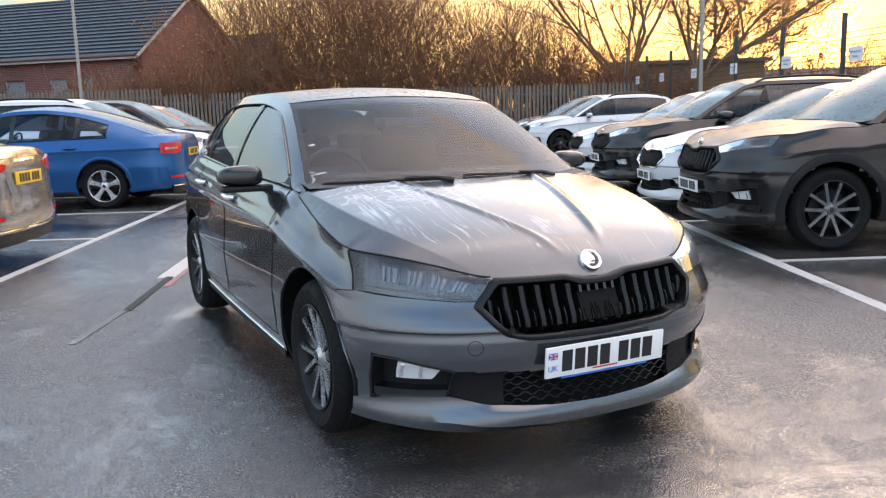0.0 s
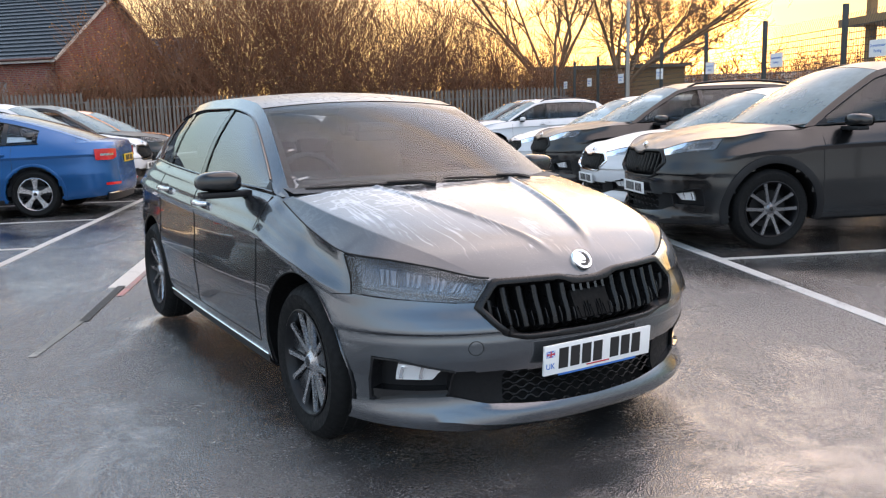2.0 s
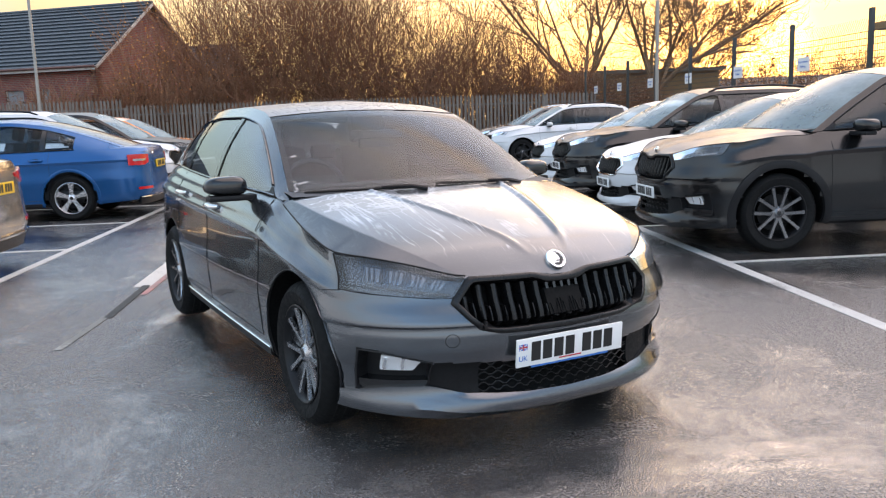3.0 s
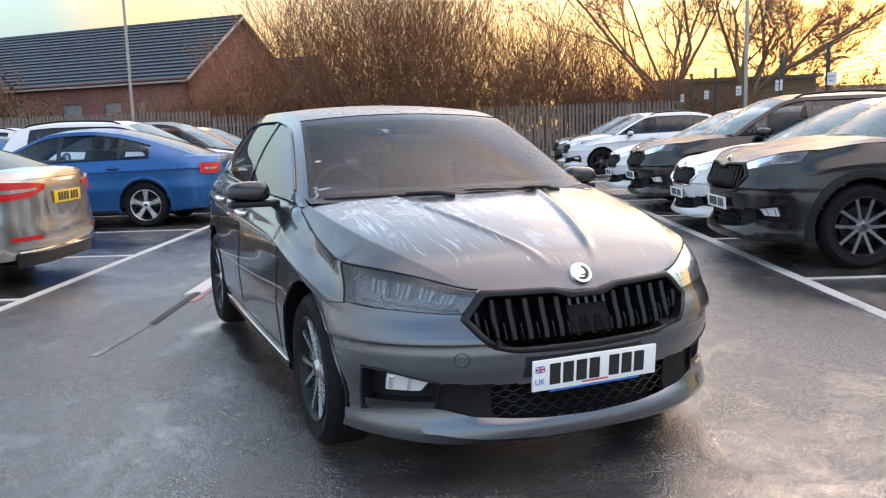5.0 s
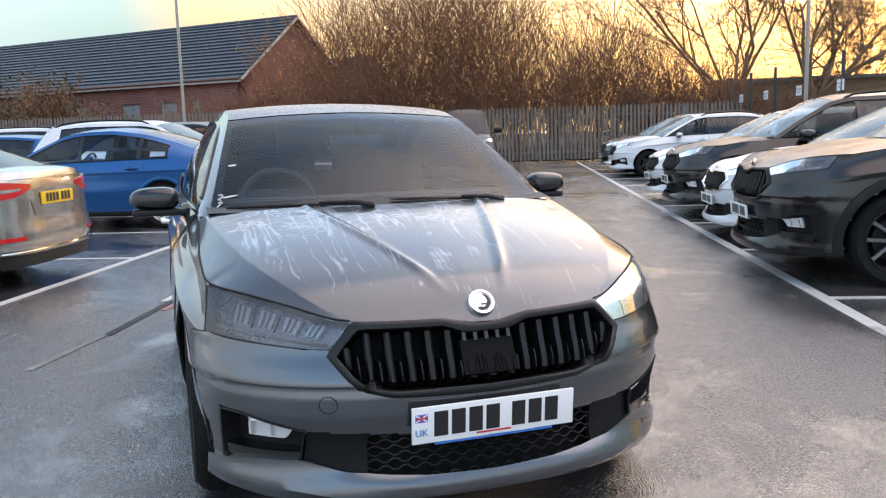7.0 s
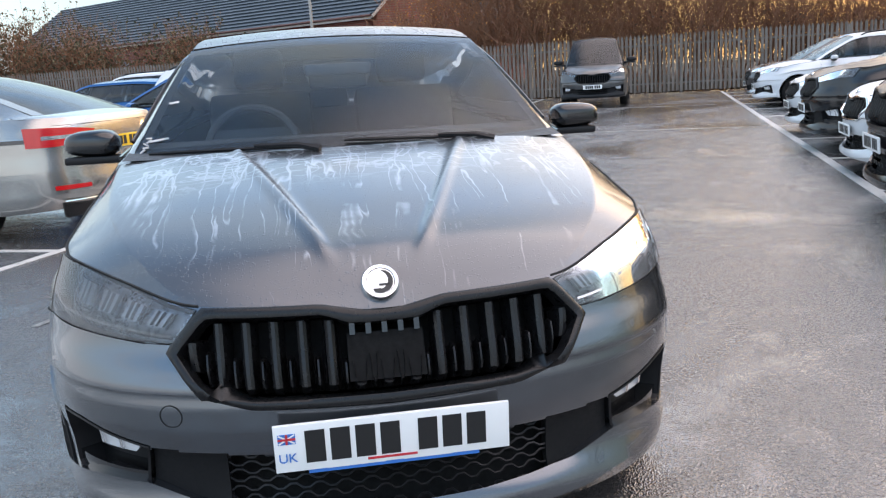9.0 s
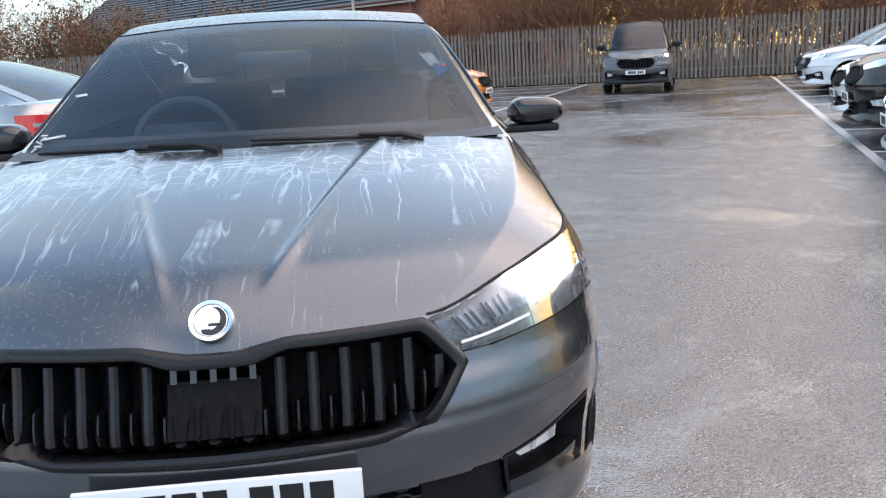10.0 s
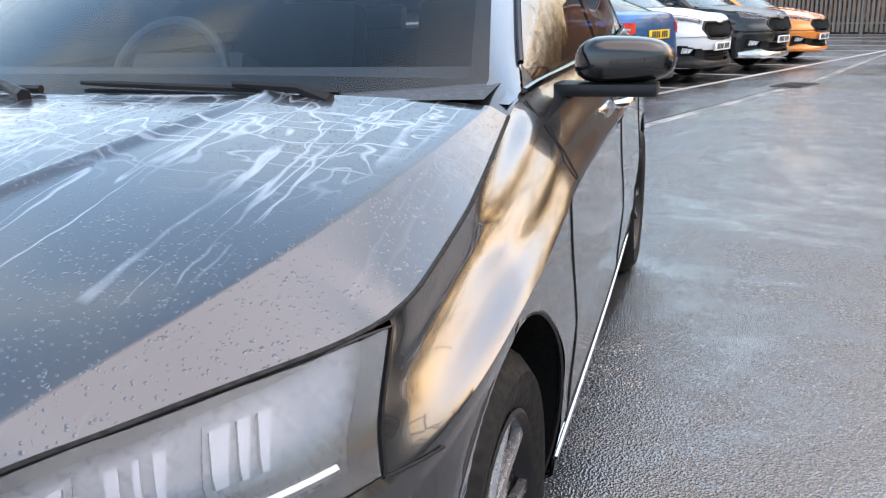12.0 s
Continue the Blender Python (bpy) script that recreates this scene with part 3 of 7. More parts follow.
    def wall_x(self, y, z):
        """Half width of the finished wall beside (y, z)."""
        best, x = 1e9, self.W
        for col in self.wall:
            if abs(col[len(col) // 2].y - y) < 0.12:
                for p in col:
                    d = (p.y - y) ** 2 + (p.z - z) ** 2
                    if d < best and p.x > self.W * 0.6:
                        best, x = d, p.x
        return x

    def in_arch(self, p):
        return any(Vector((p.y - ya, p.z - self.r)).length < self.arch - 0.004 and abs(p.x) > self.W * 0.6 for ya in self.axles)

    def edge_points(self):
        return [col[-1] for col in self.wall]

    def green(self, y, t, off=0.0):
        """A point on the glazed side, from the belt (0) to the roof rail (1)."""
        a = Vector((self.topx(y) * self.taper(y), y, self.top(y)))
        b = Vector((self.rail_x(y), y, self.rail_z(y)))
        return a.lerp(b, t) + Vector((0.028 * math.sin(math.pi * min(t, 1)) * min((b.z - a.z) / 0.3, 1) + off, 0, off * 0.4))


def mirror(mesh):
    v, f = mesh
    return [(-p[0], p[1], p[2]) for p in v], [tuple(reversed(q)) for q in f]


def patch(fn, up, low, nu=20, nv=6, off=0.0, thick=0.0):
    """A panel on a surface between two outlines; thick closes it to a slab."""
    a, b = resample([(*p, 0) for p in up], nu), resample([(*p, 0) for p in low], nu)
    rows = [[fn(lerp(p.x, q.x, j / (nv - 1)), lerp(p.y, q.y, j / (nv - 1)), off) for p, q in zip(a, b)] for j in range(nv)]
    if not thick:
        return lattice(rows)
    back = [[fn(lerp(p.x, q.x, j / (nv - 1)), lerp(p.y, q.y, j / (nv - 1)), off - thick) for p, q in zip(a, b)] for j in range(nv)]
    v1, f1 = lattice(rows)
    v2, f2 = lattice(back, flip=True)
    v, f = join((v1, f1), (v2, f2))
    n, k = nu, len(v1)
    for i in range(nu - 1):
        f += [(i + 1, i, k + i, k + i + 1), ((nv - 1) * n + i, (nv - 1) * n + i + 1, k + (nv - 1) * n + i + 1, k + (nv - 1) * n + i)]
    for j in range(nv - 1):
        f += [(j * n, (j + 1) * n, k + (j + 1) * n, k + j * n), ((j + 1) * n + n - 1, j * n + n - 1, k + j * n + n - 1, k + (j + 1) * n + n - 1)]
    return v, f


def ring(fn, outer, inner, n=72, offs=((0.0, 0.002), (0.15, 0.012), (0.5, 0.016), (0.85, 0.012), (1.0, -0.03))):
    """A frame between two closed outlines, with a cross-section of (way in, height)."""
    a, b = resample([(*p, 0) for p in outer], n, True), resample([(*p, 0) for p in inner], n, True)
    return lattice([[fn(lerp(p.x, q.x, s), lerp(p.y, q.y, s), h) for p, q in zip(a, b)] for s, h in offs], close_u=True)


def seam(points, parent, name="panel_gap", r=0.0019, mat=None):
    return solid(name, *tube(points, r, 5), mat or M_SEAM, parent)


def coons(front, rear, mid, side, shape, nu, nv):
    """A half panel from four edges: front and rear run outwards, mid and side run back."""
    f, r = resample(front, nu), resample(rear, nu)
    m, s = resample(mid, nv), resample(side, nv)
    rows = []
    for j in range(nv):
        v = j / (nv - 1)
        row = []
        for i in range(nu):
            u = i / (nu - 1)
            w = shape(u, v)
            p = f[i] * (1 - v) + r[i] * v
            lin = m[j] * (1 - u) + s[j] * u
            bil = (f[0] * (1 - u) + f[-1] * u) * (1 - v) + (r[0] * (1 - u) + r[-1] * u) * v
            q = p + lin - bil
            zc = m[j].z * (1 - w) + s[j].z * w
            zl = m[j].z * (1 - u) + s[j].z * u
            q.z += (zc - zl) * math.sin(math.pi * min(max(v, 0), 1)) ** 0.4
            row.append(q)
        rows.append(row)
    return rows


def faceted(front, rear, mid, crease, outer, nu, nv):
    """A half bonnet: a crowned middle out to a crease, and a planed-off facet from there to its outer edge."""
    kc = int(nu * 0.66)
    f, r = resample(front, kc + 1), resample(rear, kc + 1)
    m, c, o = resample(mid, nv), resample(crease, nv), resample(outer, nv)
    rows = []
    for j in range(nv):
        v = j / (nv - 1)
        fade, grow_in = (1 - v) ** 3, sstep(0.0, 0.10, v) * (1 - sstep(0.90, 1.0, v))
        row = []
        for i in range(kc + 1):
            u = i / kc
            q = m[j].lerp(c[j], u)
            q += (f[i] - f[0].lerp(f[-1], u)) * fade + (r[i] - r[0].lerp(r[-1], u)) * v ** 3
            q.z = lerp(q.z, lerp(m[j].z, c[j].z, u ** 2.2), grow_in)
            row.append(q)
        for i in range(1, nu - kc):
            row.append(c[j].lerp(o[j], i / (nu - 1 - kc)))
        rows.append(row)
    return rows


def whole(rows):
    """Half rows that start on the middle line, with their mirror image."""
    return [[Vector((-p.x, p.y, p.z)) for p in reversed(r[1:])] + list(r) for r in rows]


def wheel(car, name, x, y, r, width, side, spokes, style, low=False):
    """tyre, rim, spokes and hub; side is +1 or -1 for the outer face."""
    n = 32 if low else 56
    rim = r - 0.098 if style != "suv" else r - 0.105
    hub = thing_part(name, car)
    hub.matrix_basis = pose(x, y, r, 0, 0, 0 if side > 0 else 180)
    w = width / 2
    prof = [(rim - 0.01, -w + 0.01), (rim + 0.02, -w), (r - 0.04, -w - 0.006), (r - 0.012, -w + 0.018), (r - 0.002, -w + 0.04), (r, 0), (r - 0.002, w - 0.04), (r - 0.012, w - 0.018), (r - 0.04, w + 0.006), (rim + 0.02, w), (rim - 0.004, w - 0.012), (rim - 0.01, w - 0.03)]
    tyre = solid("tyre", *lathe(prof, n), M_TYRE, hub)
    if not low:
        grooves = []
        for a in (-0.045, 0.0, 0.045):
            grooves.append(lathe([(r + 0.0005, a - 0.004), (r + 0.0012, a), (r + 0.0005, a + 0.004)], n))
        solid("tread_groove", *join(*grooves), M_SEAM, tyre)
    barrel = [(rim - 0.012, w - 0.012), (rim, w - 0.004), (rim - 0.006, w - 0.001), (rim - 0.014, w - 0.008), (rim - 0.025, w - 0.05), (rim - 0.03, -w + 0.02)]
    solid("rim", *lathe(barrel, n), M_ALLOY if style in ("silver", "star") else M_TRIM, hub)
    solid("brake_disc", *lathe([(0.0, w - 0.10), (rim * 0.66, w - 0.10), (rim * 0.66, w - 0.115), (0, w - 0.115)], 24), M_TRIM, hub)
    solid("back_plate", *lathe([(0.0, -w + 0.05), (rim - 0.03, -w + 0.05)], 20), M_LINER, hub)
    face = M_ALLOY_BRIGHT if style in ("silver", "star") else M_ALLOY if style == "cut" else M_ALLOY_GREY if style == "suv" else M_ALLOY_DARK
    for k in range(spokes):
        a = 2 * math.pi * k / spokes + 0.3
        c, s = math.cos(a), math.sin(a)
        for split in ((-1, 1) if style in ("cut", "suv", "silver") else (0,)):
            pts = []
            for q, (half, out) in ((0.16, (0.020, -0.030)), (0.5, (0.016, -0.022)), (0.8, (0.017, -0.014)), (0.985, (0.022, -0.010))):
                rr = rim * q
                shift = split * (0.010 + 0.052 * q * (0.8 if spokes > 6 else 1.25))
                half = half * (0.72 if style == "cut" else (1.15 + 1.6 * q) if style == "star" else 1)
                for dx, h in ((-half, out - 0.014), (-half * 0.8, out), (half * 0.8, out), (half, out - 0.014)):
                    t = shift + dx
                    pts.append((w + h, c * rr - s * t, s * rr + c * t))
            rows = [pts[i:i + 4] for i in range(0, 16, 4)]
            solid("spoke", *lattice(rows), face, hub)
        if style == "cut":
            pts = []
            for q, half in ((0.30, 0.012), (0.62, 0.034), (0.93, 0.052)):
                for dx in (-half, half):
                    pts.append((w - 0.034, c * rim * q - s * dx, s * rim * q + c * dx))
            solid("blade_insert", *lattice([pts[i:i + 2] for i in range(0, 6, 2)]), M_ALLOY_DARK, hub)
    cap = solid("hub_cap", *lathe([(0.0, w - 0.014), (0.026, w - 0.016), (0.031, w - 0.022), (0.045, w - 0.030), (0.062, w - 0.036)], 20), face, hub)
    solid("cap_emblem", *lathe([(0.0, w - 0.0125), (0.019, w - 0.0135), (0.021, w - 0.016)], 16), M_BLACK if style != "dark" else M_ALLOY, hub)
    return hub


def thing_part(name, parent):
    ob = new(name)
    ob.empty_display_size = 0.1
    ob.parent = parent
    return ob


def plate(parent, m, yellow=False, wide=0.52, high=0.111, name="number_plate"):
    """A number plate with plain bars where its characters stand."""
    base = solid(name, *moved(block(-wide / 2, wide / 2, -0.006, 0.004, -high / 2, high / 2, 0.002), m), M_PLATE_Y if yellow else M_PLATE_W, parent, "number plate with plain dark bars")
    bars = []
    x = -wide * 0.33
    for i in range(7):
        w = 0.043 * wide / 0.52
        bars.append(moved(block(x - w / 2, x + w / 2, -0.0075, -0.004, -high * 0.33, high * 0.36), m))
        x += wide * (0.105 if i != 3 else 0.160)
    for b in bars:
        solid("character_bar", *b, M_INK, base, smooth=False)
    return base


def mirror_unit(car, S, sx, y, z, mat, scale=1.0):
    """A door mirror: a wedge-shaped cap over a slim black base that reaches to the door, on the side sx."""
    k = scale
    x0 = S.topx(y) - 0.03

    def loop(a, j, n=24):
        t = 2 * math.pi * j / n
        cy, cz = math.cos(t), math.sin(t)
        cy, cz = math.copysign(abs(cy) ** 0.62, cy), math.copysign(abs(cz) ** 0.62, cz)
        ends = max(0.0, 1 - abs(2 * a - 1) ** 3.4) ** 0.42
        h = 0.060 * k * ends * (1.0 - 0.16 * a)
        d = 0.088 * k * ends * (1.0 - 0.22 * a)
        return (sx * (x0 + 0.070 * k + 0.205 * k * a), y + 0.02 * k * a + d * (cy if cy < 0 else cy * 0.5), z + 0.008 * k + h * (cz if cz > 0 else cz * 0.72))
    shell = [[loop(a, j) for j in range(24)] for a in (0.004, 0.02, 0.06, 0.13, 0.22, 0.34, 0.48, 0.62, 0.75, 0.85, 0.92, 0.965, 0.99, 0.998)]
    v, f = lattice(shell, close_u=True, flip=sx < 0)
    f += [tuple(range(24)), tuple(range(len(v) - 24, len(v)))]
    body = solid("door_mirror", v, f, mat, car, angle=50)
    base = moved(block(-0.140 * k, 0.120 * k, -0.060 * k, 0.030 * k, -0.058 * k, -0.030 * k, 0.010 * k), pose(sx * (x0 + 0.125 * k), y, z))
    solid("mirror_base", *base, M_TRIM, body)
    foot = tube([(sx * (x0 - 0.035), y + 0.01, z - 0.085 * k), (sx * (x0 + 0.01), y - 0.005, z - 0.062 * k), (sx * (x0 + 0.07 * k), y - 0.012, z - 0.045 * k)], [0.034 * k, 0.030 * k, 0.016 * k], 10)
    solid("mirror_arm", *foot, M_TRIM, body)
    g = []
    for j in range(20):
        t = 2 * math.pi * j / 20
        g.append((sx * (x0 + 0.170 * k + 0.085 * k * math.copysign(abs(math.cos(t)) ** 0.6, math.cos(t))), y + 0.058 * k, z + 0.008 * k + 0.040 * k * math.copysign(abs(math.sin(t)) ** 0.6, math.sin(t))))
    solid("mirror_glass", g, [tuple(range(20))], M_CHROME, body, smooth=False)
    return body


def build_car(name, m, S, look_of, label, category="car", group="", hero=False):
    """Builds one car of the shape S at the pose m. look_of: its paints and choices."""
    car = thing(name, m, label, category, group)
    paint, top_paint = look_of["paint"], look_of.get("top_paint", look_of["paint"])
    roof_paint = look_of.get("roof_paint", top_paint)
    low_mat = look_of.get("low", paint)
    Z, kx = S.up, S.kx
    sc = lambda poly: [(x * kx, Z(z)) for x, z in poly]      # noqa: E731
    g_out, g_in = sc(GRILLE_OUT), sc(GRILLE_IN)
    lamp_up, lamp_low = sc(LAMP_UP), sc(LAMP_LOW)
    if not hero:
        # slimmer lamps than the hatchback's
        lamp_low = [(lerp(a[0], b[0], 0.30), lerp(a[1], b[1], 0.38)) for a, b in zip(lamp_low, lamp_up)]
    fog_up, fog_low = sc(FOG_UP), sc(FOG_LOW)
    in_up, in_low = sc(INTAKE_UP), sc(INTAKE_LOW)
    grille_hole = both([(lerp(a[0], b[0], 0.55), lerp(a[1], b[1], 0.55)) for a, b in zip(g_out, g_in)])
    lamp_hole = lamp_up + lamp_low[::-1]
    if not hero:
        hx, hz = sum(p[0] for p in lamp_hole) / len(lamp_hole), sum(p[1] for p in lamp_hole) / len(lamp_hole)
        lamp_hole = [(lerp(x, hx, 0.14), lerp(z, hz, 0.25)) for x, z in lamp_hole]
    fog_hole = fog_up + fog_low[::-1]
    in_hole = both(in_up + in_low[::-1])
    nose_open = look_of.get("nose", True)
    doors = look_of.get("doors", (1.12, 2.20, 3.12))
    lamp_y = S.front(LAMP_TIP * kx, Z(0.70))

    # the wall, split into panels
    panels = {}
    for sx in (1, -1):
        for i in range(len(S.wall) - 1):
            a, b = S.wall[i], S.wall[i + 1]
            for j in range(len(a) - 1):
                c = (a[j] + b[j] + b[j + 1] + a[j + 1]) / 4
                if S.in_arch(c):
                    continue
                if nose_open and i < S.front_cols:
                    if inside(grille_hole, c.x, c.z) or inside(lamp_hole, c.x, c.z) or inside(fog_hole, c.x, c.z) or inside(in_hole, c.x, c.z):
                        continue
                if c.y < S.axles[0] - 0.2 and (c.z < Z(0.645) or i < S.front_cols * 0.5):
                    key = "front_bumper"
                elif c.y < doors[0]:
                    key = "wing_left" if sx > 0 else "wing_right"
                elif c.y < doors[1] and c.z > S.sill(c.y) + 0.10:
                    key = "front_door_left" if sx > 0 else "front_door_right"
                elif c.y < doors[2] - 0.1 * (c.z < 0.55) and c.z > S.sill(c.y) + 0.10:
                    key = "rear_door_left" if sx > 0 else "rear_door_right"
                elif c.y < S.axles[1] and c.z <= S.sill(c.y) + 0.10:
                    key = "sill_left" if sx > 0 else "sill_right"
                elif c.y > S.axles[1] + 0.3 and c.z < look_of.get("bumper_z", 0.58):
                    key = "rear_bumper"
                else:
                    key = "rear_quarter"
                panels.setdefault(key, []).append((sx, i, j))
    for key, cells in panels.items():
        index, verts, faces = {}, [], []
        for sx, i, j in cells:
            q = []
            for ii, jj in ((i, j), (i + 1, j), (i + 1, j + 1), (i, j + 1)):
                if (sx, ii, jj) not in index:
                    p = S.wall[ii][jj]
                    index[sx, ii, jj] = len(verts)
                    verts.append((p.x * sx, p.y, p.z))
                q.append(index[sx, ii, jj])
            faces.append(tuple(q) if sx > 0 else tuple(reversed(q)))
        word = key.replace("_left", "").replace("_right", "")
        solid(word, verts, faces, low_mat if word == "sill" else paint, car, angle=28)

    # under side and wheel housings
    zb = 0.20 + (Z(0.2) - 0.2)
    floor_pts = [(c[0].x * 0.97, c[0].y, c[0].z + 0.02) for c in S.wall[::3] if not S.in_arch(c[0])]
    under = [(x, y, z) for x, y, z in floor_pts] + [(-x, y, z) for x, y, z in reversed(floor_pts)]
    solid("under_tray", under, [tuple(range(len(under)))], M_LINER, car, smooth=False)
    for ya in S.axles:
        for sx in (1, -1):
            arc = [math.pi * (k / 40) * 1.16 - 0.25 for k in range(41)]
            out = [S.wall_x(ya + math.cos(a) * S.arch, max(S.r + math.sin(a) * S.arch, 0.2)) for a in arc]
            for _ in range(6):
                out = [out[0]] + [(out[k - 1] + out[k] + out[k + 1]) / 3 for k in range(1, 40)] + [out[-1]]
            beside = dict(zip(arc, out))
            rows = [[(sx * (beside[a] - x), ya + math.cos(a) * rr, S.r + math.sin(a) * rr) for a in arc] for x, rr in ((0.010, S.arch), (0.05, S.arch + 0.012), (0.32, S.arch + 0.01), (0.55, S.arch - 0.10))]
            solid("arch_liner", *lattice(rows), M_LINER, car)
            lip = []
            for a in arc:
                if S.r + math.sin(a) * S.arch < 0.2:
                    continue
                py, pz = ya + math.cos(a) * S.arch, S.r + math.sin(a) * S.arch
                lip.append((sx * (beside[a] - 0.005), py, pz))
            if look_of.get("cladding"):
                rows = []
                for a in arc:
                    row = []
                    for rr, o in ((S.arch - 0.006, -0.03), (S.arch - 0.004, 0.008), (S.arch + 0.03, 0.013), (S.arch + 0.062, 0.008), (S.arch + 0.066, -0.004)):
                        py, pz = ya + math.cos(a) * rr, S.r + math.sin(a) * rr
                        row.append((sx * (S.skin_x(py, max(pz, 0.2)) + o), py, max(pz, 0.2)))
                    rows.append(row)
                solid("arch_cladding", *lattice(rows, flip=sx > 0), M_TRIM, car)
            else:
                # body-coloured lip drawn black, for its shade and the dark ground it reflects
                solid("arch_lip", *tube(lip, 0.005, 6), M_TRIM, car)
                if not hero:
                    rows = []
                    for a in arc:
                        row = []
                        for rr, o in ((S.arch - 0.008, -0.03), (S.arch - 0.006, 0.003), (S.arch + 0.012, 0.007), (S.arch + 0.034, 0.004), (S.arch + 0.040, -0.004)):
                            py, pz = ya + math.cos(a) * rr, S.r + math.sin(a) * rr
                            row.append((sx * (S.skin_x(py, max(pz, 0.2)) + o), py, max(pz, 0.2)))
                        rows.append(row)
                    solid("arch_flange", *lattice(rows, flip=sx > 0), paint, car)

    # bonnet
    edge = S.edge_points()
    k_lamp = next(i for i in range(len(edge)) if edge[i].x >= 0.975 * LAMP_TIP * kx)
    k_cowl = min(i for i in range(len(edge)) if edge[i].y >= S.cowl - 0.02)
    fr, sd = edge[:k_lamp + 1], edge[k_lamp:k_cowl + 1]
    bz = look_of.get("bonnet", [(0.0, 0.0), (0.04, 0.055), (0.10, 0.098), (0.16, 0.130), (0.34, 0.185), (0.55, 0.235), (0.75, 0.272), (0.95, 0.300)])
    y0, z0 = edge[0].y, edge[0].z
    y1 = S.cowl - 0.13
    kb = (y1 - y0) / 0.95
    hb = look_of.get("bonnet_rise", (S.top(S.cowl) + 0.032 - z0) / 0.300)
    rise = curve_of(bz)
    mid = [Vector((0, y0 + 0.95 * q / 80 * kb, z0 + rise(0.95 * q / 80) * hb)) for q in range(81)]
    rear_edge = [Vector((sd[-1].x * u, lerp(y1, sd[-1].y, u ** 2.2), lerp(mid[-1].z, sd[-1].z, u ** (4 if hero else 2)))) for u in (0, 0.2, 0.4, 0.6, 0.8, 0.9, 1.0)]

    def shape(u, v):
        ub = 0.56 + 0.60 * v - 0.22 * v * v
        lift = 0.5 if hero else 0.1
        return -lift * (u / ub) ** 2 if u < ub else -lift + (1 + lift) * (u - ub) / (1 - ub)
    nu, nv = (96, 70) if hero else (20, 20)
    if hero:
        k_tip = next(i for i in range(len(edge)) if edge[i].x >= 0.405)
        crease = [edge[k_tip]] + [Vector(p) for p in ((0.475, 0.175, 0.744), (0.535, 0.25, 0.781), (0.612, 0.40, 0.828), (0.674, 0.60, 0.871), (0.710, 0.80, 0.906), (0.733, 1.0, 0.938), (0.742, 1.095, 0.952))]
        cx, cz = curve_of([(p.y, p.x) for p in crease]), curve_of([(p.y, p.z) for p in crease])
        crease = [Vector((cx(y), y, cz(y))) for y in (lerp(crease[0].y, crease[-1].y, q / 80) for q in range(81))]
        back_edge = [Vector((0.742 * u, lerp(y1, 1.095, u ** 2.2), lerp(mid[-1].z, 0.952, u ** 3))) for u in (0, 0.2, 0.4, 0.6, 0.8, 0.9, 1.0)]
    rows = faceted(edge[:k_tip + 1], back_edge, mid, crease, edge[k_tip:k_cowl + 1], nu, nv) if hero else coons(fr, rear_edge, mid, sd, shape, nu, nv)
    for row in rows:
        for p in row:
            # the two pressed ridges that run back from the emblem
            v = min(max((p.y - y0) / (y1 - y0), 0), 1)
            xr = (0.060 + 0.30 * v ** 0.85) * kx
            d = p.x - xr
            p.z += 0.012 * math.exp(-(d / 0.017) ** 2) * sstep(0.05, 0.25, v) * (1 - 0.4 * v) - 0.006 * sstep(0.0, 0.03, -d) * sstep(0.05, 0.3, v)
    v, f = lattice(whole(rows))
    solid("bonnet", v, f, top_paint, car, angle=50)
    for sx in (1, -1):
        seam([(sx * p.x, p.y - 0.001, p.z + 0.0012) for p in sd], car, r=0.0032)
        seam([(sx * p.x, p.y - 0.001, p.z + 0.001) for p in fr if p.x > 0.40 * kx], car, r=0.003)

    # windscreen, roof and rear window between the rails
    ya, yb, yc = S.cowl, look_of["roof"][0], look_of["roof"][1]
    if hero:
        for sx in (1, -1):
            near = [sd[-3], sd[-1], edge[k_cowl + 3], edge[k_cowl + 7]]
            far = [(S.rail_x(ya) * 0.90, ya - 0.03, S.rail_z(ya) + 0.004), (S.rail_x(ya) * 0.975, ya + 0.005, S.rail_z(ya) + 0.008), (S.rail_x(ya + 0.06), ya + 0.06, S.rail_z(ya + 0.06)), (S.rail_x(ya + 0.14), ya + 0.14, S.rail_z(ya + 0.14))]
            rows = [[(sx * p[0], p[1], p[2] + 0.002) for p in line] for line in (near, [Vector(a).lerp(Vector(b), 0.5) + Vector((0, 0, 0.004)) for a, b in zip(near, far)], far)]
            solid("pillar_foot", *lattice(rows, flip=sx > 0), paint, car)
    crown = look_of.get("crown", 0.055)

    def across(y, u, off=0.0):
        x, z = S.rail_x(y), S.rail_z(y)
        e = sstep(ya, yb + 0.25, y)
        r = sstep(yc - 0.25, S.tail_y, y)
        bow = lerp(lerp(0.15, 0.0, e), -0.10, r)
        k = 1 - u * u
        c = crown * lerp(lerp(0.6, 1.0, e), 0.45, r)
        return Vector((x * u, y - bow * k, z + c * k + off))
    us = [i / 12 - 1 for i in range(25)] if hero else [i / 6 - 1 for i in range(13)]
    span = lambda a, b, n: [lerp(a, b, i / n) for i in range(n + 1)]      # noqa: E731
    nn = 14 if hero else 8
    shield = solid("windscreen", *lattice([[across(y, u) for u in us] for y in span(ya, yb, nn)]), look_of.get("screen_glass", M_GLASS if hero else M_DEW_GLASS), car)
    shield.visible_shadow = False
    band = [[across(y, u, -0.006) for u in us] for y in span(ya, ya + 0.07, 2)]
    solid("screen_band", *lattice(band), M_TRIM, shield)
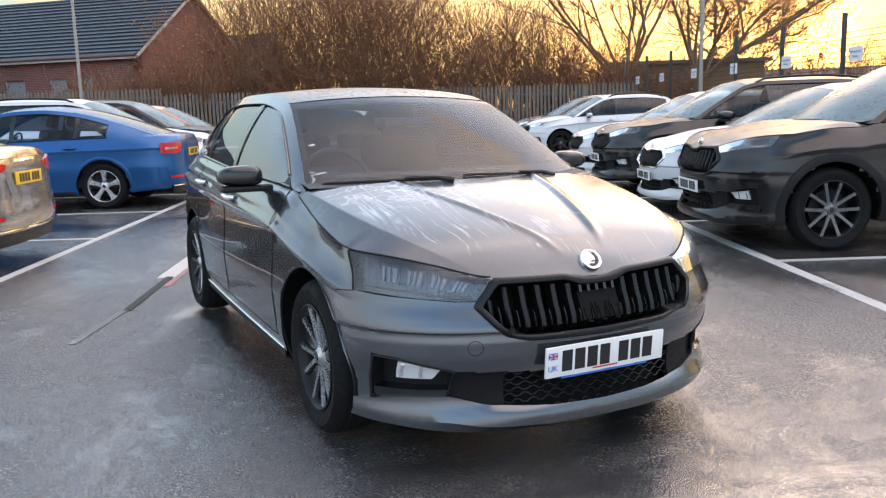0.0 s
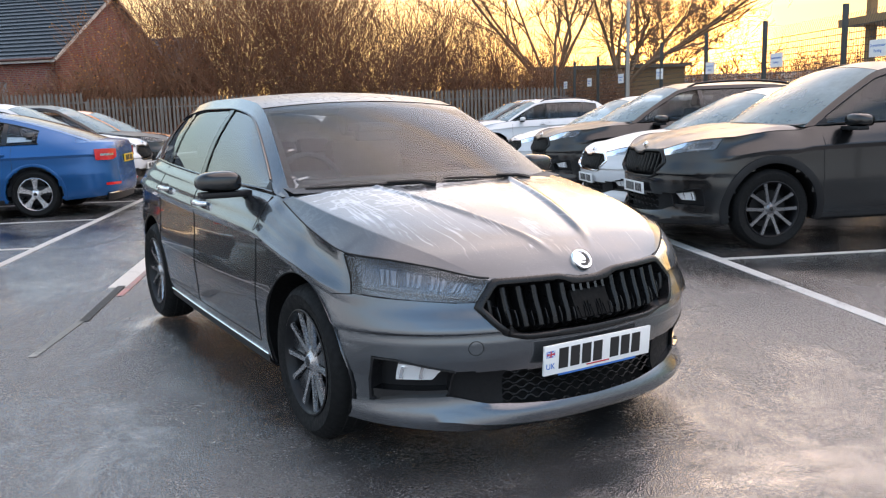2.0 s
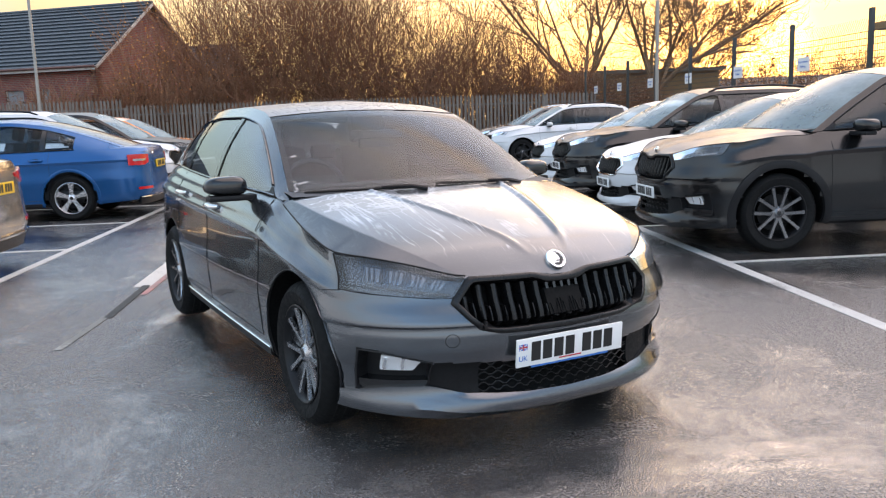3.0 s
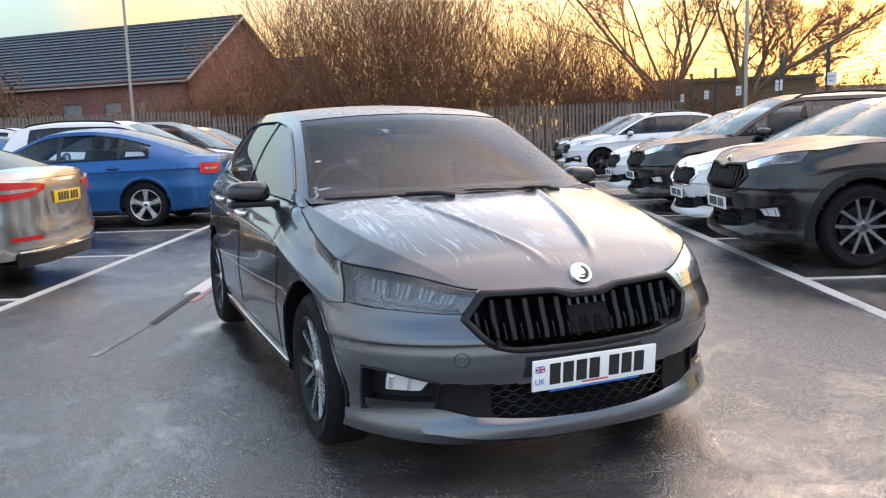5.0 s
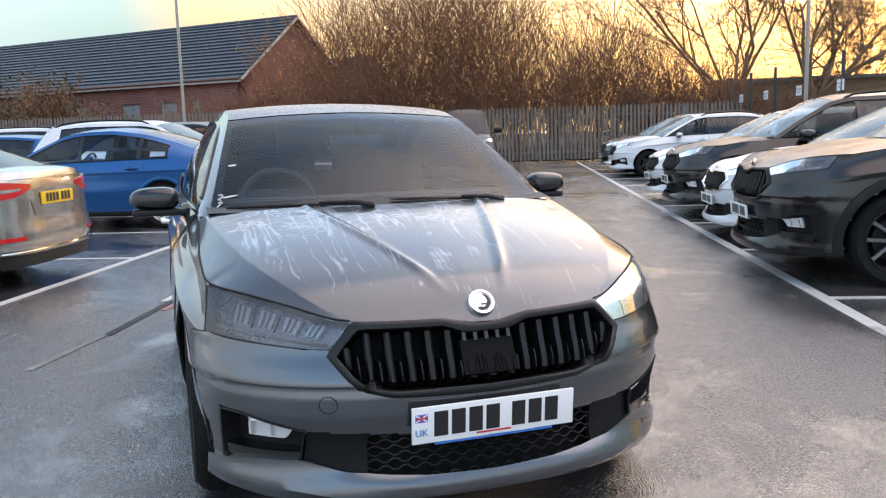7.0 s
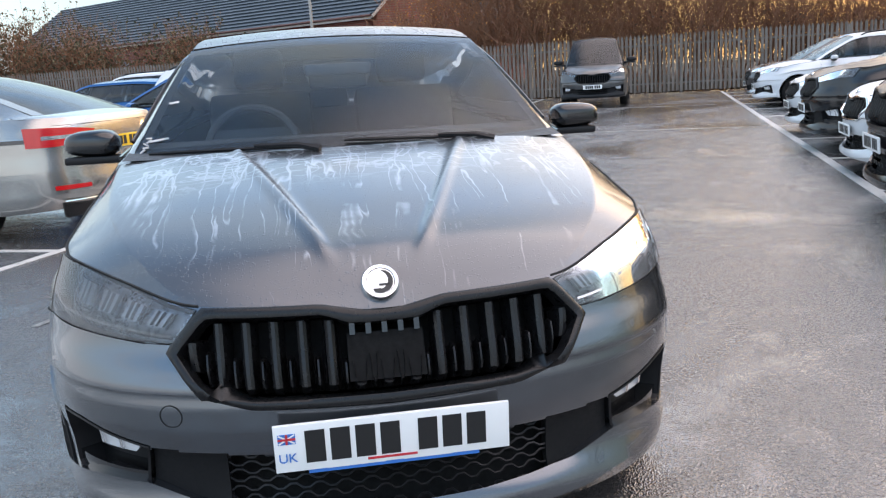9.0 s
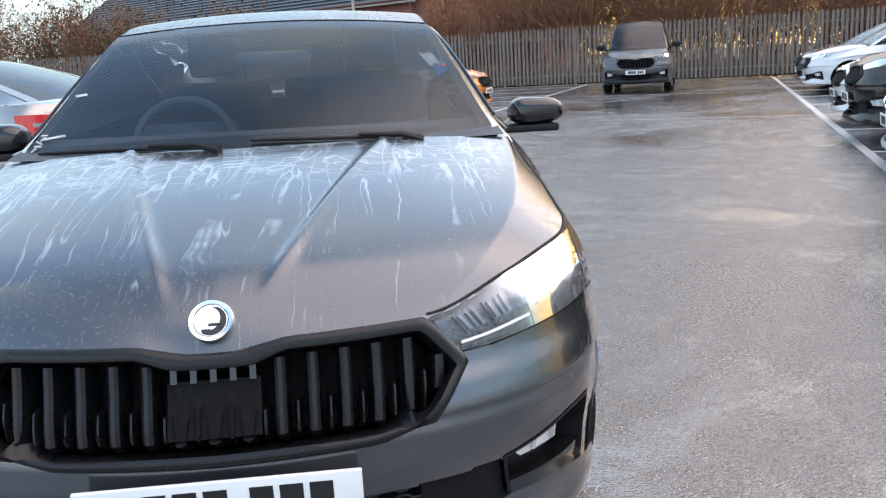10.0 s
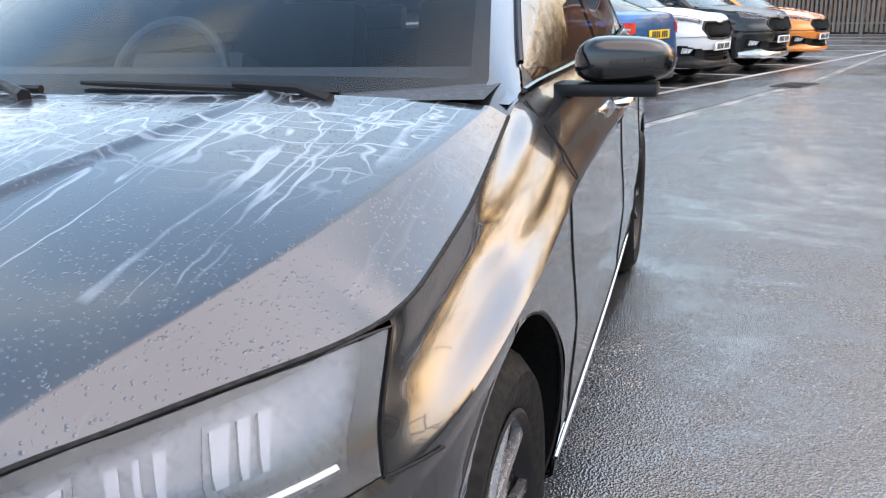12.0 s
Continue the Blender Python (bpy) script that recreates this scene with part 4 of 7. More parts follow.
    if hero:
        top_band = [[across(y, u, -0.006) for u in us] for y in span(yb - 0.06, yb, 2)]
        solid("screen_band", *lattice(top_band), M_TRIM, shield)
        for sx in (1, -1):
            side_band = [[across(y, sx * u, -0.006) for u in (0.955, 0.98, 1.0)] for y in span(ya, yb, 10)]
            solid("screen_band", *lattice(side_band), M_TRIM, shield)
    solid("roof", *lattice([[across(y, u) for u in us] for y in span(yb, yc, nn)]), roof_paint, car)
    seam([across(yb, u, 0.001) for u in us], car)
    back = solid("rear_window", *lattice([[across(y, u) for u in us] for y in span(yc, S.tail_y, nn)]), look_of.get("back_glass", M_GLASS_DARK), car)
    back.visible_shadow = False
    for sx in (1, -1):
        # pillar beside the rear window
        rows = [[across(y, sx * u, 0.004) for u in (0.86, 0.93, 1.0)] for y in span(yc, S.tail_y, 6)]
        solid("rear_pillar", *lattice(rows), paint, car)
    # deck behind the rear window
    k_deck = min([i for i in range(len(edge)) if edge[i].y >= S.tail_y] + [len(edge) - 4])
    tail_edge = edge[k_deck:]
    if len(tail_edge) > 2:
        rr = resample(tail_edge, 12)
        rows = []
        for q in range(7):
            s = q / 6
            rows.append([across(S.tail_y, 1 - i / 11).lerp(p, s) + Vector((0, 0, look_of.get("deck", 0.01) * math.sin(math.pi * s))) for i, p in enumerate(rr)])
        v, f = lattice([[Vector(p) for p in r] for r in rows])
        solid("boot_lid", *join((v, f), mirror((v, f))), look_of.get("deck_paint", paint), car, angle=40)

    # glazed sides
    a0, pil, z1 = look_of["glass"]
    for sx in (1, -1):
        def gp(y, t, off=0.0):
            p = S.green(y, t, off)
            return Vector((sx * p.x, p.y, p.z))

        def upper(y):
            h = S.rail_z(y) - S.top(y)
            return max(0.0, 1 - look_of.get("rail_w", 0.055) / max(h, 0.02))
        frame_rows = []
        for y in span(ya, S.tail_y, 40):
            t0 = upper(y)
            frame_rows.append([gp(y, lerp(t0, 1, q)) for q in (0, 0.5, 1)])
        solid("roof_rail", *lattice(frame_rows, flip=sx > 0), paint, car)
        cuts = [a0, *pil, z1]
        for c0, c1 in zip(cuts, cuts[1:]):
            ys = span(c0, c1, 10)
            rows = [[gp(y, lerp(0.0, upper(y), q / 5), -0.004) for q in range(6)] for y in ys]
            g = solid("side_window", *lattice(rows, flip=sx > 0), look_of.get("side_glass", M_GLASS) if c0 == a0 else look_of.get("rear_glass", M_GLASS_DARK), car)
            g.visible_shadow = False
        for pc in pil:
            rows = [[gp(y, lerp(0, upper(y), q / 4), 0.002) for q in range(5)] for y in span(pc - 0.032, pc + 0.032, 2)]
            solid("door_pillar", *lattice(rows, flip=sx > 0), M_BLACK, car)
        belt = [gp(y, 0.0, 0.006) + Vector((0, 0, 0.004)) for y in span(a0 - 0.1, z1 + 0.02, 24)]
        solid("belt_moulding", *tube(belt, 0.007, 6), look_of.get("belt", M_TRIM), car)
        over = [gp(y, upper(y), 0.004) for y in span(a0, z1, 24)]
        solid("window_moulding", *tube(over, 0.006, 6), look_of.get("belt", M_TRIM), car)
        rows = [[gp(y, lerp(0, upper(y), q / 5)) for q in range(6)] for y in span(z1, S.tail_y, 8)]
        solid("quarter_panel", *lattice(rows, flip=sx > 0), paint, car)
        rows = [[gp(y, lerp(0, upper(y), q / 3), 0.003) for q in range(4)] for y in span(ya + 0.02, a0, 6)]
        solid("mirror_base", *lattice(rows, flip=sx > 0), M_TRIM, car)
        # door gaps and handles
        for yd in doors:
            pts = [S.on_side(yd + look_of.get("gap_lean", 0.0) * (0.6 - z), z, 0.0012) for z in span(S.sill(yd) + 0.10, S.top(yd) - 0.01, 14)]
            seam([(sx * p.x, p.y, p.z) for p in pts], car)
        pts = [S.on_side(y, S.sill(y) + 0.10, 0.001) for y in span(doors[0], min(doors[2], S.axles[1] - S.arch), 10)]
        seam([(sx * p.x, p.y, p.z) for p in pts], car)
        for yd in doors[1:]:
            yh, zh = yd - 0.17, S.top(yd) - look_of.get("handle_drop", 0.125)
            pts = [S.on_side(yh + d, zh + 0.004 * d, o) for d, o in ((-0.095, 0.004), (-0.06, 0.032), (0, 0.040), (0.06, 0.034), (0.095, 0.006))]
            hd = solid("door_handle", *tube([(sx * p.x, p.y, p.z) for p in pts], [0.010, 0.014, 0.015, 0.014, 0.010], 10), look_of.get("handle", paint), car)
            # flat dark disc on the door paints in the shade behind the handle
            cup = [S.on_side(yh + 0.055 * math.cos(t), zh + 0.024 * math.sin(t), 0.0015) for t in (2 * math.pi * q / 16 for q in range(16))]
            solid("handle_shade", [(sx * p.x, p.y, p.z) for p in cup], [tuple(range(16))], look_of.get("cup", M_TRIM), hd, smooth=False)
        if look_of.get("skirt", True):
            ys = span(S.axles[0] + S.arch + 0.02, S.axles[1] - S.arch - 0.02, 16)
            rows = []
            for y in ys:
                z = S.sill(y)
                w = S.side_f(0.0, y)
                rows.append([(sx * (w + o), y, z + dz) for o, dz in ((0.005, 0.085), (0.022, 0.07), (0.030, 0.045), (0.026, 0.012), (-0.01, -0.012), (-0.06, -0.01))])
            sk = solid("side_skirt", *lattice(rows, flip=sx > 0), M_TRIM, car)
            solid("skirt_strip", *tube([(sx * (S.side_f(0.0, y) + 0.031), y, S.sill(y) + 0.052) for y in ys], 0.0045, 6), look_of.get("strip", M_TRIM), sk)
    if look_of.get("mirrors", True):
        for sx in (1, -1):
            mirror_unit(car, S, sx, ya + look_of.get("mirror_y", 0.38), S.top(ya + 0.3) + look_of.get("mirror_z", 0.02), look_of.get("mirror", M_BLACK), look_of.get("mirror_k", 1.0))
    if look_of.get("rails"):
        for sx in (1, -1):
            pts = [Vector((sx * (S.rail_x(y) - 0.02), y, S.rail_z(y) + 0.055 * math.sin(math.pi * q / 14) ** 0.3)) for q, y in enumerate(span(yb + 0.15, yc - 0.05, 14))]
            solid("roof_bar", *tube(pts, 0.016, 8), look_of["rails"], car)

    # nose
    if nose_open:
        build_nose(car, S, look_of, g_out, g_in, lamp_up, lamp_low, fog_up, fog_low, in_up, in_low, sc, hero)
    if look_of.get("rear_kit"):
        build_tail(car, S, look_of)
    # cabin
    build_cabin(car, S, look_of, across, hero)
    # wheels
    style, spokes = look_of.get("wheels", ("cut", 5))
    for ya2 in S.axles:
        for sx in (1, -1):
            wheel(car, "wheel", sx * (S.W - 0.135), ya2, S.r, 0.205, sx, spokes, style, not hero)
    return car


def build_nose(car, S, look_of, g_out, g_in, lamp_up, lamp_low, fog_up, fog_low, in_up, in_low, sc, hero):
    F, kx, Z = S.on_front, S.kx, S.up
    frame_mat = look_of.get("grille_frame", M_SLAT)
    grille = solid("grille", *ring(F, both(g_out), both(g_in), 96 if hero else 48), frame_mat, car, angle=60)
    half_up, half_low = g_in[:5], [g_in[0 + 8], g_in[7], g_in[6], g_in[5], g_in[4]]
    up = [(-x, z) for x, z in reversed(half_up[1:])] + half_up
    low = [(-x, z) for x, z in reversed(half_low[1:])] + half_low
    solid("grille_back", *patch(F, up, low, 40, 6, -0.075), M_LINER, grille)
    main = 15
    slats = [(lerp(-0.425, 0.425, i / (main - 1)) * kx, False) for i in range(main)]
    if hero:
        slats += [(lerp(-0.425, 0.425, (i + 0.5) / (main - 1)), True) for i in range(main - 1)]
    top_of = curve_of([(p[0], p[1]) for p in g_in[:5]])
    low_of = curve_of([(p[0], p[1]) for p in reversed(g_in[4:9])])
    for x, slim in slats:
        ztop, zbot = top_of(abs(x)) - 0.006, low_of(abs(x)) + 0.004
        if slim:
            ztop = lerp(zbot, ztop, 0.52)
        if hero and abs(x) < 0.085:
            ztop = Z(0.540)
        if ztop - zbot < 0.02:
            continue
        w, rows = 0.0050 if slim else 0.0100 if hero else 0.0075, []
        for q in range(7):
            z = lerp(zbot, ztop, q / 6)
            o = 0.006 * math.sin(math.pi * q / 6) - 0.020 * (1 - q / 6) - (0.014 if slim else 0.0)
            rows.append([F(x - w * 1.5, z, o - 0.055), F(x - w, z, o - 0.006), F(x - w * 0.4, z, o), F(x + w * 0.4, z, o), F(x + w, z, o - 0.006), F(x + w * 1.5, z, o - 0.055)])
        rows.append([p + Vector((0, 0.030, -0.002)) for p in rows[-1]])
        solid("grille_slat", *lattice(rows), look_of.get("slat", M_SLAT), grille)
    if hero:
        solid("radar_cover", *patch(F, [(-0.085, 0.640), (0, 0.640), (0.085, 0.640)], [(-0.085, 0.545), (0, 0.545), (0.085, 0.545)], 12, 5, -0.012, 0.05), M_LINER, grille)
        for i in range(5):
            x = -0.072 + 0.036 * i
            solid("grille_slat", *patch(F, [(x - 0.006, 0.662), (x + 0.006, 0.662)], [(x - 0.006, 0.636), (x + 0.006, 0.636)], 3, 3, -0.006, 0.04), M_BLACK, grille)
    # emblem
    e = Vector((0, S.front(0, Z(0.735)) - 0.002, Z(0.734)))
    em = pose(0, e.y + (0.0 if hero else 0.012), e.z, -38) @ Matrix.Scale(1.0 if hero else 0.60, 4)
    if look_of.get("emblem", True):
        badge = solid("emblem", *moved(lathe([(0.0, -0.010), (0.030, -0.010), (0.0315, -0.006), (0.033, -0.013), (0.040, -0.014), (0.0435, -0.009), (0.044, 0.012)], 40, "y"), em), M_CHROME, car)
        solid("emblem_disc", *moved(lathe([(0.0, -0.0108), (0.031, -0.0108)], 32, "y"), em), M_LAMP_WHITE, badge)
        crescent = [(0.029 * math.cos(radians(a)), 0.029 * math.sin(radians(a))) for a in range(-120, 76, 14)]
        crescent += [(-0.007 + 0.0245 * math.cos(radians(a)), 0.004 + 0.0245 * math.sin(radians(a))) for a in range(66, -121, -14)]
        n = len(crescent)
        v = [(x, -0.0125, z) for x, z in crescent] + [(x, -0.0105, z) for x, z in crescent]
        solid("emblem_mark", *moved((v, [(i, n - 1 - i, n - 2 - i, i + 1) for i in range(n // 2 - 1)] + [(i, i + n, (i + 1) % n + n, (i + 1) % n) for i in range(n)]), em), M_INK, badge, smooth=False)
        bar = [block(-0.004, 0.020, -0.0125, -0.0105, -0.011, -0.006), block(-0.016, 0.000, -0.0125, -0.0105, -0.020, -0.017)]
        solid("emblem_mark", *moved(join(*bar), em), M_INK, badge, smooth=False)
    # headlamps
    for sx in (1, -1):
        def G(x, z, off=0.0):
            p = F(x, z, off)
            return Vector((sx * p.x, p.y, p.z))
        lamp = solid("headlamp", *patch(G, lamp_up, lamp_low, 20, 8, -0.045), M_LAMP_DARK, car)
        rim_out = lamp_up + lamp_low[::-1]
        cx, cz = sum(p[0] for p in rim_out) / len(rim_out), sum(p[1] for p in rim_out) / len(rim_out)
        rim_out = [(lerp(x, cx, -0.035), lerp(z, cz, -0.03)) for x, z in rim_out]
        rim_in = [(lerp(x, cx, 0.022), lerp(z, cz, 0.055)) for x, z in rim_out]
        solid("lamp_bezel", *ring(G, rim_out, rim_in, 44, ((0, 0.0005), (0.5, 0.002), (1, -0.045))), M_TRIM, lamp)
        lens = solid("lamp_lens", *patch(G, rim_in[:len(lamp_up)], list(reversed(rim_in[len(lamp_up):])), 20, 8, 0.001), M_LENS, lamp)
        lens.visible_shadow = False
        a, b = resample([(*p, 0) for p in lamp_up], 81), resample([(*p, 0) for p in lamp_low], 81)
        quad = lambda f, g: (lerp(a[int(f * 80)].x, b[int(f * 80)].x, g), lerp(a[int(f * 80)].y, b[int(f * 80)].y, g))      # noqa: E731
        for q in range(4 if hero else 3):
            f0 = 0.14 + 0.19 * q
            solid("lamp_module", *patch(G, [quad(f0, 0.12), quad(f0 + 0.14, 0.12)], [quad(f0 + 0.02, 0.68), quad(f0 + 0.15, 0.68)], 6, 5, -0.034, 0.008), M_LAMP_DARK, lamp)
            for w0, w1 in ((0.012, 0.042), (0.060, 0.078), (0.098, 0.122)):
                solid("reflector", *patch(G, [quad(f0 + w0, 0.18), quad(f0 + w1, 0.18)], [quad(f0 + w0 + 0.02, 0.60), quad(f0 + w1 + 0.015, 0.60)], 4, 4, -0.024, 0.010), M_REFLECTOR, lamp)
        a, b = resample([(*p, 0) for p in lamp_up], 21), resample([(*p, 0) for p in lamp_low], 21)
        strip = [G(lerp(a[i].x, b[i].x, 0.82), lerp(a[i].y, b[i].y, 0.82), -0.016) for i in range(1, 20)]
        solid("light_guide", *tube(strip, 0.006, 6), M_SILVER, lamp)
        # fog lamp in its recess
        fog = solid("fog_recess", *patch(G, fog_up, fog_low, 14, 6, -0.055), M_TRIM, car)
        out = fog_up + fog_low[::-1]
        cx, cz = sum(p[0] for p in out) / len(out), sum(p[1] for p in out) / len(out)
        solid("recess_frame", *ring(G, out, [(lerp(x, cx, 0.10), lerp(z, cz, 0.13)) for x, z in out], 40, ((0, 0.002), (0.5, 0.004), (1, -0.055))), M_TRIM, fog)
        lampq = sc([(0.575, 0.385), (0.715, 0.404)]), sc([(0.612, 0.346), (0.715, 0.344)])
        fl = solid("fog_lamp", *patch(G, *lampq, 10, 5, -0.030, 0.025), M_LAMP_WHITE, fog)
        for q in range(2):
            x = lerp(0.645, 0.70, q) * kx
            solid("lamp_flute", *patch(G, [(x - 0.005, Z(0.394)), (x + 0.005, Z(0.394))], [(x - 0.005, Z(0.350)), (x + 0.005, Z(0.350))], 3, 4, -0.024, 0.01), M_CHROME, fl)
        shelf = sc([(0.560, 0.318), (0.765, 0.312)]), sc([(0.560, 0.294), (0.768, 0.272)])
        solid("recess_shelf", *patch(G, *shelf, 8, 4, -0.004, 0.05), M_BLACK, fog)
        cheek = sc([(0.375, 0.380), (0.545, 0.389)]), sc([(0.375, 0.250), (0.555, 0.291)])
        solid("intake_cheek", *patch(G, *cheek, 10, 6, -0.012, 0.02), M_CHEEK, car)
    # lower intake and its mesh
    up = [(-x, z) for x, z in reversed(in_up[1:])] + in_up
    low = [(-x, z) for x, z in reversed(in_low[1:])] + in_low
    intake = solid("lower_intake", *patch(F, up, low, 40, 6, -0.07), M_LINER, car)
    cells = []
    nrow, step, amp, rad = (7, 0.030 * kx, 0.0048, 0.0030) if hero else (4, 0.042 * kx, 0.009, 0.0050)
    for r in range(nrow):
        z = lerp(Z(0.246), Z(0.362), r / (nrow - 1))
        half = int(0.40 * kx / (step / 2))
        path = []
        for i in range(-half, half + 1):
            path.append(F(i * step / 2, z + (amp if (i + 2 * r) % 4 < 2 else -amp), -0.018))
        cells.append(tube(path, rad, 4))
    solid("intake_mesh", *join(*cells), M_TRIM, intake)
    # splitter lip
    lu, ll = sc(LIP_UP), sc(LIP_LOW)
    up = [(-x, z) for x, z in reversed(lu[1:])] + lu
    low = [(-x, z) for x, z in reversed(ll[1:])] + ll
    lip = solid("front_lip", *patch(F, up, low, 60, 5, 0.012, 0.03), look_of.get("lip", look_of["paint"]), car, angle=40)
    under = [(x, z - 0.012) for x, z in low]
    solid("lip_edge", *patch(F, low, under, 60, 3, 0.004, 0.05), M_TRIM, lip)
    if hero:
        c = [F(-0.483 + 0.025 * math.cos(t), 0.474 + 0.025 * math.sin(t), 0.0005) for t in (2 * math.pi * q / 28 for q in range(29))]
        seam(c, car, "towing_cap", 0.0014)
        for sx in (1, -1):
            pts = [(sx * F(x, z, 0).x, F(x, z, 0.0008).y, z) for x, z in ((0.800, 0.655), (0.812, 0.652), (0.824, 0.649), (0.836, 0.646))]
            seam(pts, car)
    zp = Z(0.41)
    pm = pose(0, S.front(0, zp) - 0.026, zp, 4)
    base = plate(car, pm, False)
    if hero:
        # national band at the end of the plate, and the dealer's strip below it
        x = -0.232
        solid("flag_field", *moved(block(x - 0.019, x + 0.019, -0.0075, -0.004, 0.012, 0.036), pm), M_BLUE_INK, base, smooth=False)
        for a in (-31, 31):
            solid("flag_stripe", *moved(block(-0.020, 0.020, -0.0079, -0.0070, -0.0018, 0.0018), pm @ pose(x, 0, 0.024, 0, a)), M_PAPER, base, smooth=False)
        solid("flag_stripe", *moved(block(x - 0.019, x + 0.019, -0.0085, -0.0073, 0.0215, 0.0265), pm), M_RED_INK, base, smooth=False)
        solid("flag_stripe", *moved(block(x - 0.0025, x + 0.0025, -0.0085, -0.0073, 0.012, 0.036), pm), M_RED_INK, base, smooth=False)
        letters("lettering", "UK", 0.022, M_BLUE_INK, base, pm @ pose(x, -0.0075, -0.022, 90), depth=0.0004)
        strip = solid("dealer_strip", *moved(block(-0.19, 0.19, -0.0045, 0.0, -0.064, -0.040), pm), M_BLUE_INK, base, "blue strip under the plate")
        for x0, x1 in ((-0.15, -0.02), (0.02, 0.13)):
            solid("text_bar", *moved(block(x0, x1, -0.0056, -0.0040, -0.056, -0.048), pm), M_PAPER, strip, smooth=False)
        solid("text_bar", *moved(block(-0.06, 0.05, -0.0078, -0.0062, -0.046, -0.041), pm), M_RED_INK, strip, smooth=False)


def build_tail(car, S, look_of):
    R = S.on_rear
    kit = look_of["rear_kit"]
    for sx in (1, -1):
        def G(x, z, off=0.0):
            p = R(x, z, off)
            return Vector((sx * p.x, p.y, p.z))
        lamp = solid("tail_lamp", *patch(G, kit["up"], kit["low"], 16, 6, 0.006, 0.03), M_TAIL, car)
        a, b = resample([(*p, 0) for p in kit["up"]], 9), resample([(*p, 0) for p in kit["low"]], 9)
        mid = [(lerp(a[i].x, b[i].x, 0.42), lerp(a[i].y, b[i].y, 0.42)) for i in range(2, 8)]
        mid2 = [(lerp(a[i].x, b[i].x, 0.62), lerp(a[i].y, b[i].y, 0.62)) for i in range(2, 8)]
        solid("lamp_band", *patch(G, mid, mid2, 10, 3, 0.0075), look_of.get("tail_band", M_SILVER), lamp)
        z = kit["refl"]
        w0, w1 = S.W * 0.55, S.W * 0.86
        solid("reflector", *patch(G, [(w0, z + 0.022), (w1, z + 0.026)], [(w0, z - 0.012), (w1, z - 0.010)], 8, 3, 0.004, 0.01), M_TAIL, car)
    w = S.W * 0.80
    zl = kit["line"]
    seam([R(x, zl, 0.001) for x in [lerp(-w, w, i / 20) for i in range(21)]], car)
    z0, z1 = kit["tray"]
    ww = S.W * 0.42
    solid("plate_recess", *patch(R, [(-ww, z1), (0, z1), (ww, z1)], [(-ww * 0.9, z0), (0, z0), (ww * 0.9, z0)], 12, 4, 0.003), look_of["paint"], car)
    zb0, zb1 = kit["valance"]
    solid("bumper_valance", *patch(R, [(-w, zb1), (0, zb1), (w, zb1)], [(-w * 0.95, zb0), (0, zb0), (w * 0.95, zb0)], 24, 5, 0.006, 0.03), look_of.get("valance", M_TRIM), car)
    zs = kit["strip"]
    solid("bumper_strip", *tube([R(x, zs, 0.008) for x in [lerp(-w, w, i / 20) for i in range(21)]], 0.010, 6), M_CHROME, car)
    zp = kit["plate"]
    plate(car, pose(0, S.rear(0, zp) + 0.010, zp, kit.get("tilt", 0), 0, 180), True)


def shield_of(car):
    return next(c for c in car.children if c.name.startswith("windscreen"))


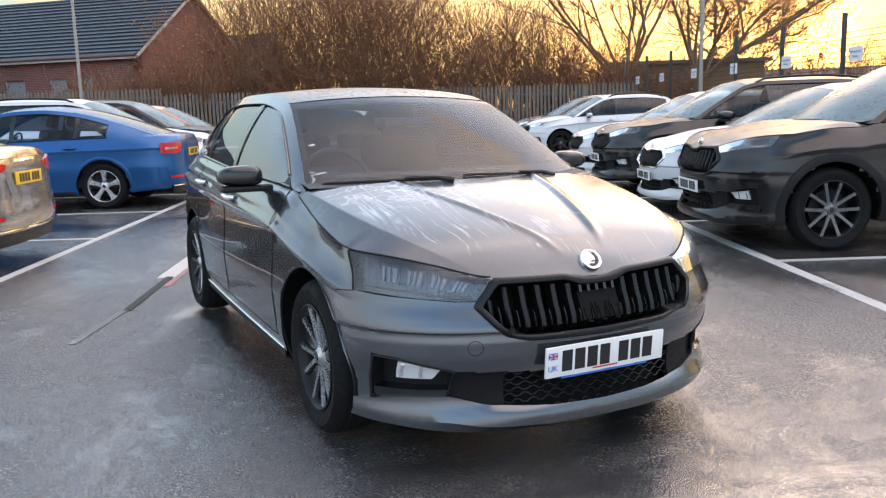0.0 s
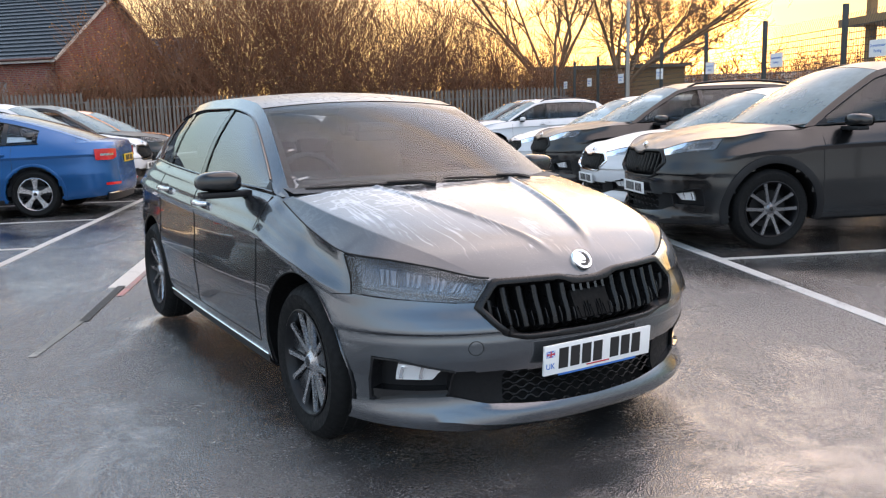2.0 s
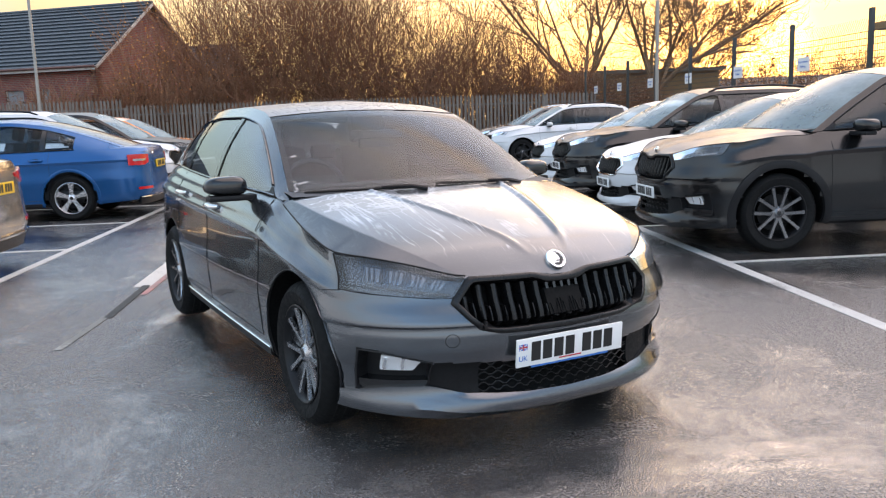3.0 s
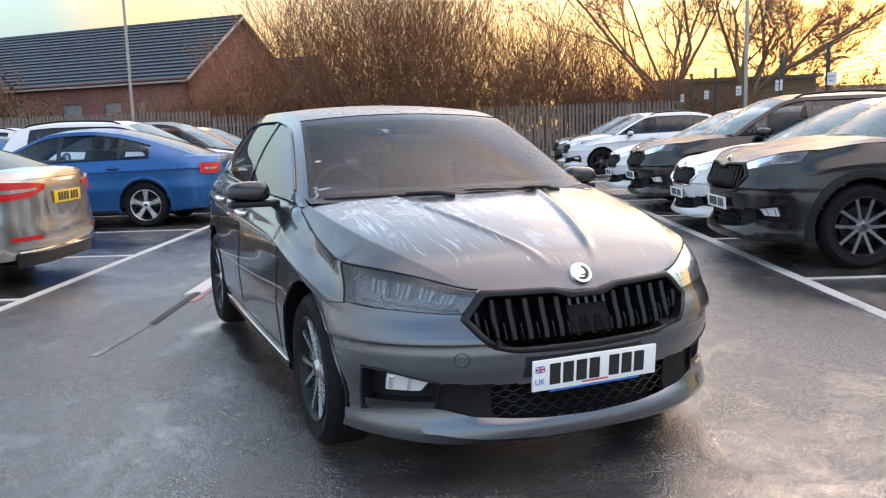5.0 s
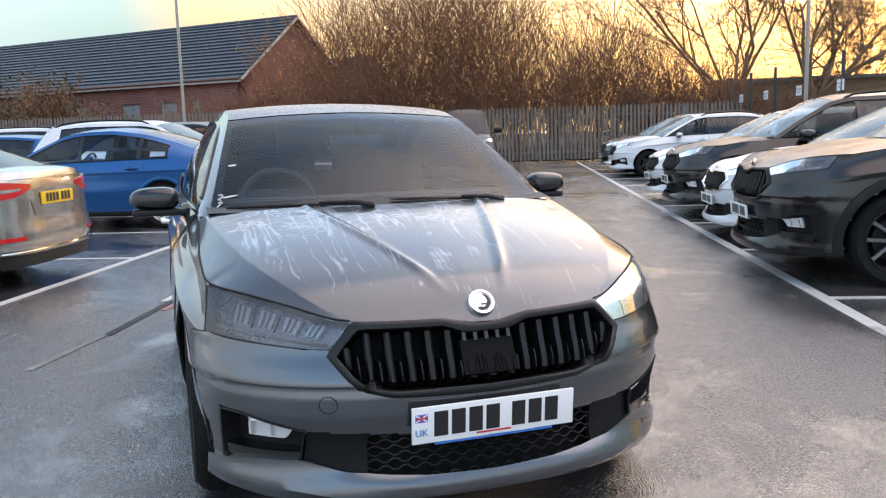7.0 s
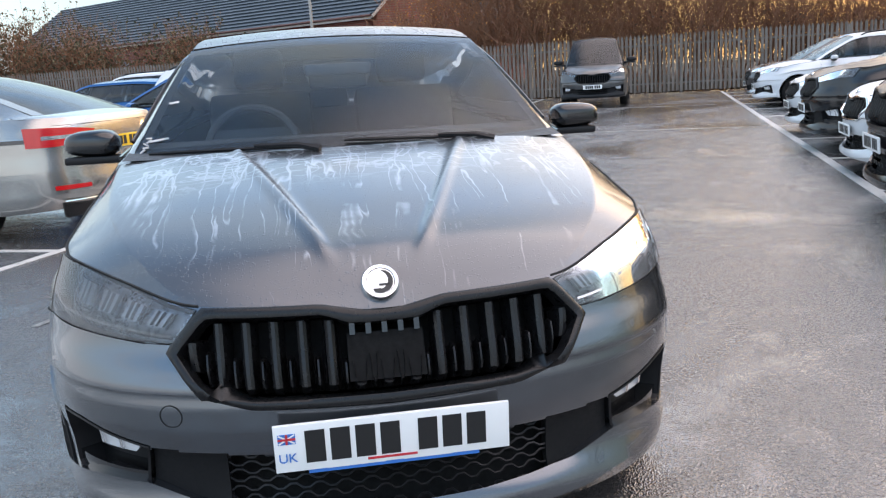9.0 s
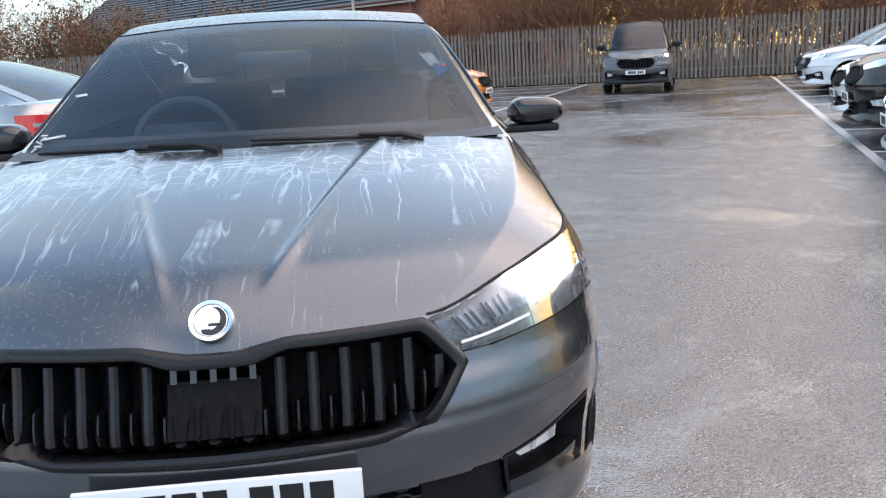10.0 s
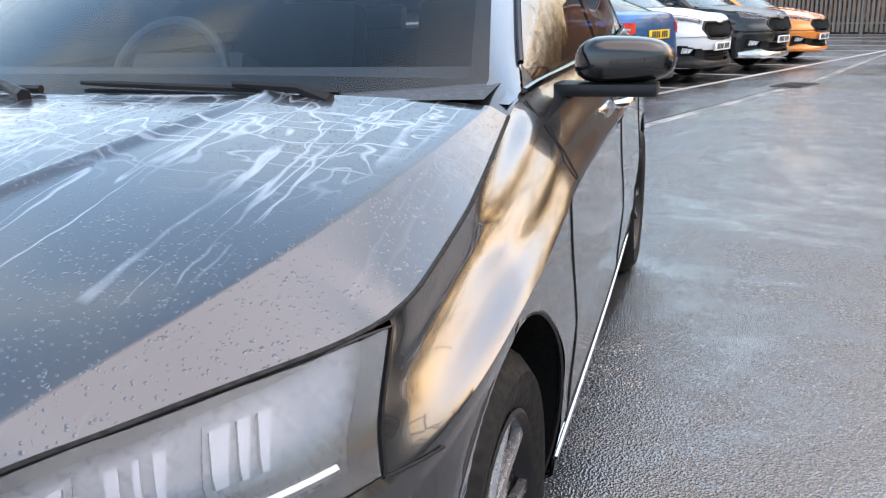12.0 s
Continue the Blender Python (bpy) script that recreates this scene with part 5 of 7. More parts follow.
def build_cabin(car, S, look_of, across, hero):
    ya, yb, yc = S.cowl, look_of["roof"][0], look_of["roof"][1]
    zt = S.top(ya)
    w = S.W - 0.13
    cabin = solid("cabin_tub", *block(-w, w, ya + 0.25, S.tail_y - 0.25, 0.30, 0.42), M_CABIN, car, smooth=False)
    rows = []
    for q in range(9):
        s = q / 8
        y = lerp(ya - 0.06, ya + 0.58, s)
        z = zt + 0.015 + 0.03 * math.sin(math.pi * s) - 0.11 * sstep(0.75, 1.0, s)
        rows.append([(lerp(-1, 1, i / 12) * (S.topx(max(y, ya)) - 0.03), y - 0.10 * (1 - (i / 6 - 1) ** 2) * (1 - s), z) for i in range(13)])
    rows.append([(p[0], p[1] + 0.02, zt - 0.45) for p in rows[-1]])
    solid("dashboard", *lattice(rows), M_CABIN, cabin)
    for sx in (1, -1):
        solid("door_lining", *lattice([[(sx * (S.topx(y) - 0.07), y, z) for z in (0.35, 0.6, S.top(y) - 0.01)] for y in (ya + 0.1, (ya + S.tail_y) / 2, S.tail_y - 0.15)]), M_CABIN, cabin)
    # steering wheel on the right-hand side
    wm = pose(-0.36 * S.kx, ya + 0.62, zt - 0.025, 68)
    ringv = []
    for i in range(28):
        a = 2 * math.pi * i / 28
        c = Vector((0.182 * math.cos(a), 0.182 * math.sin(a), 0))
        ringv.append([wm @ (c * (1 + 0.085 * math.cos(t)) + Vector((0, 0, 0.0155 * math.sin(t)))) for t in (2 * math.pi * k / 8 for k in range(8))])
    sw = solid("steering_wheel", *lattice(ringv, True, True), M_CABIN, car)
    solid("wheel_boss", *moved(block(-0.17, 0.17, -0.035, 0.035, -0.02, 0.01, 0.01), wm), M_CABIN, sw)
    solid("column_binnacle", *moved(block(-0.19, 0.19, -0.02, 0.12, -0.26, -0.06, 0.03), wm), M_CABIN, sw)
    zs = zt - 0.47
    for xs, y0, wide in ((-0.36 * S.kx, ya + 1.02, 0.25), (0.36 * S.kx, ya + 1.02, 0.25)):
        seat = solid("front_seat", *block(xs - wide, xs + wide, y0 - 0.25, y0 + 0.28, zs - 0.02, zs + 0.14, 0.05), M_SEAT, car)
        solid("seat_back", *moved(block(-wide, wide, -0.07, 0.07, 0.0, 0.60, 0.05), pose(xs, y0 + 0.30, zs + 0.08, -16)), M_SEAT, seat)
        solid("headrest", *moved(block(-0.125, 0.125, -0.05, 0.05, 0.63, 0.82, 0.04), pose(xs, y0 + 0.30, zs + 0.08, -16)), M_SEAT, seat)
    y0 = min(ya + 1.85, S.tail_y - 0.75)
    bench = solid("rear_bench", *block(-w + 0.06, w - 0.06, y0 - 0.25, y0 + 0.25, zs, zs + 0.15, 0.05), M_SEAT, car)
    solid("bench_back", *moved(block(-w + 0.06, w - 0.06, -0.06, 0.06, 0.0, 0.47, 0.05), pose(0, y0 + 0.27, zs + 0.10, -18)), M_SEAT, bench)
    for xs in (-0.36, 0, 0.36):
        solid("headrest", *moved(block(-0.12, 0.12, -0.045, 0.045, 0.46, 0.58, 0.04), pose(xs, y0 + 0.27, zs + 0.10, -18)), M_SEAT, bench)
    if hero:
        # mirror and sensor housing at the head of the windscreen, wipers, papers
        p = across(yb - 0.10, 0, -0.03)
        solid("sensor_housing", *block(-0.13, 0.13, p.y - 0.05, p.y + 0.09, p.z - 0.085, p.z - 0.040, 0.012), M_CABIN, car)
        solid("cabin_mirror", *block(-0.115, 0.115, p.y - 0.0, p.y + 0.035, p.z - 0.135, p.z - 0.065, 0.012), M_CABIN, car)
        solid("headlining", *lattice([[across(y, u * 0.97, -0.035) for u in (-1, -0.5, 0, 0.5, 1)] for y in (yb + 0.02, (yb + yc) / 2, yc)]), M_SEAT, car)
        for x0, x1, lift in ((-0.10, -0.66, 0.0), (0.48, -0.02, 0.0)):
            pts = []
            for q in range(9):
                u = lerp(x0, x1, q / 8) / S.rail_x(ya)
                pts.append(across(ya + 0.004 + 0.018 * q / 8, u, 0.010))
            blade = solid("wiper", *tube(pts, [0.008] + [0.006] * 7 + [0.004], 6), M_TRIM, car)
            a = across(ya - 0.04, x0 / S.rail_x(ya), 0.004)
            solid("wiper_arm", *tube([a, a.lerp(pts[2], 0.5) + Vector((0, 0, 0.012)), pts[3] + Vector((0, 0, 0.008))], [0.014, 0.009, 0.006], 6), M_TRIM, blade)
        # a paper sticker inside the glass, a strip of clear film and a crumpled tag in its lower corner
        for yy, u, w2, h2, name in ((ya + 0.30, -0.915, 0.018, 0.006, "sticker"), (ya + 0.10, -0.90, 0.032, 0.005, "plastic_tag")):
            q = across(yy, u, 0.004)
            solid(name, *moved(block(-w2, w2, -0.001, 0.001, -h2, h2, 0.0006), pose(q.x, q.y, q.z, -58, 0, 12) @ pose(0, 0, 0, 0, -12, 0)), M_FILM, shield_of(car))
        for i in range(5):
            q = across(ya + 0.045 + 0.016 * i, -0.955 + 0.006 * (i % 2), 0.006)
            solid("plastic_tag", *moved(block(-0.010, 0.010, -0.002, 0.002, -0.003, 0.003, 0.0008), pose(q.x, q.y, q.z, -50, 35 * (i % 3 - 1), 20)), M_FILM, shield_of(car))
        solid("scuttle_panel", *lattice([[across(ya - 0.055, u, -0.030) for u in [(i / 8 - 1) * 0.94 for i in range(17)]], [across(ya + 0.01, u, -0.004) for u in [(i / 8 - 1) * 0.97 for i in range(17)]]]), M_TRIM, car)

# ---- the grey hatchback in the middle of the car park ----
HERO_M = pose(0.586, 2.924, 0.0, 0, 0.5, 24.3)
hero_shape = Shape(
    L=4.06, W=0.876, kx=1.0, axles=(0.79, 3.28), r=0.314, arch=0.368, cols=(150, 130, 28), rows=90, crease=0.012,
    taper=[(0, 1), (1.6, 1.0), (3.28, 0.972), (4.06, 0.90)],
    sill=[(0, 0.172), (0.45, 0.185), (1.2, 0.205), (3.0, 0.215), (3.7, 0.26), (4.09, 0.30)],
    top=[(0.44, 0.788), (0.6, 0.818), (0.8, 0.861), (1.0, 0.908), (1.15, 0.948), (1.4, 0.965), (2.2, 0.985), (3.0, 1.01), (3.6, 1.03), (4.09, 0.99)],
    topx=[(0.44, 0.786), (0.62, 0.792), (0.8, 0.788), (1.0, 0.773), (1.16, 0.762), (1.35, 0.768), (1.6, 0.783), (2.2, 0.795), (3.0, 0.78), (3.6, 0.74), (4.09, 0.70)],
    tail=[(0.25, 0.06), (0.45, 0.0), (0.62, 0.02), (0.95, 0.06), (1.05, 0.09)],
    rail=[(1.15, 0.725, 0.950), (1.30, 0.690, 1.038), (1.50, 0.645, 1.155), (1.70, 0.602, 1.262), (1.84, 0.575, 1.325), (1.98, 0.560, 1.362), (2.3, 0.553, 1.392), (2.7, 0.548, 1.393), (3.1, 0.535, 1.370), (3.4, 0.52, 1.325), (3.65, 0.53, 1.24), (3.93, 0.60, 1.04)])
hero_car = build_car("hatchback_car", HERO_M, hero_shape, dict(
    paint=M_HERO, top_paint=M_HERO_WET, roof_paint=M_HERO_ROOF, roof=(1.86, 3.42), glass=(1.34, (2.24, 3.02), 3.34),
    doors=(1.24, 2.22, 3.02), wheels=("cut", 5), strip=M_CHROME, handle=M_CHROME, belt=M_BLACK, mirror=M_BLACK,
    crown=0.032, side_glass=M_SIDE_GLASS, lip=M_HERO, back_glass=M_GLASS, rear_glass=M_SIDE_GLASS),
    "wet graphite grey hatchback with black grille and beaded bonnet", "car", hero=True)

# ---- ground ----
def asphalt():
    k = Nodes("wet_asphalt")
    w = k.world()
    big = k.noise(w, 0.35, 5, 0.62, 0.6)          # damp and puddled areas
    drag = k.noise(k.world((0.9, 0.28, 1)), 0.9, 5, 0.65)
    grit = k.noise(w, 75, 4, 0.75)
    vo = k.add("ShaderNodeTexVoronoi", Scale=150.0)
    k.link(w, vo.inputs["Vector"])
    stone = vo.outputs["Distance"]
    wet = k.ramp(k.math('ADD', big, k.math('MULTIPLY', k.math('SUBTRACT', k.noise(w, 3.2, 5, 0.7), 0.5), 0.22)), [(0.45, 0.0), (0.60, 1.0)])
    wet = k.math('MAXIMUM', wet, k.math('MULTIPLY', k.ramp(drag, [(0.52, 0.0), (0.66, 1.0)]), 0.75))
    chip = k.ramp(k.math('ADD', k.math('MULTIPLY', grit, 0.6), k.math('MULTIPLY', k.noise(w, 190, 2, 0.6), 0.4)), [(0.36, 0.0), (0.62, 1.0)])
    dry_col = k.mix(chip, (0.006, 0.006, 0.0065), (0.120, 0.118, 0.116))
    col = k.mix(wet, dry_col, k.mix(chip, (0.005, 0.005, 0.0055), (0.055, 0.055, 0.058)))
    rough = k.mix(wet, k.ramp(grit, [(0.3, 0.20), (0.7, 0.34)]), k.ramp(grit, [(0.35, 0.06), (0.75, 0.16)]))
    n = k.bump(stone, k.mix(wet, 0.80, 0.30), 0.0045)
    n = k.bump(k.noise(w, 5, 4), 0.05, 0.012, n)
    film = k.bump(stone, k.mix(wet, 0.75, 0.26), 0.0042)
    return k.put(Base_Color=col, Roughness=rough, Normal=n, Specular_IOR_Level=0.9, Coat_Weight=k.mix(wet, 0.38, 1.0), Coat_Roughness=k.mix(wet, 0.22, 0.06), Coat_IOR=2.15, Coat_Normal=film)


def road_paint(name, color=(0.62, 0.62, 0.60), worn=0.45):
    k = Nodes(name)
    w = k.world()
    wear = k.math('ADD', k.math('MULTIPLY', k.noise(w, 3.0, 5, 0.7), 0.6), k.math('MULTIPLY', k.noise(w, 42, 3, 0.7), 0.4))
    m = k.ramp(wear, [(worn - 0.05, 0.0), (worn + 0.05, 1.0)])
    col = k.mix(m, (0.04, 0.04, 0.04), color)
    return k.put(Base_Color=k.mix(k.noise(w, 14, 4), col, k.mix(0.5, col, (0.25, 0.24, 0.22))), Roughness=0.34, Normal=k.bump(k.noise(w, 60, 3), 0.4, 0.003))


M_ASPHALT = asphalt()
M_LINE = road_paint("white_road_paint", worn=0.40)
M_LINE_OLD = road_paint("worn_road_paint", (0.55, 0.53, 0.49), worn=0.52)
M_TAR = plain("tar_seal", (0.006, 0.006, 0.007), 0.5, spec=0.25)

gv, gf = lattice([[(x, y, 0.0) for x in (-900, -60, -20, -8, 0, 8, 20, 60, 900)] for y in (-600, -60, -20, 0, 10, 20, 34, 80, 2500)])
ground = solid("ground", gv, gf, M_ASPHALT, smooth=False)
tagged(ground, "wet black asphalt of a car park, damp in patches", "ground", kind="structure")

LINE_X, BAY0, BAY = 2.83, 6.55, 2.4
LEFT_X, LEFT0 = -3.45, 6.66


def stripe(name, x0, y0, x1, y1, wide, mat, label, z=0.004):
    a, b = Vector((x0, y0, 0)), Vector((x1, y1, 0))
    d = (b - a).normalized()
    s = Vector((-d.y, d.x, 0)) * wide / 2
    v = [a + s, a - s, b - s, b + s]
    verts = [(p.x, p.y, 0.001) for p in v] + [(p.x, p.y, z) for p in v]
    faces = [(4, 5, 6, 7), (0, 1, 5, 4), (1, 2, 6, 5), (2, 3, 7, 6), (3, 0, 4, 7)]
    return tagged(solid(name, verts, faces, mat, smooth=False), label, "road marking", kind="structure")


stripe("aisle_line", LINE_X, -6, LINE_X, 32.0, 0.10, M_LINE, "long white painted line along the parking bays")
stripe("aisle_line", LEFT_X, -3, LEFT_X, 32.6, 0.09, M_LINE, "long white painted line along the parking bays")
for i in range(-3, 11):
    stripe("bay_line", LINE_X + 0.05, BAY0 + BAY * i, LINE_X + 4.8, BAY0 + BAY * i, 0.085, M_LINE, "white painted line between two parking bays")
for i in range(-3, 12):
    stripe("bay_line", LEFT_X - 0.05, LEFT0 + BAY * i, LEFT_X - 4.8, LEFT0 + BAY * i, 0.085, M_LINE, "white painted line between two parking bays")
M_LINE_KEPT = road_paint("pale_joint_strip", (0.55, 0.53, 0.50), worn=0.40)
M_LINE_FAINT = road_paint("faint_joint_strip", (0.42, 0.41, 0.39), worn=0.60)
M_RED_MARK = road_paint("red_road_paint", (0.40, 0.05, 0.05), worn=0.50)
stripe("old_line", -2.07, 6.70, -2.10, 9.6, 0.15, M_LINE_KEPT, "worn pale strip along an old asphalt joint")
stripe("old_line", -2.10, 9.6, -2.28, 14.2, 0.12, M_LINE_OLD, "worn pale strip along an old asphalt joint")
stripe("old_line", -2.075, 4.8, -2.04, 5.65, 0.05, M_LINE_FAINT, "worn pale strip along an old asphalt joint")
stripe("red_mark", -1.975, 6.35, -1.985, 7.5, 0.05, M_RED_MARK, "worn red paint mark beside an asphalt joint", 0.005)
stripe("tar_joint", -2.02, 5.6, -2.05, 6.75, 0.06, M_TAR, "black tar seal along an asphalt joint", 0.005)
stripe("tar_joint", -2.19, 9.6, -2.36, 14.6, 0.05, M_TAR, "black tar seal along an asphalt joint", 0.003)
stripe("old_line", -2.30, 15.4, -3.3, 24.0, 0.09, M_LINE_OLD, "worn pale strip along an old asphalt joint")
stripe("old_line", -0.9, 16.4, 2.6, 16.15, 0.12, M_LINE_OLD, "faint worn white mark on the asphalt")
stripe("old_line", -3.2, 24.6, 2.2, 23.6, 0.10, M_LINE_OLD, "faint worn white mark on the asphalt")
drain = thing("drain_cover", pose(-2.35, 14.9, 0.0), "dark iron drain cover set in the asphalt", "drain cover", kind="structure")
solid("cover_frame", *block(-0.22, 0.22, -0.35, 0.35, 0.0, 0.006), M_TAR, drain, smooth=False)
for i in range(6):
    solid("cover_bar", *block(-0.18, 0.18, -0.30 + 0.11 * i, -0.25 + 0.11 * i, 0.006, 0.012), M_TRIM, drain, smooth=False)

# ---- palisade fence ----
k = Nodes("galvanised_steel")
w = k.world()
g1 = k.noise(w, 6, 5, 0.7)
stain = k.noise(k.world((9, 9, 0.7)), 1.2, 5, 0.7)
M_GALV = k.put(Base_Color=k.mix(k.ramp(stain, [(0.45, 0.0), (0.75, 1.0)]), k.mix(g1, (0.17, 0.145, 0.125), (0.27, 0.235, 0.205)), (0.11, 0.08, 0.06)), Metallic=0.25, Roughness=0.6, Normal=k.bump(g1, 0.1, 0.004))
M_POST = plain("lamp_post_steel", (0.34, 0.32, 0.29), 0.5, 0.5)
M_MESH = plain("green_black_mesh", (0.03, 0.033, 0.03), 0.5)


def pale_mesh(high):
    """One W-section pale with a split, pointed head."""
    rows = []
    xs = [(-0.044, 0.0), (-0.028, 0.018), (-0.012, 0.018), (0.0, 0.006), (0.012, 0.018), (0.028, 0.018), (0.044, 0.0)]
    heads = [0.0, -0.02, 0.05, 0.09, 0.05, -0.02, 0.0]
    rows = [[(x, -y, 0.05) for x, y in xs], [(x, -y, high - 0.11) for x, y in xs], [(x * 0.9, -y, high - 0.11 + 0.05 + h * 0.66) for (x, y), h in zip(xs, heads)]]
    v, f = lattice(rows)
    v2, f2 = lattice([[(p[0], p[1] + 0.003, p[2]) for p in r] for r in rows], flip=True)
    return join((v, f), (v2, f2))


def palisade(name, x0, y0, x1, y1, high, pitch, label):
    a, b = Vector((x0, y0, 0)), Vector((x1, y1, 0))
    d = b - a
    ang = math.degrees(math.atan2(d.y, d.x))
    fence = thing(name, pose(x0, y0, 0, 0, 0, ang), label, "fence", kind="structure")
    n = int(d.length / pitch)
    data = mesh_data("pale", *pale_mesh(high), M_GALV, True, 20)
    rng = random.Random(5)
    for i in range(n):
        p = new("pale", data)
        p.parent = fence
        p.matrix_basis = pose(i * pitch + pitch / 2, rng.uniform(-0.006, 0.006), rng.uniform(-0.02, 0.015), 0, rng.uniform(-0.5, 0.5), 0)
    for z in (0.32, high - 0.42):
        solid("rail", *block(0, d.length, 0.006, 0.05, z, z + 0.05), M_GALV, fence, smooth=False)
    for i in range(int(d.length / 2.75) + 1):
        solid("post", *block(i * 2.75 - 0.045, i * 2.75 + 0.045, 0.012, 0.11, 0, high - 0.12), M_GALV, fence, smooth=False)
    return fence


FENCE_Y = 33.2
palisade("fence_north", -9.5, FENCE_Y + 0.3, 9.2, FENCE_Y - 0.2, 2.12, 0.150, "tall galvanised palisade fence with pointed pales, stained brown")
palisade("fence_north", -50.0, FENCE_Y + 3.0, -9.5, FENCE_Y + 0.3, 2.35, 0.150, "tall galvanised palisade fence with pointed pales, stained brown")

# ---- mesh fence with signs along the bays ----
FX = 8.7
mesh_fence = thing("fence_east", pose(FX, 0, 0), "dark welded mesh fence on tall posts", "fence", kind="structure")
for i in range(16):
    y = -8 + 2.75 * i
    solid("post", *block(-0.04, 0.04, y - 0.04, y + 0.04, 0, 2.95, 0.008), M_MESH, mesh_fence)
wires = []
for i in range(0, 600):
    y = -8 + i * 0.068
    wires.append(([(0.02, y - 0.006, 0.06), (0.02, y + 0.006, 0.06), (0.02, y + 0.006, 2.55), (0.02, y - 0.006, 2.55), (0.10, y + 0.006, 2.8), (0.10, y - 0.006, 2.8)], [(0, 1, 2, 3), (3, 2, 4, 5)]))
for i in range(22):
    z = 0.1 + i * 0.117
    wires.append(block(0.018, 0.024, -8, 33, z - 0.006, z + 0.006))
tagged(solid("mesh_wire", *join(*wires), M_MESH, mesh_fence, smooth=False), kind="stuff")
for i, y in enumerate((3.4, 6.6, 9.8, 13.0, 16.2, 19.2, 22.3, 25.4, 28.6, 31.6)):
    sign = thing("parking_sign", pose(FX - 0.03, y, 2.12 if y > 12 else 2.05, 0, 0, -90), "small white parking sign fixed to the mesh fence", "sign", "signs on the fence")
    solid("sign_plate", *block(-0.24, 0.24, -0.006, 0.0, -0.14, 0.14, 0.002), M_PLATE_W, sign, smooth=False)
    letters("lettering", "Demonstrator", 0.05, M_BLUE_INK, sign, pose(-0.02, -0.008, 0.045, 90), depth=0.0008)
    letters("lettering", "Parking", 0.05, M_BLUE_INK, sign, pose(-0.02, -0.008, -0.045, 90), depth=0.0008)

# ---- lamp posts ----
def lamp_post(x, y, high, lean):
    t = thing("lamp_post", pose(x, y, 0, 0, lean, 0), "plain grey steel lamp post standing by the fence", "lamp post")
    solid("base", *lathe([(0.085, 0.0), (0.085, 1.1), (0.06, 1.2)], 16, "z"), M_POST, t)
    solid("column", *lathe([(0.06, 1.18), (0.045, high)], 16, "z"), M_POST, t)
    solid("lantern", *moved(block(-0.12, 0.12, -0.45, 0.10, 0, 0.10, 0.03), pose(0, 0, high - 0.02)), M_POST, t)
    return t


lamp_post(-11.6, 30.6, 8.0, 0.0)
lamp_post(8.6, 24.6, 9.0, 0.0)

# ---- brick hall behind the fence ----
k = Nodes("red_brick")
br = k.add("ShaderNodeTexBrick", Scale=1.0)
br.inputs["Color1"].default_value = (0.30, 0.062, 0.042, 1)
br.inputs["Color2"].default_value = (0.19, 0.040, 0.030, 1)
br.inputs["Mortar"].default_value = (0.20, 0.17, 0.15, 1)
br.inputs["Mortar Size"].default_value = 0.012
br.inputs["Brick Width"].default_value, br.inputs["Row Height"].default_value = 0.225, 0.075
tc = k.add("ShaderNodeTexCoord")
sep = k.add("ShaderNodeSeparateXYZ")
cmb = k.add("ShaderNodeCombineXYZ")
k.link(tc.outputs["Object"], sep.inputs[0])
k.link(k.math('ADD', sep.outputs[0], sep.outputs[1]), cmb.inputs[0])
k.link(sep.outputs[2], cmb.inputs[1])
k.link(cmb.outputs[0], br.inputs["Vector"])
M_BRICK = k.put(Base_Color=k.mix(k.ramp(k.noise(k.coords(), 0.8, 5), [(0.4, 0.0), (0.8, 0.5)]), br.outputs["Color"], (0.10, 0.035, 0.028)), Roughness=0.85, Normal=k.bump(br.outputs["Fac"], 0.4, 0.01))
M_SLATE = plain("blue_slate", (0.034, 0.047, 0.058), 0.45, vary=0.35, scale=5)
M_FASCIA = plain("white_fascia", (0.42, 0.37, 0.33), 0.6, vary=0.35, scale=3)
M_BOARD = plain("grey_board", (0.24, 0.25, 0.26), 0.6)
M_GUTTER = plain("brown_gutter", (0.12, 0.05, 0.04), 0.5)


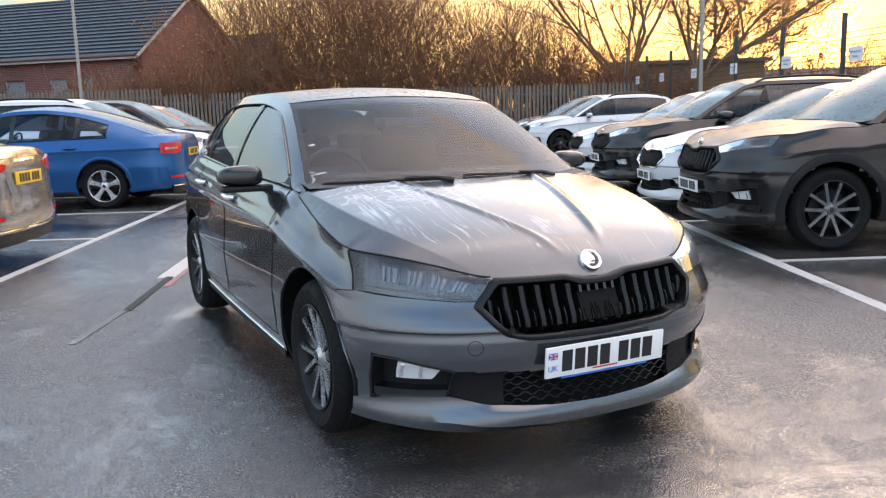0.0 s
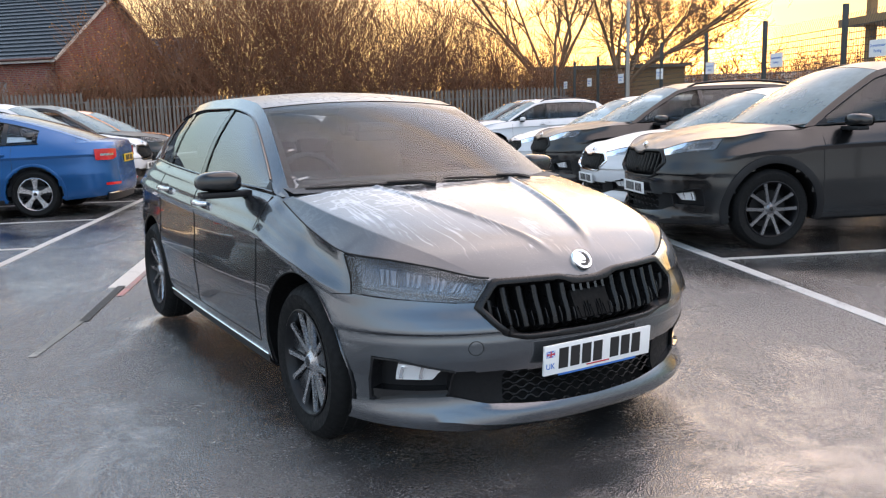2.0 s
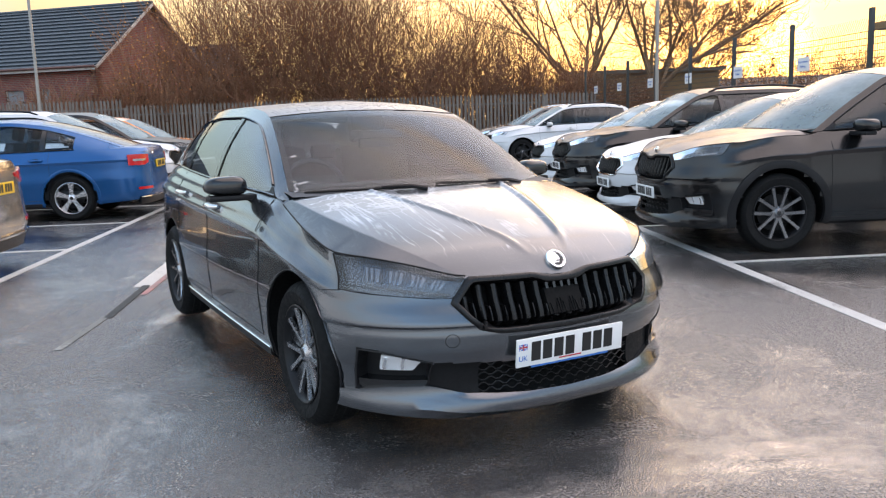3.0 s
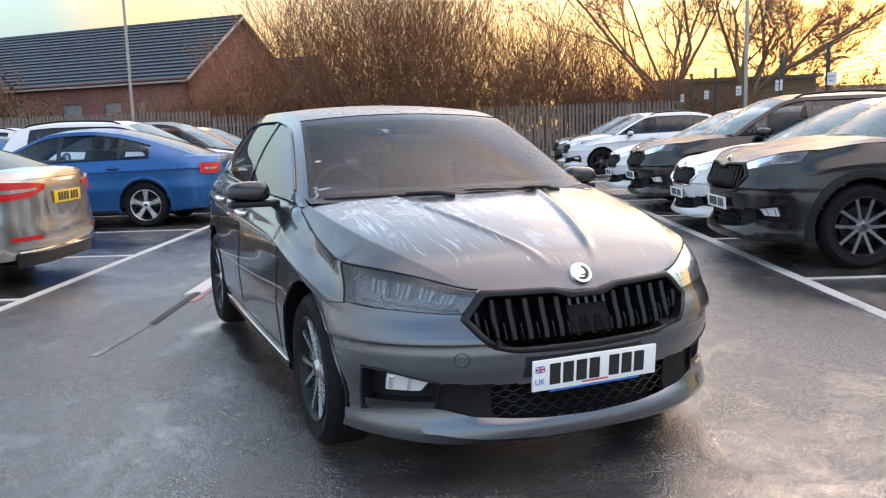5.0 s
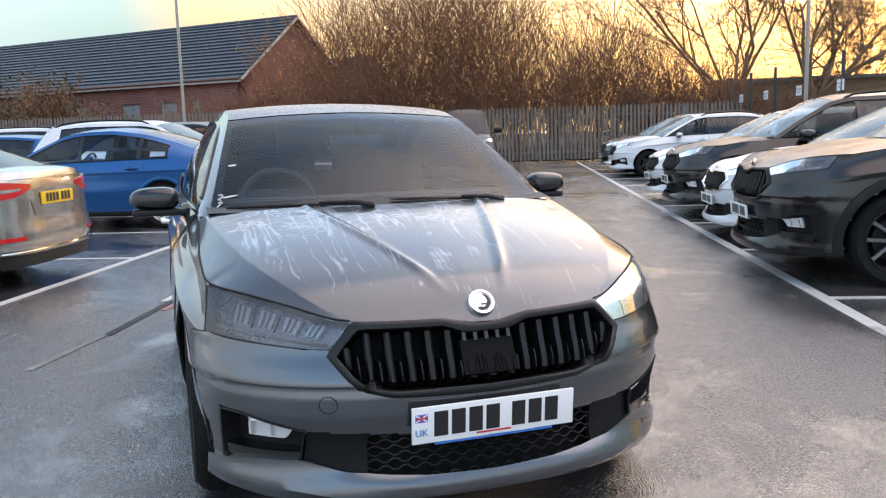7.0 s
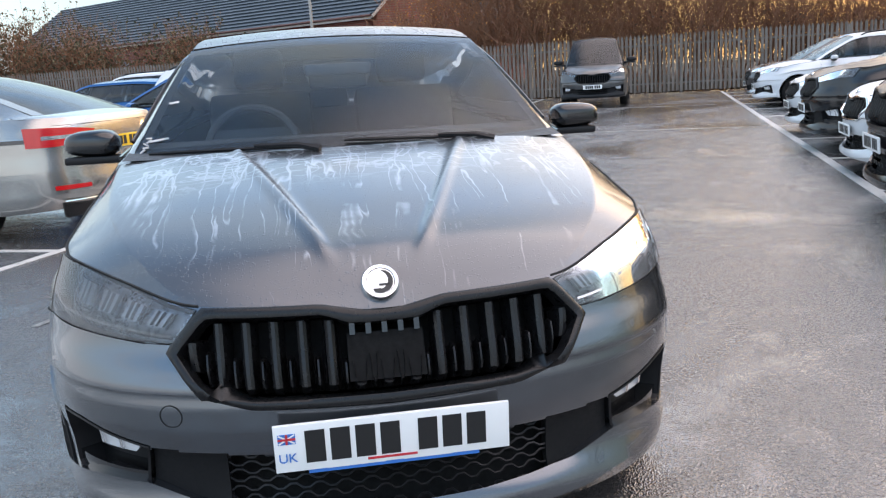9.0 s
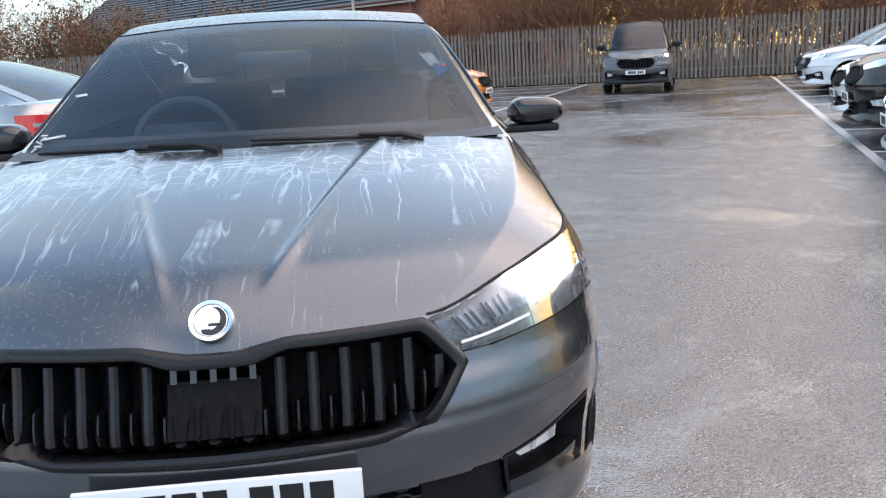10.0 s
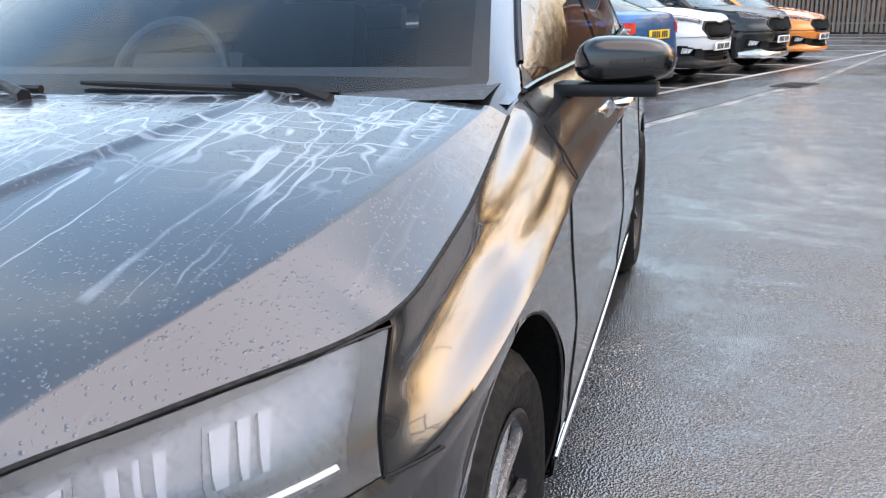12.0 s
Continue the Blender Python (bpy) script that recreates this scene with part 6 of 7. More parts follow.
def hall(m, length, width, eave, ridge, label):
    """A brick hall: near corner at the origin, running to -X, gable along +Y."""
    h = thing("brick_building", m, label, "building")
    t = 0.3
    wins = [(-2.75, 0.5), (-4.4, 1.0), (-6.9, 1.2), (-10.5, 1.1), (-14.5, 1.4), (-19.5, 1.4), (-24.5, 1.4), (-29, 1.2)]
    cuts = sorted(wins)
    x = -length
    wall = []
    for wx, ww in cuts:
        wall.append(block(x, wx - ww / 2, 0, t, 0, eave))
        wall.append(block(wx - ww / 2, wx + ww / 2, 0, t, 0, 1.70))
        wall.append(block(wx - ww / 2, wx + ww / 2, 0, t, 3.02, eave))
        x = wx + ww / 2
    wall.append(block(x, 0, 0, t, 0, eave))
    for piece in wall:
        solid("wall", *piece, M_BRICK, h, smooth=False)
    solid("wall", *block(-length, 0, width - t, width, 0, eave), M_BRICK, h, smooth=False)
    for gx in (0, -length):
        pts = [(gx, 0, 0), (gx, width, 0), (gx, width, eave), (gx, width / 2, ridge - 0.15), (gx, 0, eave)]
        back = [(gx - 0.3 if gx == 0 else gx + 0.3, p[1], p[2]) for p in pts]
        v = pts + back
        solid("gable_wall", v, [(0, 1, 2, 3, 4), (9, 8, 7, 6, 5)] + [(i, i + 5, (i + 1) % 5 + 5, (i + 1) % 5) for i in range(5)], M_BRICK, h, smooth=False)
    for wx, ww in wins:
        wd = solid("window", *block(wx - ww / 2, wx + ww / 2, 0.12, 0.16, 1.70, 3.02), M_BOARD, h, "boarded window")
        for q in (-1, 1):
            solid("frame", *block(wx + q * ww / 2 - 0.04, wx + q * ww / 2 + 0.04, 0.06, 0.13, 1.70, 3.02), M_FASCIA, wd, smooth=False)
        solid("sill", *block(wx - ww / 2 - 0.1, wx + ww / 2 + 0.1, -0.05, 0.12, 1.63, 1.70), M_FASCIA, wd, smooth=False)
    # roof in tile courses
    rise, run = ridge - eave, width / 2
    slope = math.hypot(rise, run)
    n = int(slope / 0.30)
    roof = solid("roof", *join(*[([(-length - 0.2, width / 2 + s * (run + 0.35), eave - 0.28), (0.25, width / 2 + s * (run + 0.35), eave - 0.28), (0.25, width / 2, ridge), (-length - 0.2, width / 2, ridge)], [(0, 1, 2, 3)] if s < 0 else [(3, 2, 1, 0)]) for s in (-1, 1)]), M_SLATE, h, smooth=False)
    for i in range(n + 2):
        for s in (-1, 1):
            f0, f1 = (i - 0.1) / (n + 1.0), (i + 1.06) / (n + 1.0)
            p = lambda f, up: (width / 2 + s * (run + 0.38) * (1 - f), lerp(eave - 0.30, ridge, f) + up)      # noqa: E731
            (ya, za), (yb2, zb2) = p(max(f0, 0), 0.10), p(min(f1, 1), 0.012)
            v = [(-length - 0.22, ya, za), (0.27, ya, za), (0.27, yb2, zb2 + 0.01), (-length - 0.22, yb2, zb2 + 0.01), (-length - 0.22, ya - s * 0.09, za - 0.13), (0.27, ya - s * 0.09, za - 0.13)]
            solid("tile_course", v, [(0, 1, 2, 3), (4, 5, 1, 0)] if s < 0 else [(3, 2, 1, 0), (0, 1, 5, 4)], M_SLATE, roof, smooth=False)
    solid("ridge_tile", *tube([(-length - 0.2, width / 2, ridge + 0.02), (0.28, width / 2, ridge + 0.02)], 0.09, 8), M_SLATE, roof)
    for s in (-1, 1):
        y = width / 2 + s * (run + 0.36)
        solid("fascia", *block(-length - 0.2, 0.25, min(y, y + s * 0.02), max(y, y + s * 0.02) + 0.01, eave - 0.42, eave - 0.24), M_FASCIA, h, smooth=False)
        solid("gutter", *tube([(-length - 0.2, y + s * 0.06, eave - 0.27), (0.25, y + s * 0.06, eave - 0.27)], 0.055, 8), M_GUTTER, h)
        a, b = Vector((0.28, y, eave - 0.33)), Vector((0.28, width / 2, ridge - 0.06))
        solid("bargeboard", *tube([a, b], 0.075, 4), M_FASCIA if s < 0 else M_GUTTER, h, smooth=False)
    return h


hall(pose(-11.7, 37.6, 0, 0, 0, -21), 32, 8.2, 4.15, 7.0, "long red brick hall with a blue slate roof")
hall(pose(-8.6, 46.5, 0, 0, 0, -21), 9, 5.0, 3.3, 5.6, "red brick wing with a slate roof behind shrubs")

# ---- far shed, bank and gantry beyond the mesh fence ----
M_SHED = plain("weathered_cladding", (0.16, 0.14, 0.12), 0.7)
M_RUST = plain("brown_steel", (0.26, 0.150, 0.065), 0.6)
shed = thing("low_shed", pose(30, 52, 0, 0, 0, -14), "long low shed with a ribbed grey roof", "shed")
solid("wall", *block(-18, 22, 0, 9, 0, 2.5), M_SHED, shed, smooth=False)
ribs = []
for i in range(100):
    x = -18 + i * 0.4
    ribs.append(([(x, -0.5, 2.45), (x + 0.2, -0.5, 2.55), (x + 0.2, 5, 3.4), (x, 5, 3.3)], [(0, 1, 2, 3)]))
    ribs.append(([(x + 0.2, -0.5, 2.55), (x + 0.4, -0.5, 2.45), (x + 0.4, 5, 3.3), (x + 0.2, 5, 3.4)], [(0, 1, 2, 3)]))
solid("roof", *join(*ribs), M_SHED, shed, smooth=False)
shed2 = thing("low_shed", pose(13.5, 45, 0, 0, 0, -10), "brown timber shed beyond the fence", "shed")
solid("wall", *block(-2.5, 5.5, 0, 4, 0, 3.3), M_RUST, shed2, smooth=False)
solid("roof", *moved(block(-2.8, 5.8, -0.4, 4.4, 0, 0.18), pose(0, 0, 3.3, 2)), M_SHED, shed2, smooth=False)
gantry = thing("steel_gantry", pose(14.6, 19.5, 0), "brown steel gantry with a railed platform", "gantry")
for gx, gy in ((0, 0), (3.6, 0), (0, 2.4), (3.6, 2.4)):
    solid("leg", *block(gx - 0.10, gx + 0.10, gy - 0.10, gy + 0.10, 0, 7.5), M_RUST, gantry, smooth=False)
solid("platform", *block(-0.6, 4.2, -0.6, 3.0, 3.3, 3.5), M_RUST, gantry, smooth=False)
for z in (4.0, 4.5):
    solid("hand_rail", *tube([(-0.6, -0.6, z), (4.2, -0.6, z), (4.2, 3.0, z)], 0.04, 6), M_RUST, gantry)
for i in range(9):
    solid("baluster", *tube([(-0.6 + 0.6 * i, -0.6, 3.5), (-0.6 + 0.6 * i, -0.6, 4.5)], 0.025, 5), M_RUST, gantry)
solid("cross_beam", *block(-0.4, 4.0, 2.3, 2.5, 7.1, 7.4), M_RUST, gantry, smooth=False)

M_EARTH = plain("rough_earth", (0.07, 0.05, 0.03), 0.95, vary=0.5, scale=1.5)
# guessed bank, added to block the bright wet ground between the pales
rows = []
rng = random.Random(9)
for y in (33.7, 34.6, 36.0, 38.0, 46.0, 70.0, 130.0):
    rows.append([(x, y + (0 if y > 33.7 else max(0, -9.5 - x) * 0.066), 0.03 + min((y - 33.7) * 0.16, 0.55) + rng.uniform(-0.05, 0.05) * (y > 33.7)) for x in [-110 + 5 * i for i in range(47)]])
tagged(solid("added_bank", *lattice(rows), M_EARTH), "rough brown earth bank added behind the fence", "ground", kind="structure")

# ---- trees and thicket ----
M_BARK = plain("bark", (0.22, 0.135, 0.075), 0.85, vary=0.4, scale=6)
M_TWIG = plain("brown_twigs", (0.23, 0.105, 0.055), 0.8, vary=0.4, scale=3)
k = Nodes("dry_leaves")
rnd = k.add("ShaderNodeNewGeometry").outputs["Random Per Island"]
M_LEAF = k.put(Base_Color=k.ramp(rnd, [(0.0, (0.28, 0.09, 0.02)), (0.5, (0.55, 0.20, 0.04)), (1.0, (0.66, 0.33, 0.07))]), Roughness=0.7)
k = Nodes("hedge_leaves")
rnd = k.add("ShaderNodeNewGeometry").outputs["Random Per Island"]
M_HEDGE = k.put(Base_Color=k.ramp(rnd, [(0.0, (0.035, 0.035, 0.015)), (0.6, (0.075, 0.06, 0.025)), (1.0, (0.13, 0.09, 0.035))]), Roughness=0.7)

k = Nodes("bramble_leaves")
rnd = k.add("ShaderNodeNewGeometry").outputs["Random Per Island"]
M_BRAMBLE = k.put(Base_Color=k.ramp(rnd, [(0.0, (0.06, 0.033, 0.02)), (0.6, (0.12, 0.062, 0.032)), (1.0, (0.22, 0.105, 0.04))]), Roughness=0.8)


def grow(out, rng, p, d, length, r, depth, kids, bend, tips, sides=5, up=0.12, thin=0.0075):
    """A limb with its own limbs; tips takes the ends of the thinnest ones."""
    n = 5 if depth > 1 else 3
    pts, rr = [p], [r]
    for i in range(n):
        d = (d + Vector((rng.gauss(0, bend), rng.gauss(0, bend), rng.gauss(0, bend) + up * 0.3))).normalized()
        p = p + d * length / n
        pts.append(p)
        rr.append(max(r * (1 - 0.62 * (i + 1) / n), thin))
    out.append(tube(pts, rr, sides if depth > 1 else 3, False))
    if depth == 0:
        tips.append((pts[-1], d))
        tips.append((pts[1], d))
        return
    for q in range(kids[depth]):
        s = rng.uniform(0.25, 1.0)
        i = min(int(s * n), n - 1)
        b = pts[i].lerp(pts[i + 1], s * n - i if s < 1 else 1)
        side = Vector((rng.gauss(0, 1), rng.gauss(0, 1), rng.gauss(0.25, 0.6)))
        nd = (d * rng.uniform(0.5, 1.0) + side.normalized() * rng.uniform(0.5, 0.95)).normalized()
        grow(out, rng, b, nd, length * rng.uniform(0.42, 0.68), max(rr[i] * rng.uniform(0.45, 0.65), thin), depth - 1, kids, bend, tips, sides, up, thin)


def leaf(p, s, rng):
    a = Vector((rng.gauss(0, 1), rng.gauss(0, 1), rng.gauss(0, 1))).normalized() * s
    b = a.orthogonal().normalized() * s * 0.6
    c = a.cross(b).normalized() * s * 0.15
    return [p - a, p + b + c, p + a, p - b + c], [(0, 1, 2, 3)]


def tree(x, y, seed, high, girth, label, lean=(0, 0)):
    rng = random.Random(seed)
    t = thing("tree", pose(x, y, 0), label, "tree")
    limbs, tips = [], []
    fork = high * 0.16
    pts = [Vector((0, 0, -0.2)), Vector((lean[0] * 0.3, lean[1] * 0.3, fork * 0.5)), Vector((lean[0], lean[1], fork))]
    trunk = tube(pts, [girth * 1.35, girth, girth * 0.92], 10)
    for q in range(7):
        a = q * 2.4 + rng.uniform(-0.3, 0.3)
        tilt = rng.uniform(0.35, 1.0)
        d = Vector((math.cos(a) * tilt, math.sin(a) * tilt, 1.0)).normalized()
        grow(limbs, rng, pts[-1], d, high * rng.uniform(0.40, 0.58), girth * rng.uniform(0.24, 0.40), 4, (0, 5, 6, 6, 5), 0.12, tips, 6)
    solid("trunk", *trunk, M_BARK, t)
    solid("crown", *join(*limbs), M_BARK, t)
    return t


tree(10.6, 41.0, 3, 13.0, 0.30, "large bare tree with a wide crown of thin branches")
tree(14.6, 43.0, 8, 13.5, 0.36, "large bare tree with a leaning trunk", (0.5, 0))
tree(24.0, 60.0, 12, 11.0, 0.26, "distant bare tree with fine branches")


def thicket(name, x0, x1, y0, y1, count, high, seed, label, leaves, leaf_size, mat, thin=0.0065):
    rng = random.Random(seed)
    t = thing(name, pose((x0 + x1) / 2, (y0 + y1) / 2, 0), label, "shrubs", kind="stuff")
    limbs, tips = [], []
    for i in range(count):
        p = Vector((rng.uniform(x0, x1) - (x0 + x1) / 2, rng.uniform(y0, y1) - (y0 + y1) / 2, 0))
        h = high((p.x + (x0 + x1) / 2)) * rng.uniform(0.55, 1.0)
        d = Vector((rng.gauss(0, 0.24), rng.gauss(0, 0.16), 1)).normalized()
        grow(limbs, rng, p, d, h * 0.80, rng.uniform(0.02, 0.045), 2, (0, 5, 9), 0.13, tips, 4, 0.4, thin)
    tagged(solid("stems", *join(*limbs), M_TWIG, t, smooth=False), kind="stuff")
    rng.shuffle(tips)
    lv = [leaf(q + Vector((rng.gauss(0, 0.08), rng.gauss(0, 0.08), rng.gauss(0, 0.08))), rng.uniform(0.6, 1.2) * leaf_size, rng) for q, d in tips[:leaves]]
    tagged(solid("leaves", *join(*lv), mat, t, smooth=False), kind="stuff")
    return t


thick_h = curve_of([(-12, 3.0), (-9.5, 4.4), (-7, 7.6), (-4, 9.6), (-1, 9.6), (2.5, 8.6), (5, 6.4), (7.5, 4.4), (12, 3.4)])
thicket("thicket", -10.5, 9.5, 34.6, 38.5, 155, thick_h, 21, "tall tangle of bare brown shrubs with a few orange leaves", 9000, 0.046, M_LEAF, 0.008)
thicket("undergrowth", -14, 12, 34.0, 36.5, 330, curve_of([(-14, 2.6), (-8, 3.2), (-5, 4.6), (3, 4.4), (7, 3.0), (12, 2.6)]), 22, "dense brown brambles behind the palisade fence", 8000, 0.06, M_BRAMBLE)
thicket("hedge", -46, -17, 35.6, 37.4, 220, curve_of([(-46, 5.5), (-26, 4.2), (-20, 3.4), (-17, 2.6)]), 33, "dense brown-green hedge behind the fence", 26000, 0.08, M_HEDGE)
thicket("hedge", 9.5, 34, 46.0, 50.0, 90, curve_of([(9, 3.5), (34, 4.5)]), 35, "distant brown bushes beyond the fence", 3000, 0.09, M_LEAF)
thicket("hedge", -80, 90, 110.0, 125.0, 160, curve_of([(-80, 9), (90, 8)]), 36, "far line of bare trees on the horizon", 2500, 0.25, M_HEDGE, 0.02)

# ---- the other cars ----
def shape_like(kind, L, W, H, fo, wb, r, belt, low, high, **extra):
    """low, high: where the nose's lowest and highest lines stand."""
    up = lambda z: low + (z - 0.17) * (high - low) / 0.61      # noqa: E731
    cowl = fo + extra.pop("cowl", 0.34)
    ys = cowl + extra.pop("screen", 0.80)
    end, tail_y = {"suv": (L - 0.42, L - 0.10), "estate": (L - 0.62, L - 0.12), "hatch": (L - 0.70, L - 0.14), "lift": (L - 1.55, L - 0.40), "van": (L - 0.3, L - 0.06)}[kind]
    zl = up(0.779)
    tail_z = {"suv": belt + 0.06, "estate": belt + 0.06, "hatch": belt + 0.05, "lift": belt + 0.05, "van": belt + 0.05}[kind]
    S = Shape(
        L=L, W=W, axles=(fo, fo + wb), r=r, cols=(42, 54, 16), rows=30, up=up,
        sill=[(0, low), (0.5, low + 0.01), (1.3, low + 0.03), (L - 1.2, low + 0.04), (L, low + 0.11)],
        top=[(0.44, zl), (fo, lerp(zl, belt, 0.50)), (cowl - 0.12, belt - 0.055), (cowl, belt - 0.03), (cowl + 0.8, belt), (L - 0.6, belt + 0.035), (L, belt - 0.02 if kind != "lift" else belt + 0.03)],
        topx=[(0.44, 0.888 * W), (fo, 0.895 * W), (cowl - 0.1, 0.855 * W), (cowl + 0.05, 0.845 * W), (cowl + 0.3, 0.885 * W), (L * 0.55, 0.90 * W), (L - 0.9, 0.88 * W), (L, 0.80 * W)],
        tail=[(low + 0.05, 0.07), (low + 0.25, 0.0), (low + 0.45, 0.02), (belt - 0.05, 0.04 if kind == "lift" else 0.06), (belt + 0.05, 0.07)],
        rail=[(cowl, 0.825 * W, belt - 0.03), (lerp(cowl, ys, 0.35), 0.755 * W, lerp(belt, H - 0.12, 0.36)), (lerp(cowl, ys, 0.75), 0.675 * W, lerp(belt, H - 0.12, 0.78)), (ys, 0.64 * W, H - 0.115), (ys + 0.3, 0.625 * W, H - 0.066), (lerp(ys, end, 0.6), 0.615 * W, H - 0.056), (end, 0.60 * W, H - (0.11 if kind != "lift" else 0.10)), (lerp(end, tail_y, 0.5), 0.63 * W, lerp(H - 0.1, tail_z, 0.42)), (tail_y, 0.69 * W, tail_z)], **extra)
    b, c = cowl + 1.10, cowl + 1.98
    S.info = dict(roof=(ys, end), glass=(cowl + 0.20, (b, c) if kind != "van" else (b,), min(end + 0.05, L - 0.62) if kind != "lift" else c + 0.42), doors=(fo + 0.46, b, b + 0.98))
    return S


def paint_of(name, color, metal, rough=0.3, dirt=0.3, coat=1.0, haze=0.0):
    return car_paint(name, color, metal, rough, dirt, coat, haze)


P_BLACK = paint_of("black_pearl_paint", (0.004, 0.004, 0.0045), 0.1, 0.22, 0.005, 0.30)
P_BLACK_TOP = paint_of("black_paint_dewy", (0.010, 0.010, 0.011), 0.1, 0.35, 0.02, 0.35, 0.22)
P_WHITE_TOP = paint_of("white_paint_dewy", (0.60, 0.61, 0.62), 0.0, 0.4, 0.04, 0.3, 0.2)
P_WHITE = paint_of("white_paint", (0.62, 0.63, 0.64), 0.0, 0.35, 0.05, 0.7)
P_BLUE = paint_of("race_blue_paint", (0.000, 0.085, 0.250), 0.45, 0.26, 0.005, 0.30)
P_SILVER = paint_of("silver_beige_paint", (0.34, 0.33, 0.31), 0.80, 0.20, 0.03)
P_ORANGE = paint_of("orange_paint", (0.78, 0.22, 0.015), 0.2, 0.3, 0.1)
P_GREY = paint_of("dark_grey_paint", (0.07, 0.07, 0.072), 0.5, 0.32, 0.2)
P_VAN = paint_of("van_grey_paint", (0.055, 0.055, 0.055), 0.4, 0.34, 0.3)


def park(name, S, x, y, way, look_of, label, group, back=False):
    """Parks a car in a bay: way -1 has its nose towards -X. back: x is where its tail ends."""
    d = dict(S.info)
    d.update(look_of)
    x0 = x if not back else x + (-S.L if way < 0 else S.L)
    return build_car(name, pose(x0, y, 0, 0, 0, -90 if way < 0 else 90), S, d, label, "car", group)


RIGHT, LEFT = "cars nose out in the bays", "cars in the opposite bays"
suv_big = shape_like("suv", 4.70, 0.942, 1.67, 0.93, 2.79, 0.358, 1.10, 0.225, 0.99)
suv_mid = shape_like("suv", 4.39, 0.92, 1.62, 0.90, 2.64, 0.345, 1.07, 0.215, 0.96)
estate = shape_like("estate", 4.86, 0.93, 1.48, 0.95, 2.84, 0.335, 0.98, 0.165, 0.83)
octavia = shape_like("estate", 4.69, 0.915, 1.47, 0.92, 2.69, 0.33, 0.96, 0.165, 0.82)
small = shape_like("estate", 4.24, 0.895, 1.53, 0.85, 2.64, 0.325, 1.00, 0.20, 0.86)
lift_big = shape_like("lift", 4.87, 0.93, 1.47, 0.95, 2.84, 0.335, 0.985, 0.165, 0.82)
lift_mid = shape_like("lift", 4.68, 0.907, 1.46, 0.92, 2.68, 0.325, 0.965, 0.165, 0.81)

park("suv_car", suv_big, 2.55, BAY0 + 1.24, -1, dict(paint=P_BLACK, top_paint=P_BLACK_TOP, cladding=True, wheels=("suv", 5), lip=P_BLACK, mirror=P_BLACK, mirror_k=1.2, rails=M_TRIM, side_glass=M_GLASS_DARK),
     "large black seven-seat SUV with black grille and black lip", RIGHT)
park("estate_car", estate, 2.80, BAY0 + 3.60, -1, dict(paint=P_WHITE, top_paint=P_WHITE_TOP, wheels=("silver", 5), grille_frame=M_CHROME, mirror=P_WHITE, lip=P_WHITE, rails=M_TRIM),
     "white estate car with chrome-framed grille", RIGHT)
park("suv_car", suv_mid, 2.74, BAY0 + 6.0, -1, dict(paint=P_BLACK, top_paint=P_BLACK_TOP, cladding=True, wheels=("suv", 5), lip=P_BLACK, mirror=P_BLACK, mirror_k=1.2, rails=M_TRIM),
     "dark SUV with black grille and roof bars", RIGHT)
park("estate_car", octavia, 2.85, BAY0 + 8.35, -1, dict(paint=P_WHITE, top_paint=P_WHITE_TOP, wheels=("silver", 5), mirror=P_WHITE, lip=P_WHITE),
     "white estate car with black grille and black fog surrounds", RIGHT)
park("crossover_car", small, 3.0, BAY0 + 15.6, -1, dict(paint=P_WHITE, top_paint=P_WHITE_TOP, wheels=("dark", 6), mirror=P_WHITE, lip=P_WHITE, rails=M_TRIM),
     "white compact estate with black alloy wheels", RIGHT)
park("crossover_car", small, 3.0, BAY0 + 18.0, -1, dict(paint=P_GREY, wheels=("dark", 6), mirror=P_GREY, lip=M_SILVER, rails=M_CHROME),
     "dark grey compact estate parked by the fence", RIGHT)

kit_big = dict(up=[(0.36, 0.905), (0.58, 0.93), (0.75, 0.94), (0.885, 0.945)], low=[(0.38, 0.865), (0.58, 0.80), (0.75, 0.785), (0.885, 0.785)], refl=0.44, line=0.955, tray=(0.63, 0.78), valance=(0.19, 0.30), strip=0.335, plate=0.775)
kit_mid = dict(up=[(0.50, 0.900), (0.62, 0.905), (0.74, 0.91), (0.84, 0.91)], low=[(0.52, 0.79), (0.62, 0.755), (0.74, 0.755), (0.84, 0.76)], refl=0.42, line=0.94, tray=(0.62, 0.78), valance=(0.19, 0.30), strip=0.30, plate=0.755)
park("liftback_car", lift_big, -3.54, LEFT0 + 1.15, -1, dict(paint=P_SILVER, wheels=("silver", 5), nose=True, rear_kit=kit_big, mirror=P_SILVER, back_glass=M_GLASS_DARK, handle=M_CHROME, belt=M_CHROME, valance=M_TRIM),
     "silver-beige liftback saloon with red tail lamps, tail to the aisle", LEFT, back=True)
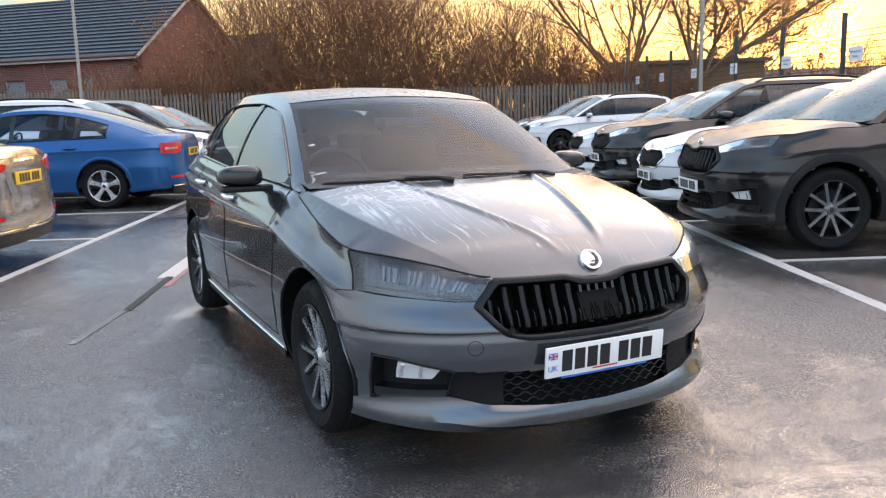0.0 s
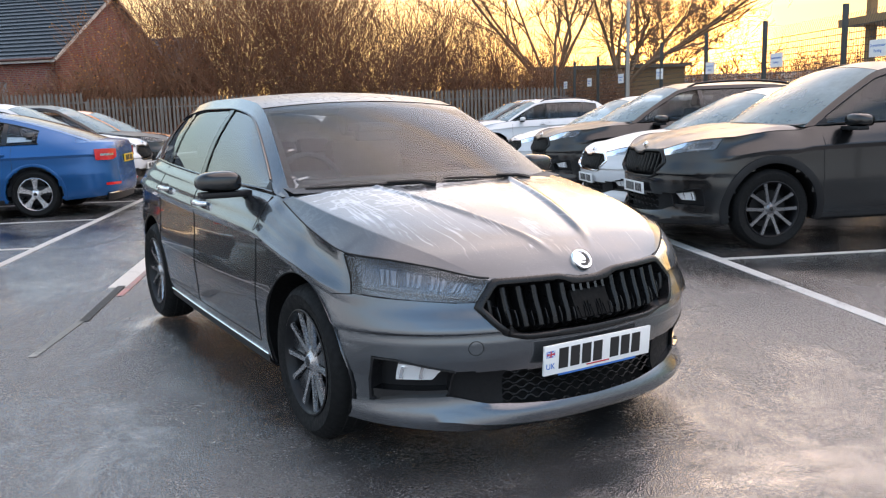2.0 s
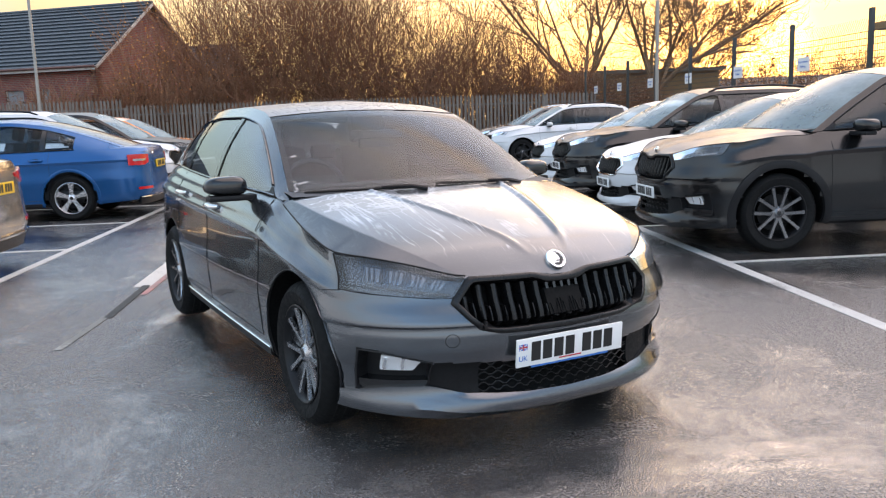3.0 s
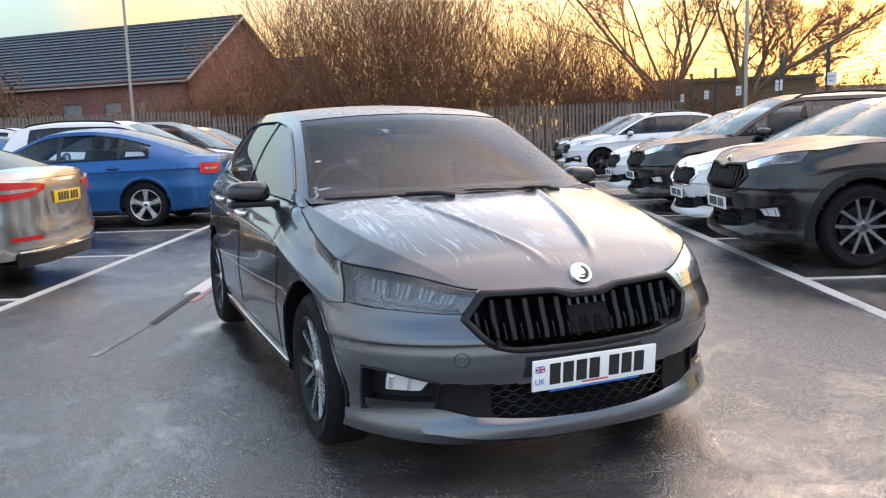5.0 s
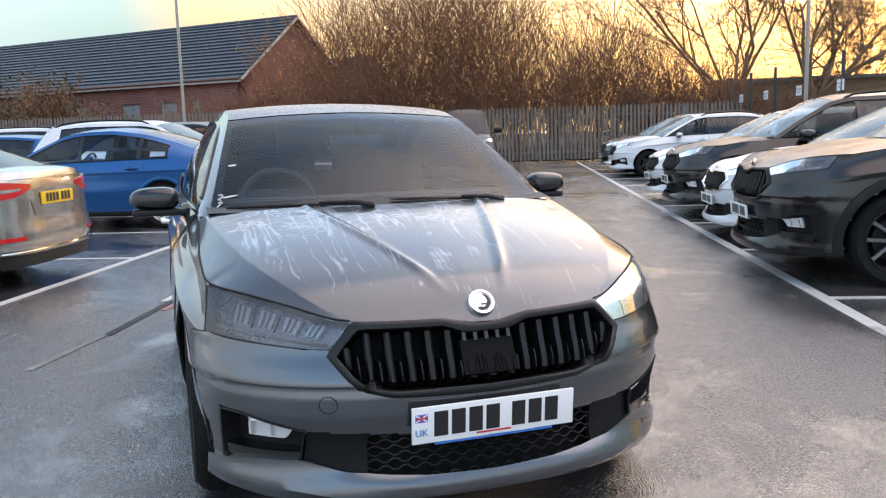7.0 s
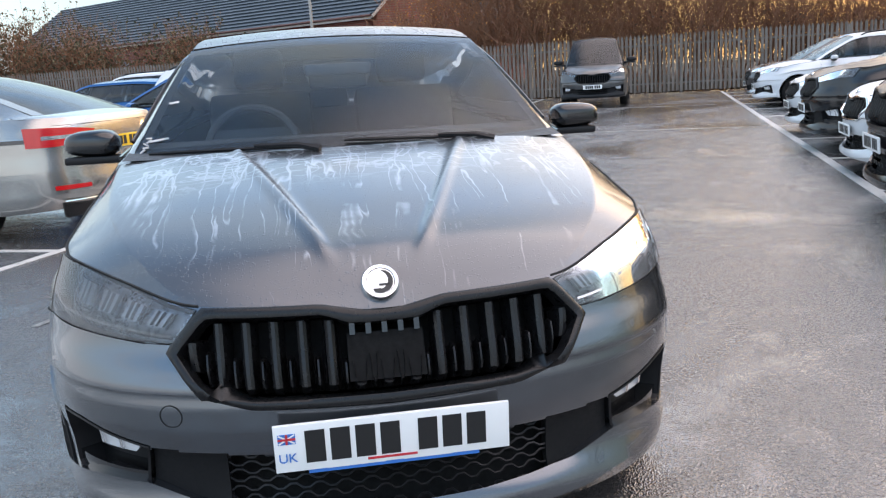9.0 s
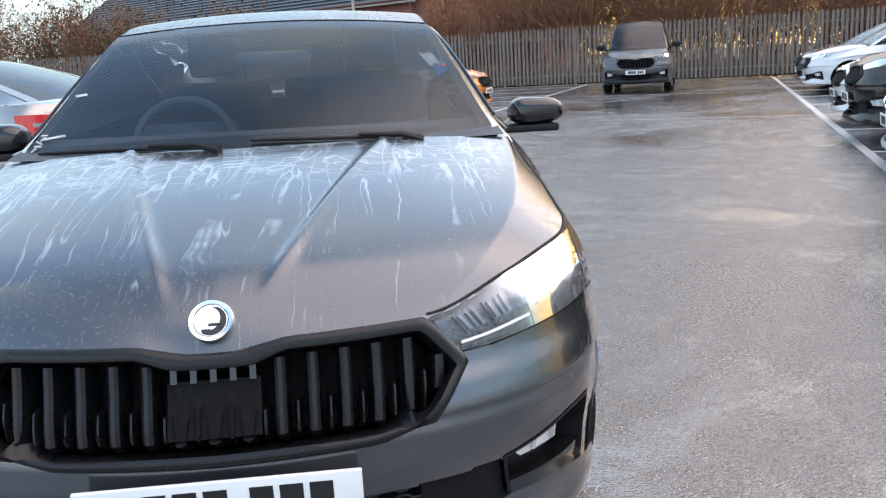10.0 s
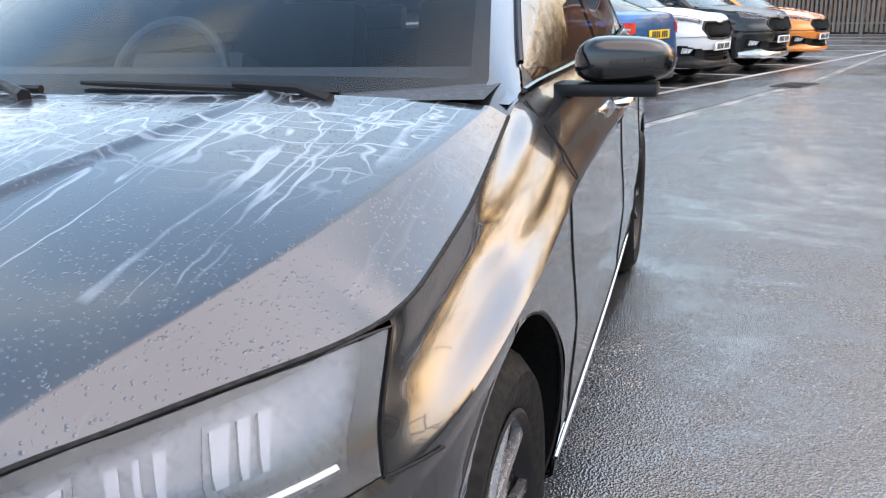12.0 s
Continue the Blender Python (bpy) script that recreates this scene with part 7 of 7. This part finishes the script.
park("liftback_car", lift_mid, -3.30, LEFT0 + 6.15, -1, dict(paint=P_BLUE, wheels=("star", 5), rear_kit=kit_mid, mirror=P_BLUE, back_glass=M_GLASS_DARK, valance=M_TRIM, rear_glass=M_GLASS, side_glass=M_GLASS),
     "bright blue liftback saloon with silver five-spoke wheels", LEFT, back=True)
park("suv_car", suv_mid, -3.50, LEFT0 + 8.45, 1, dict(paint=P_WHITE, top_paint=P_WHITE_TOP, wheels=("silver", 5), mirror=M_BLACK, lip=M_TRIM, rails=M_TRIM, low=M_TRIM),
     "white SUV with dark roof bars, nose to the aisle", LEFT)
park("suv_car", suv_mid, -3.50, LEFT0 + 10.85, 1, dict(paint=P_BLACK, top_paint=P_BLACK_TOP, cladding=True, wheels=("silver", 5), mirror=P_BLACK, lip=M_SILVER),
     "black SUV with dewy bonnet, nose to the aisle", LEFT)
park("crossover_car", small, -3.60, LEFT0 + 13.2, 1, dict(paint=P_ORANGE, wheels=("dark", 5), mirror=M_BLACK, lip=P_ORANGE),
     "orange compact car with black grille, nose to the aisle", LEFT)
park("estate_car", octavia, -9.0, LEFT0 + 11.5, -1, dict(paint=P_BLUE, wheels=("silver", 5), mirror=P_BLUE, rear_kit=kit_mid),
     "blue estate car in the row behind", "cars in the row behind", back=True)
park("suv_car", suv_big, -10.2, LEFT0 + 14.4, -1, dict(paint=P_WHITE, top_paint=P_WHITE_TOP, wheels=("silver", 5), mirror=P_WHITE, rails=M_TRIM),
     "white SUV in the row behind", "cars in the row behind", back=True)

van_shape = shape_like("van", 4.9, 0.95, 1.97, 0.93, 3.0, 0.34, 1.16, 0.26, 1.02, cowl=0.02, screen=0.72, n=3.4, D=0.55)
van_info = dict(van_shape.info)
van_info.update(paint=P_VAN, wheels=("silver", 5), mirror=M_TRIM, mirror_k=1.35, mirror_z=0.10, lip=M_TRIM, rail_w=0.09, emblem=False, screen_glass=M_GLASS_DARK, side_glass=M_GLASS_DARK)
build_car("panel_van", pose(-0.93, 24.9, 0, 0, 0, 2), van_shape, van_info, "dark grey panel van facing down the aisle", "van")
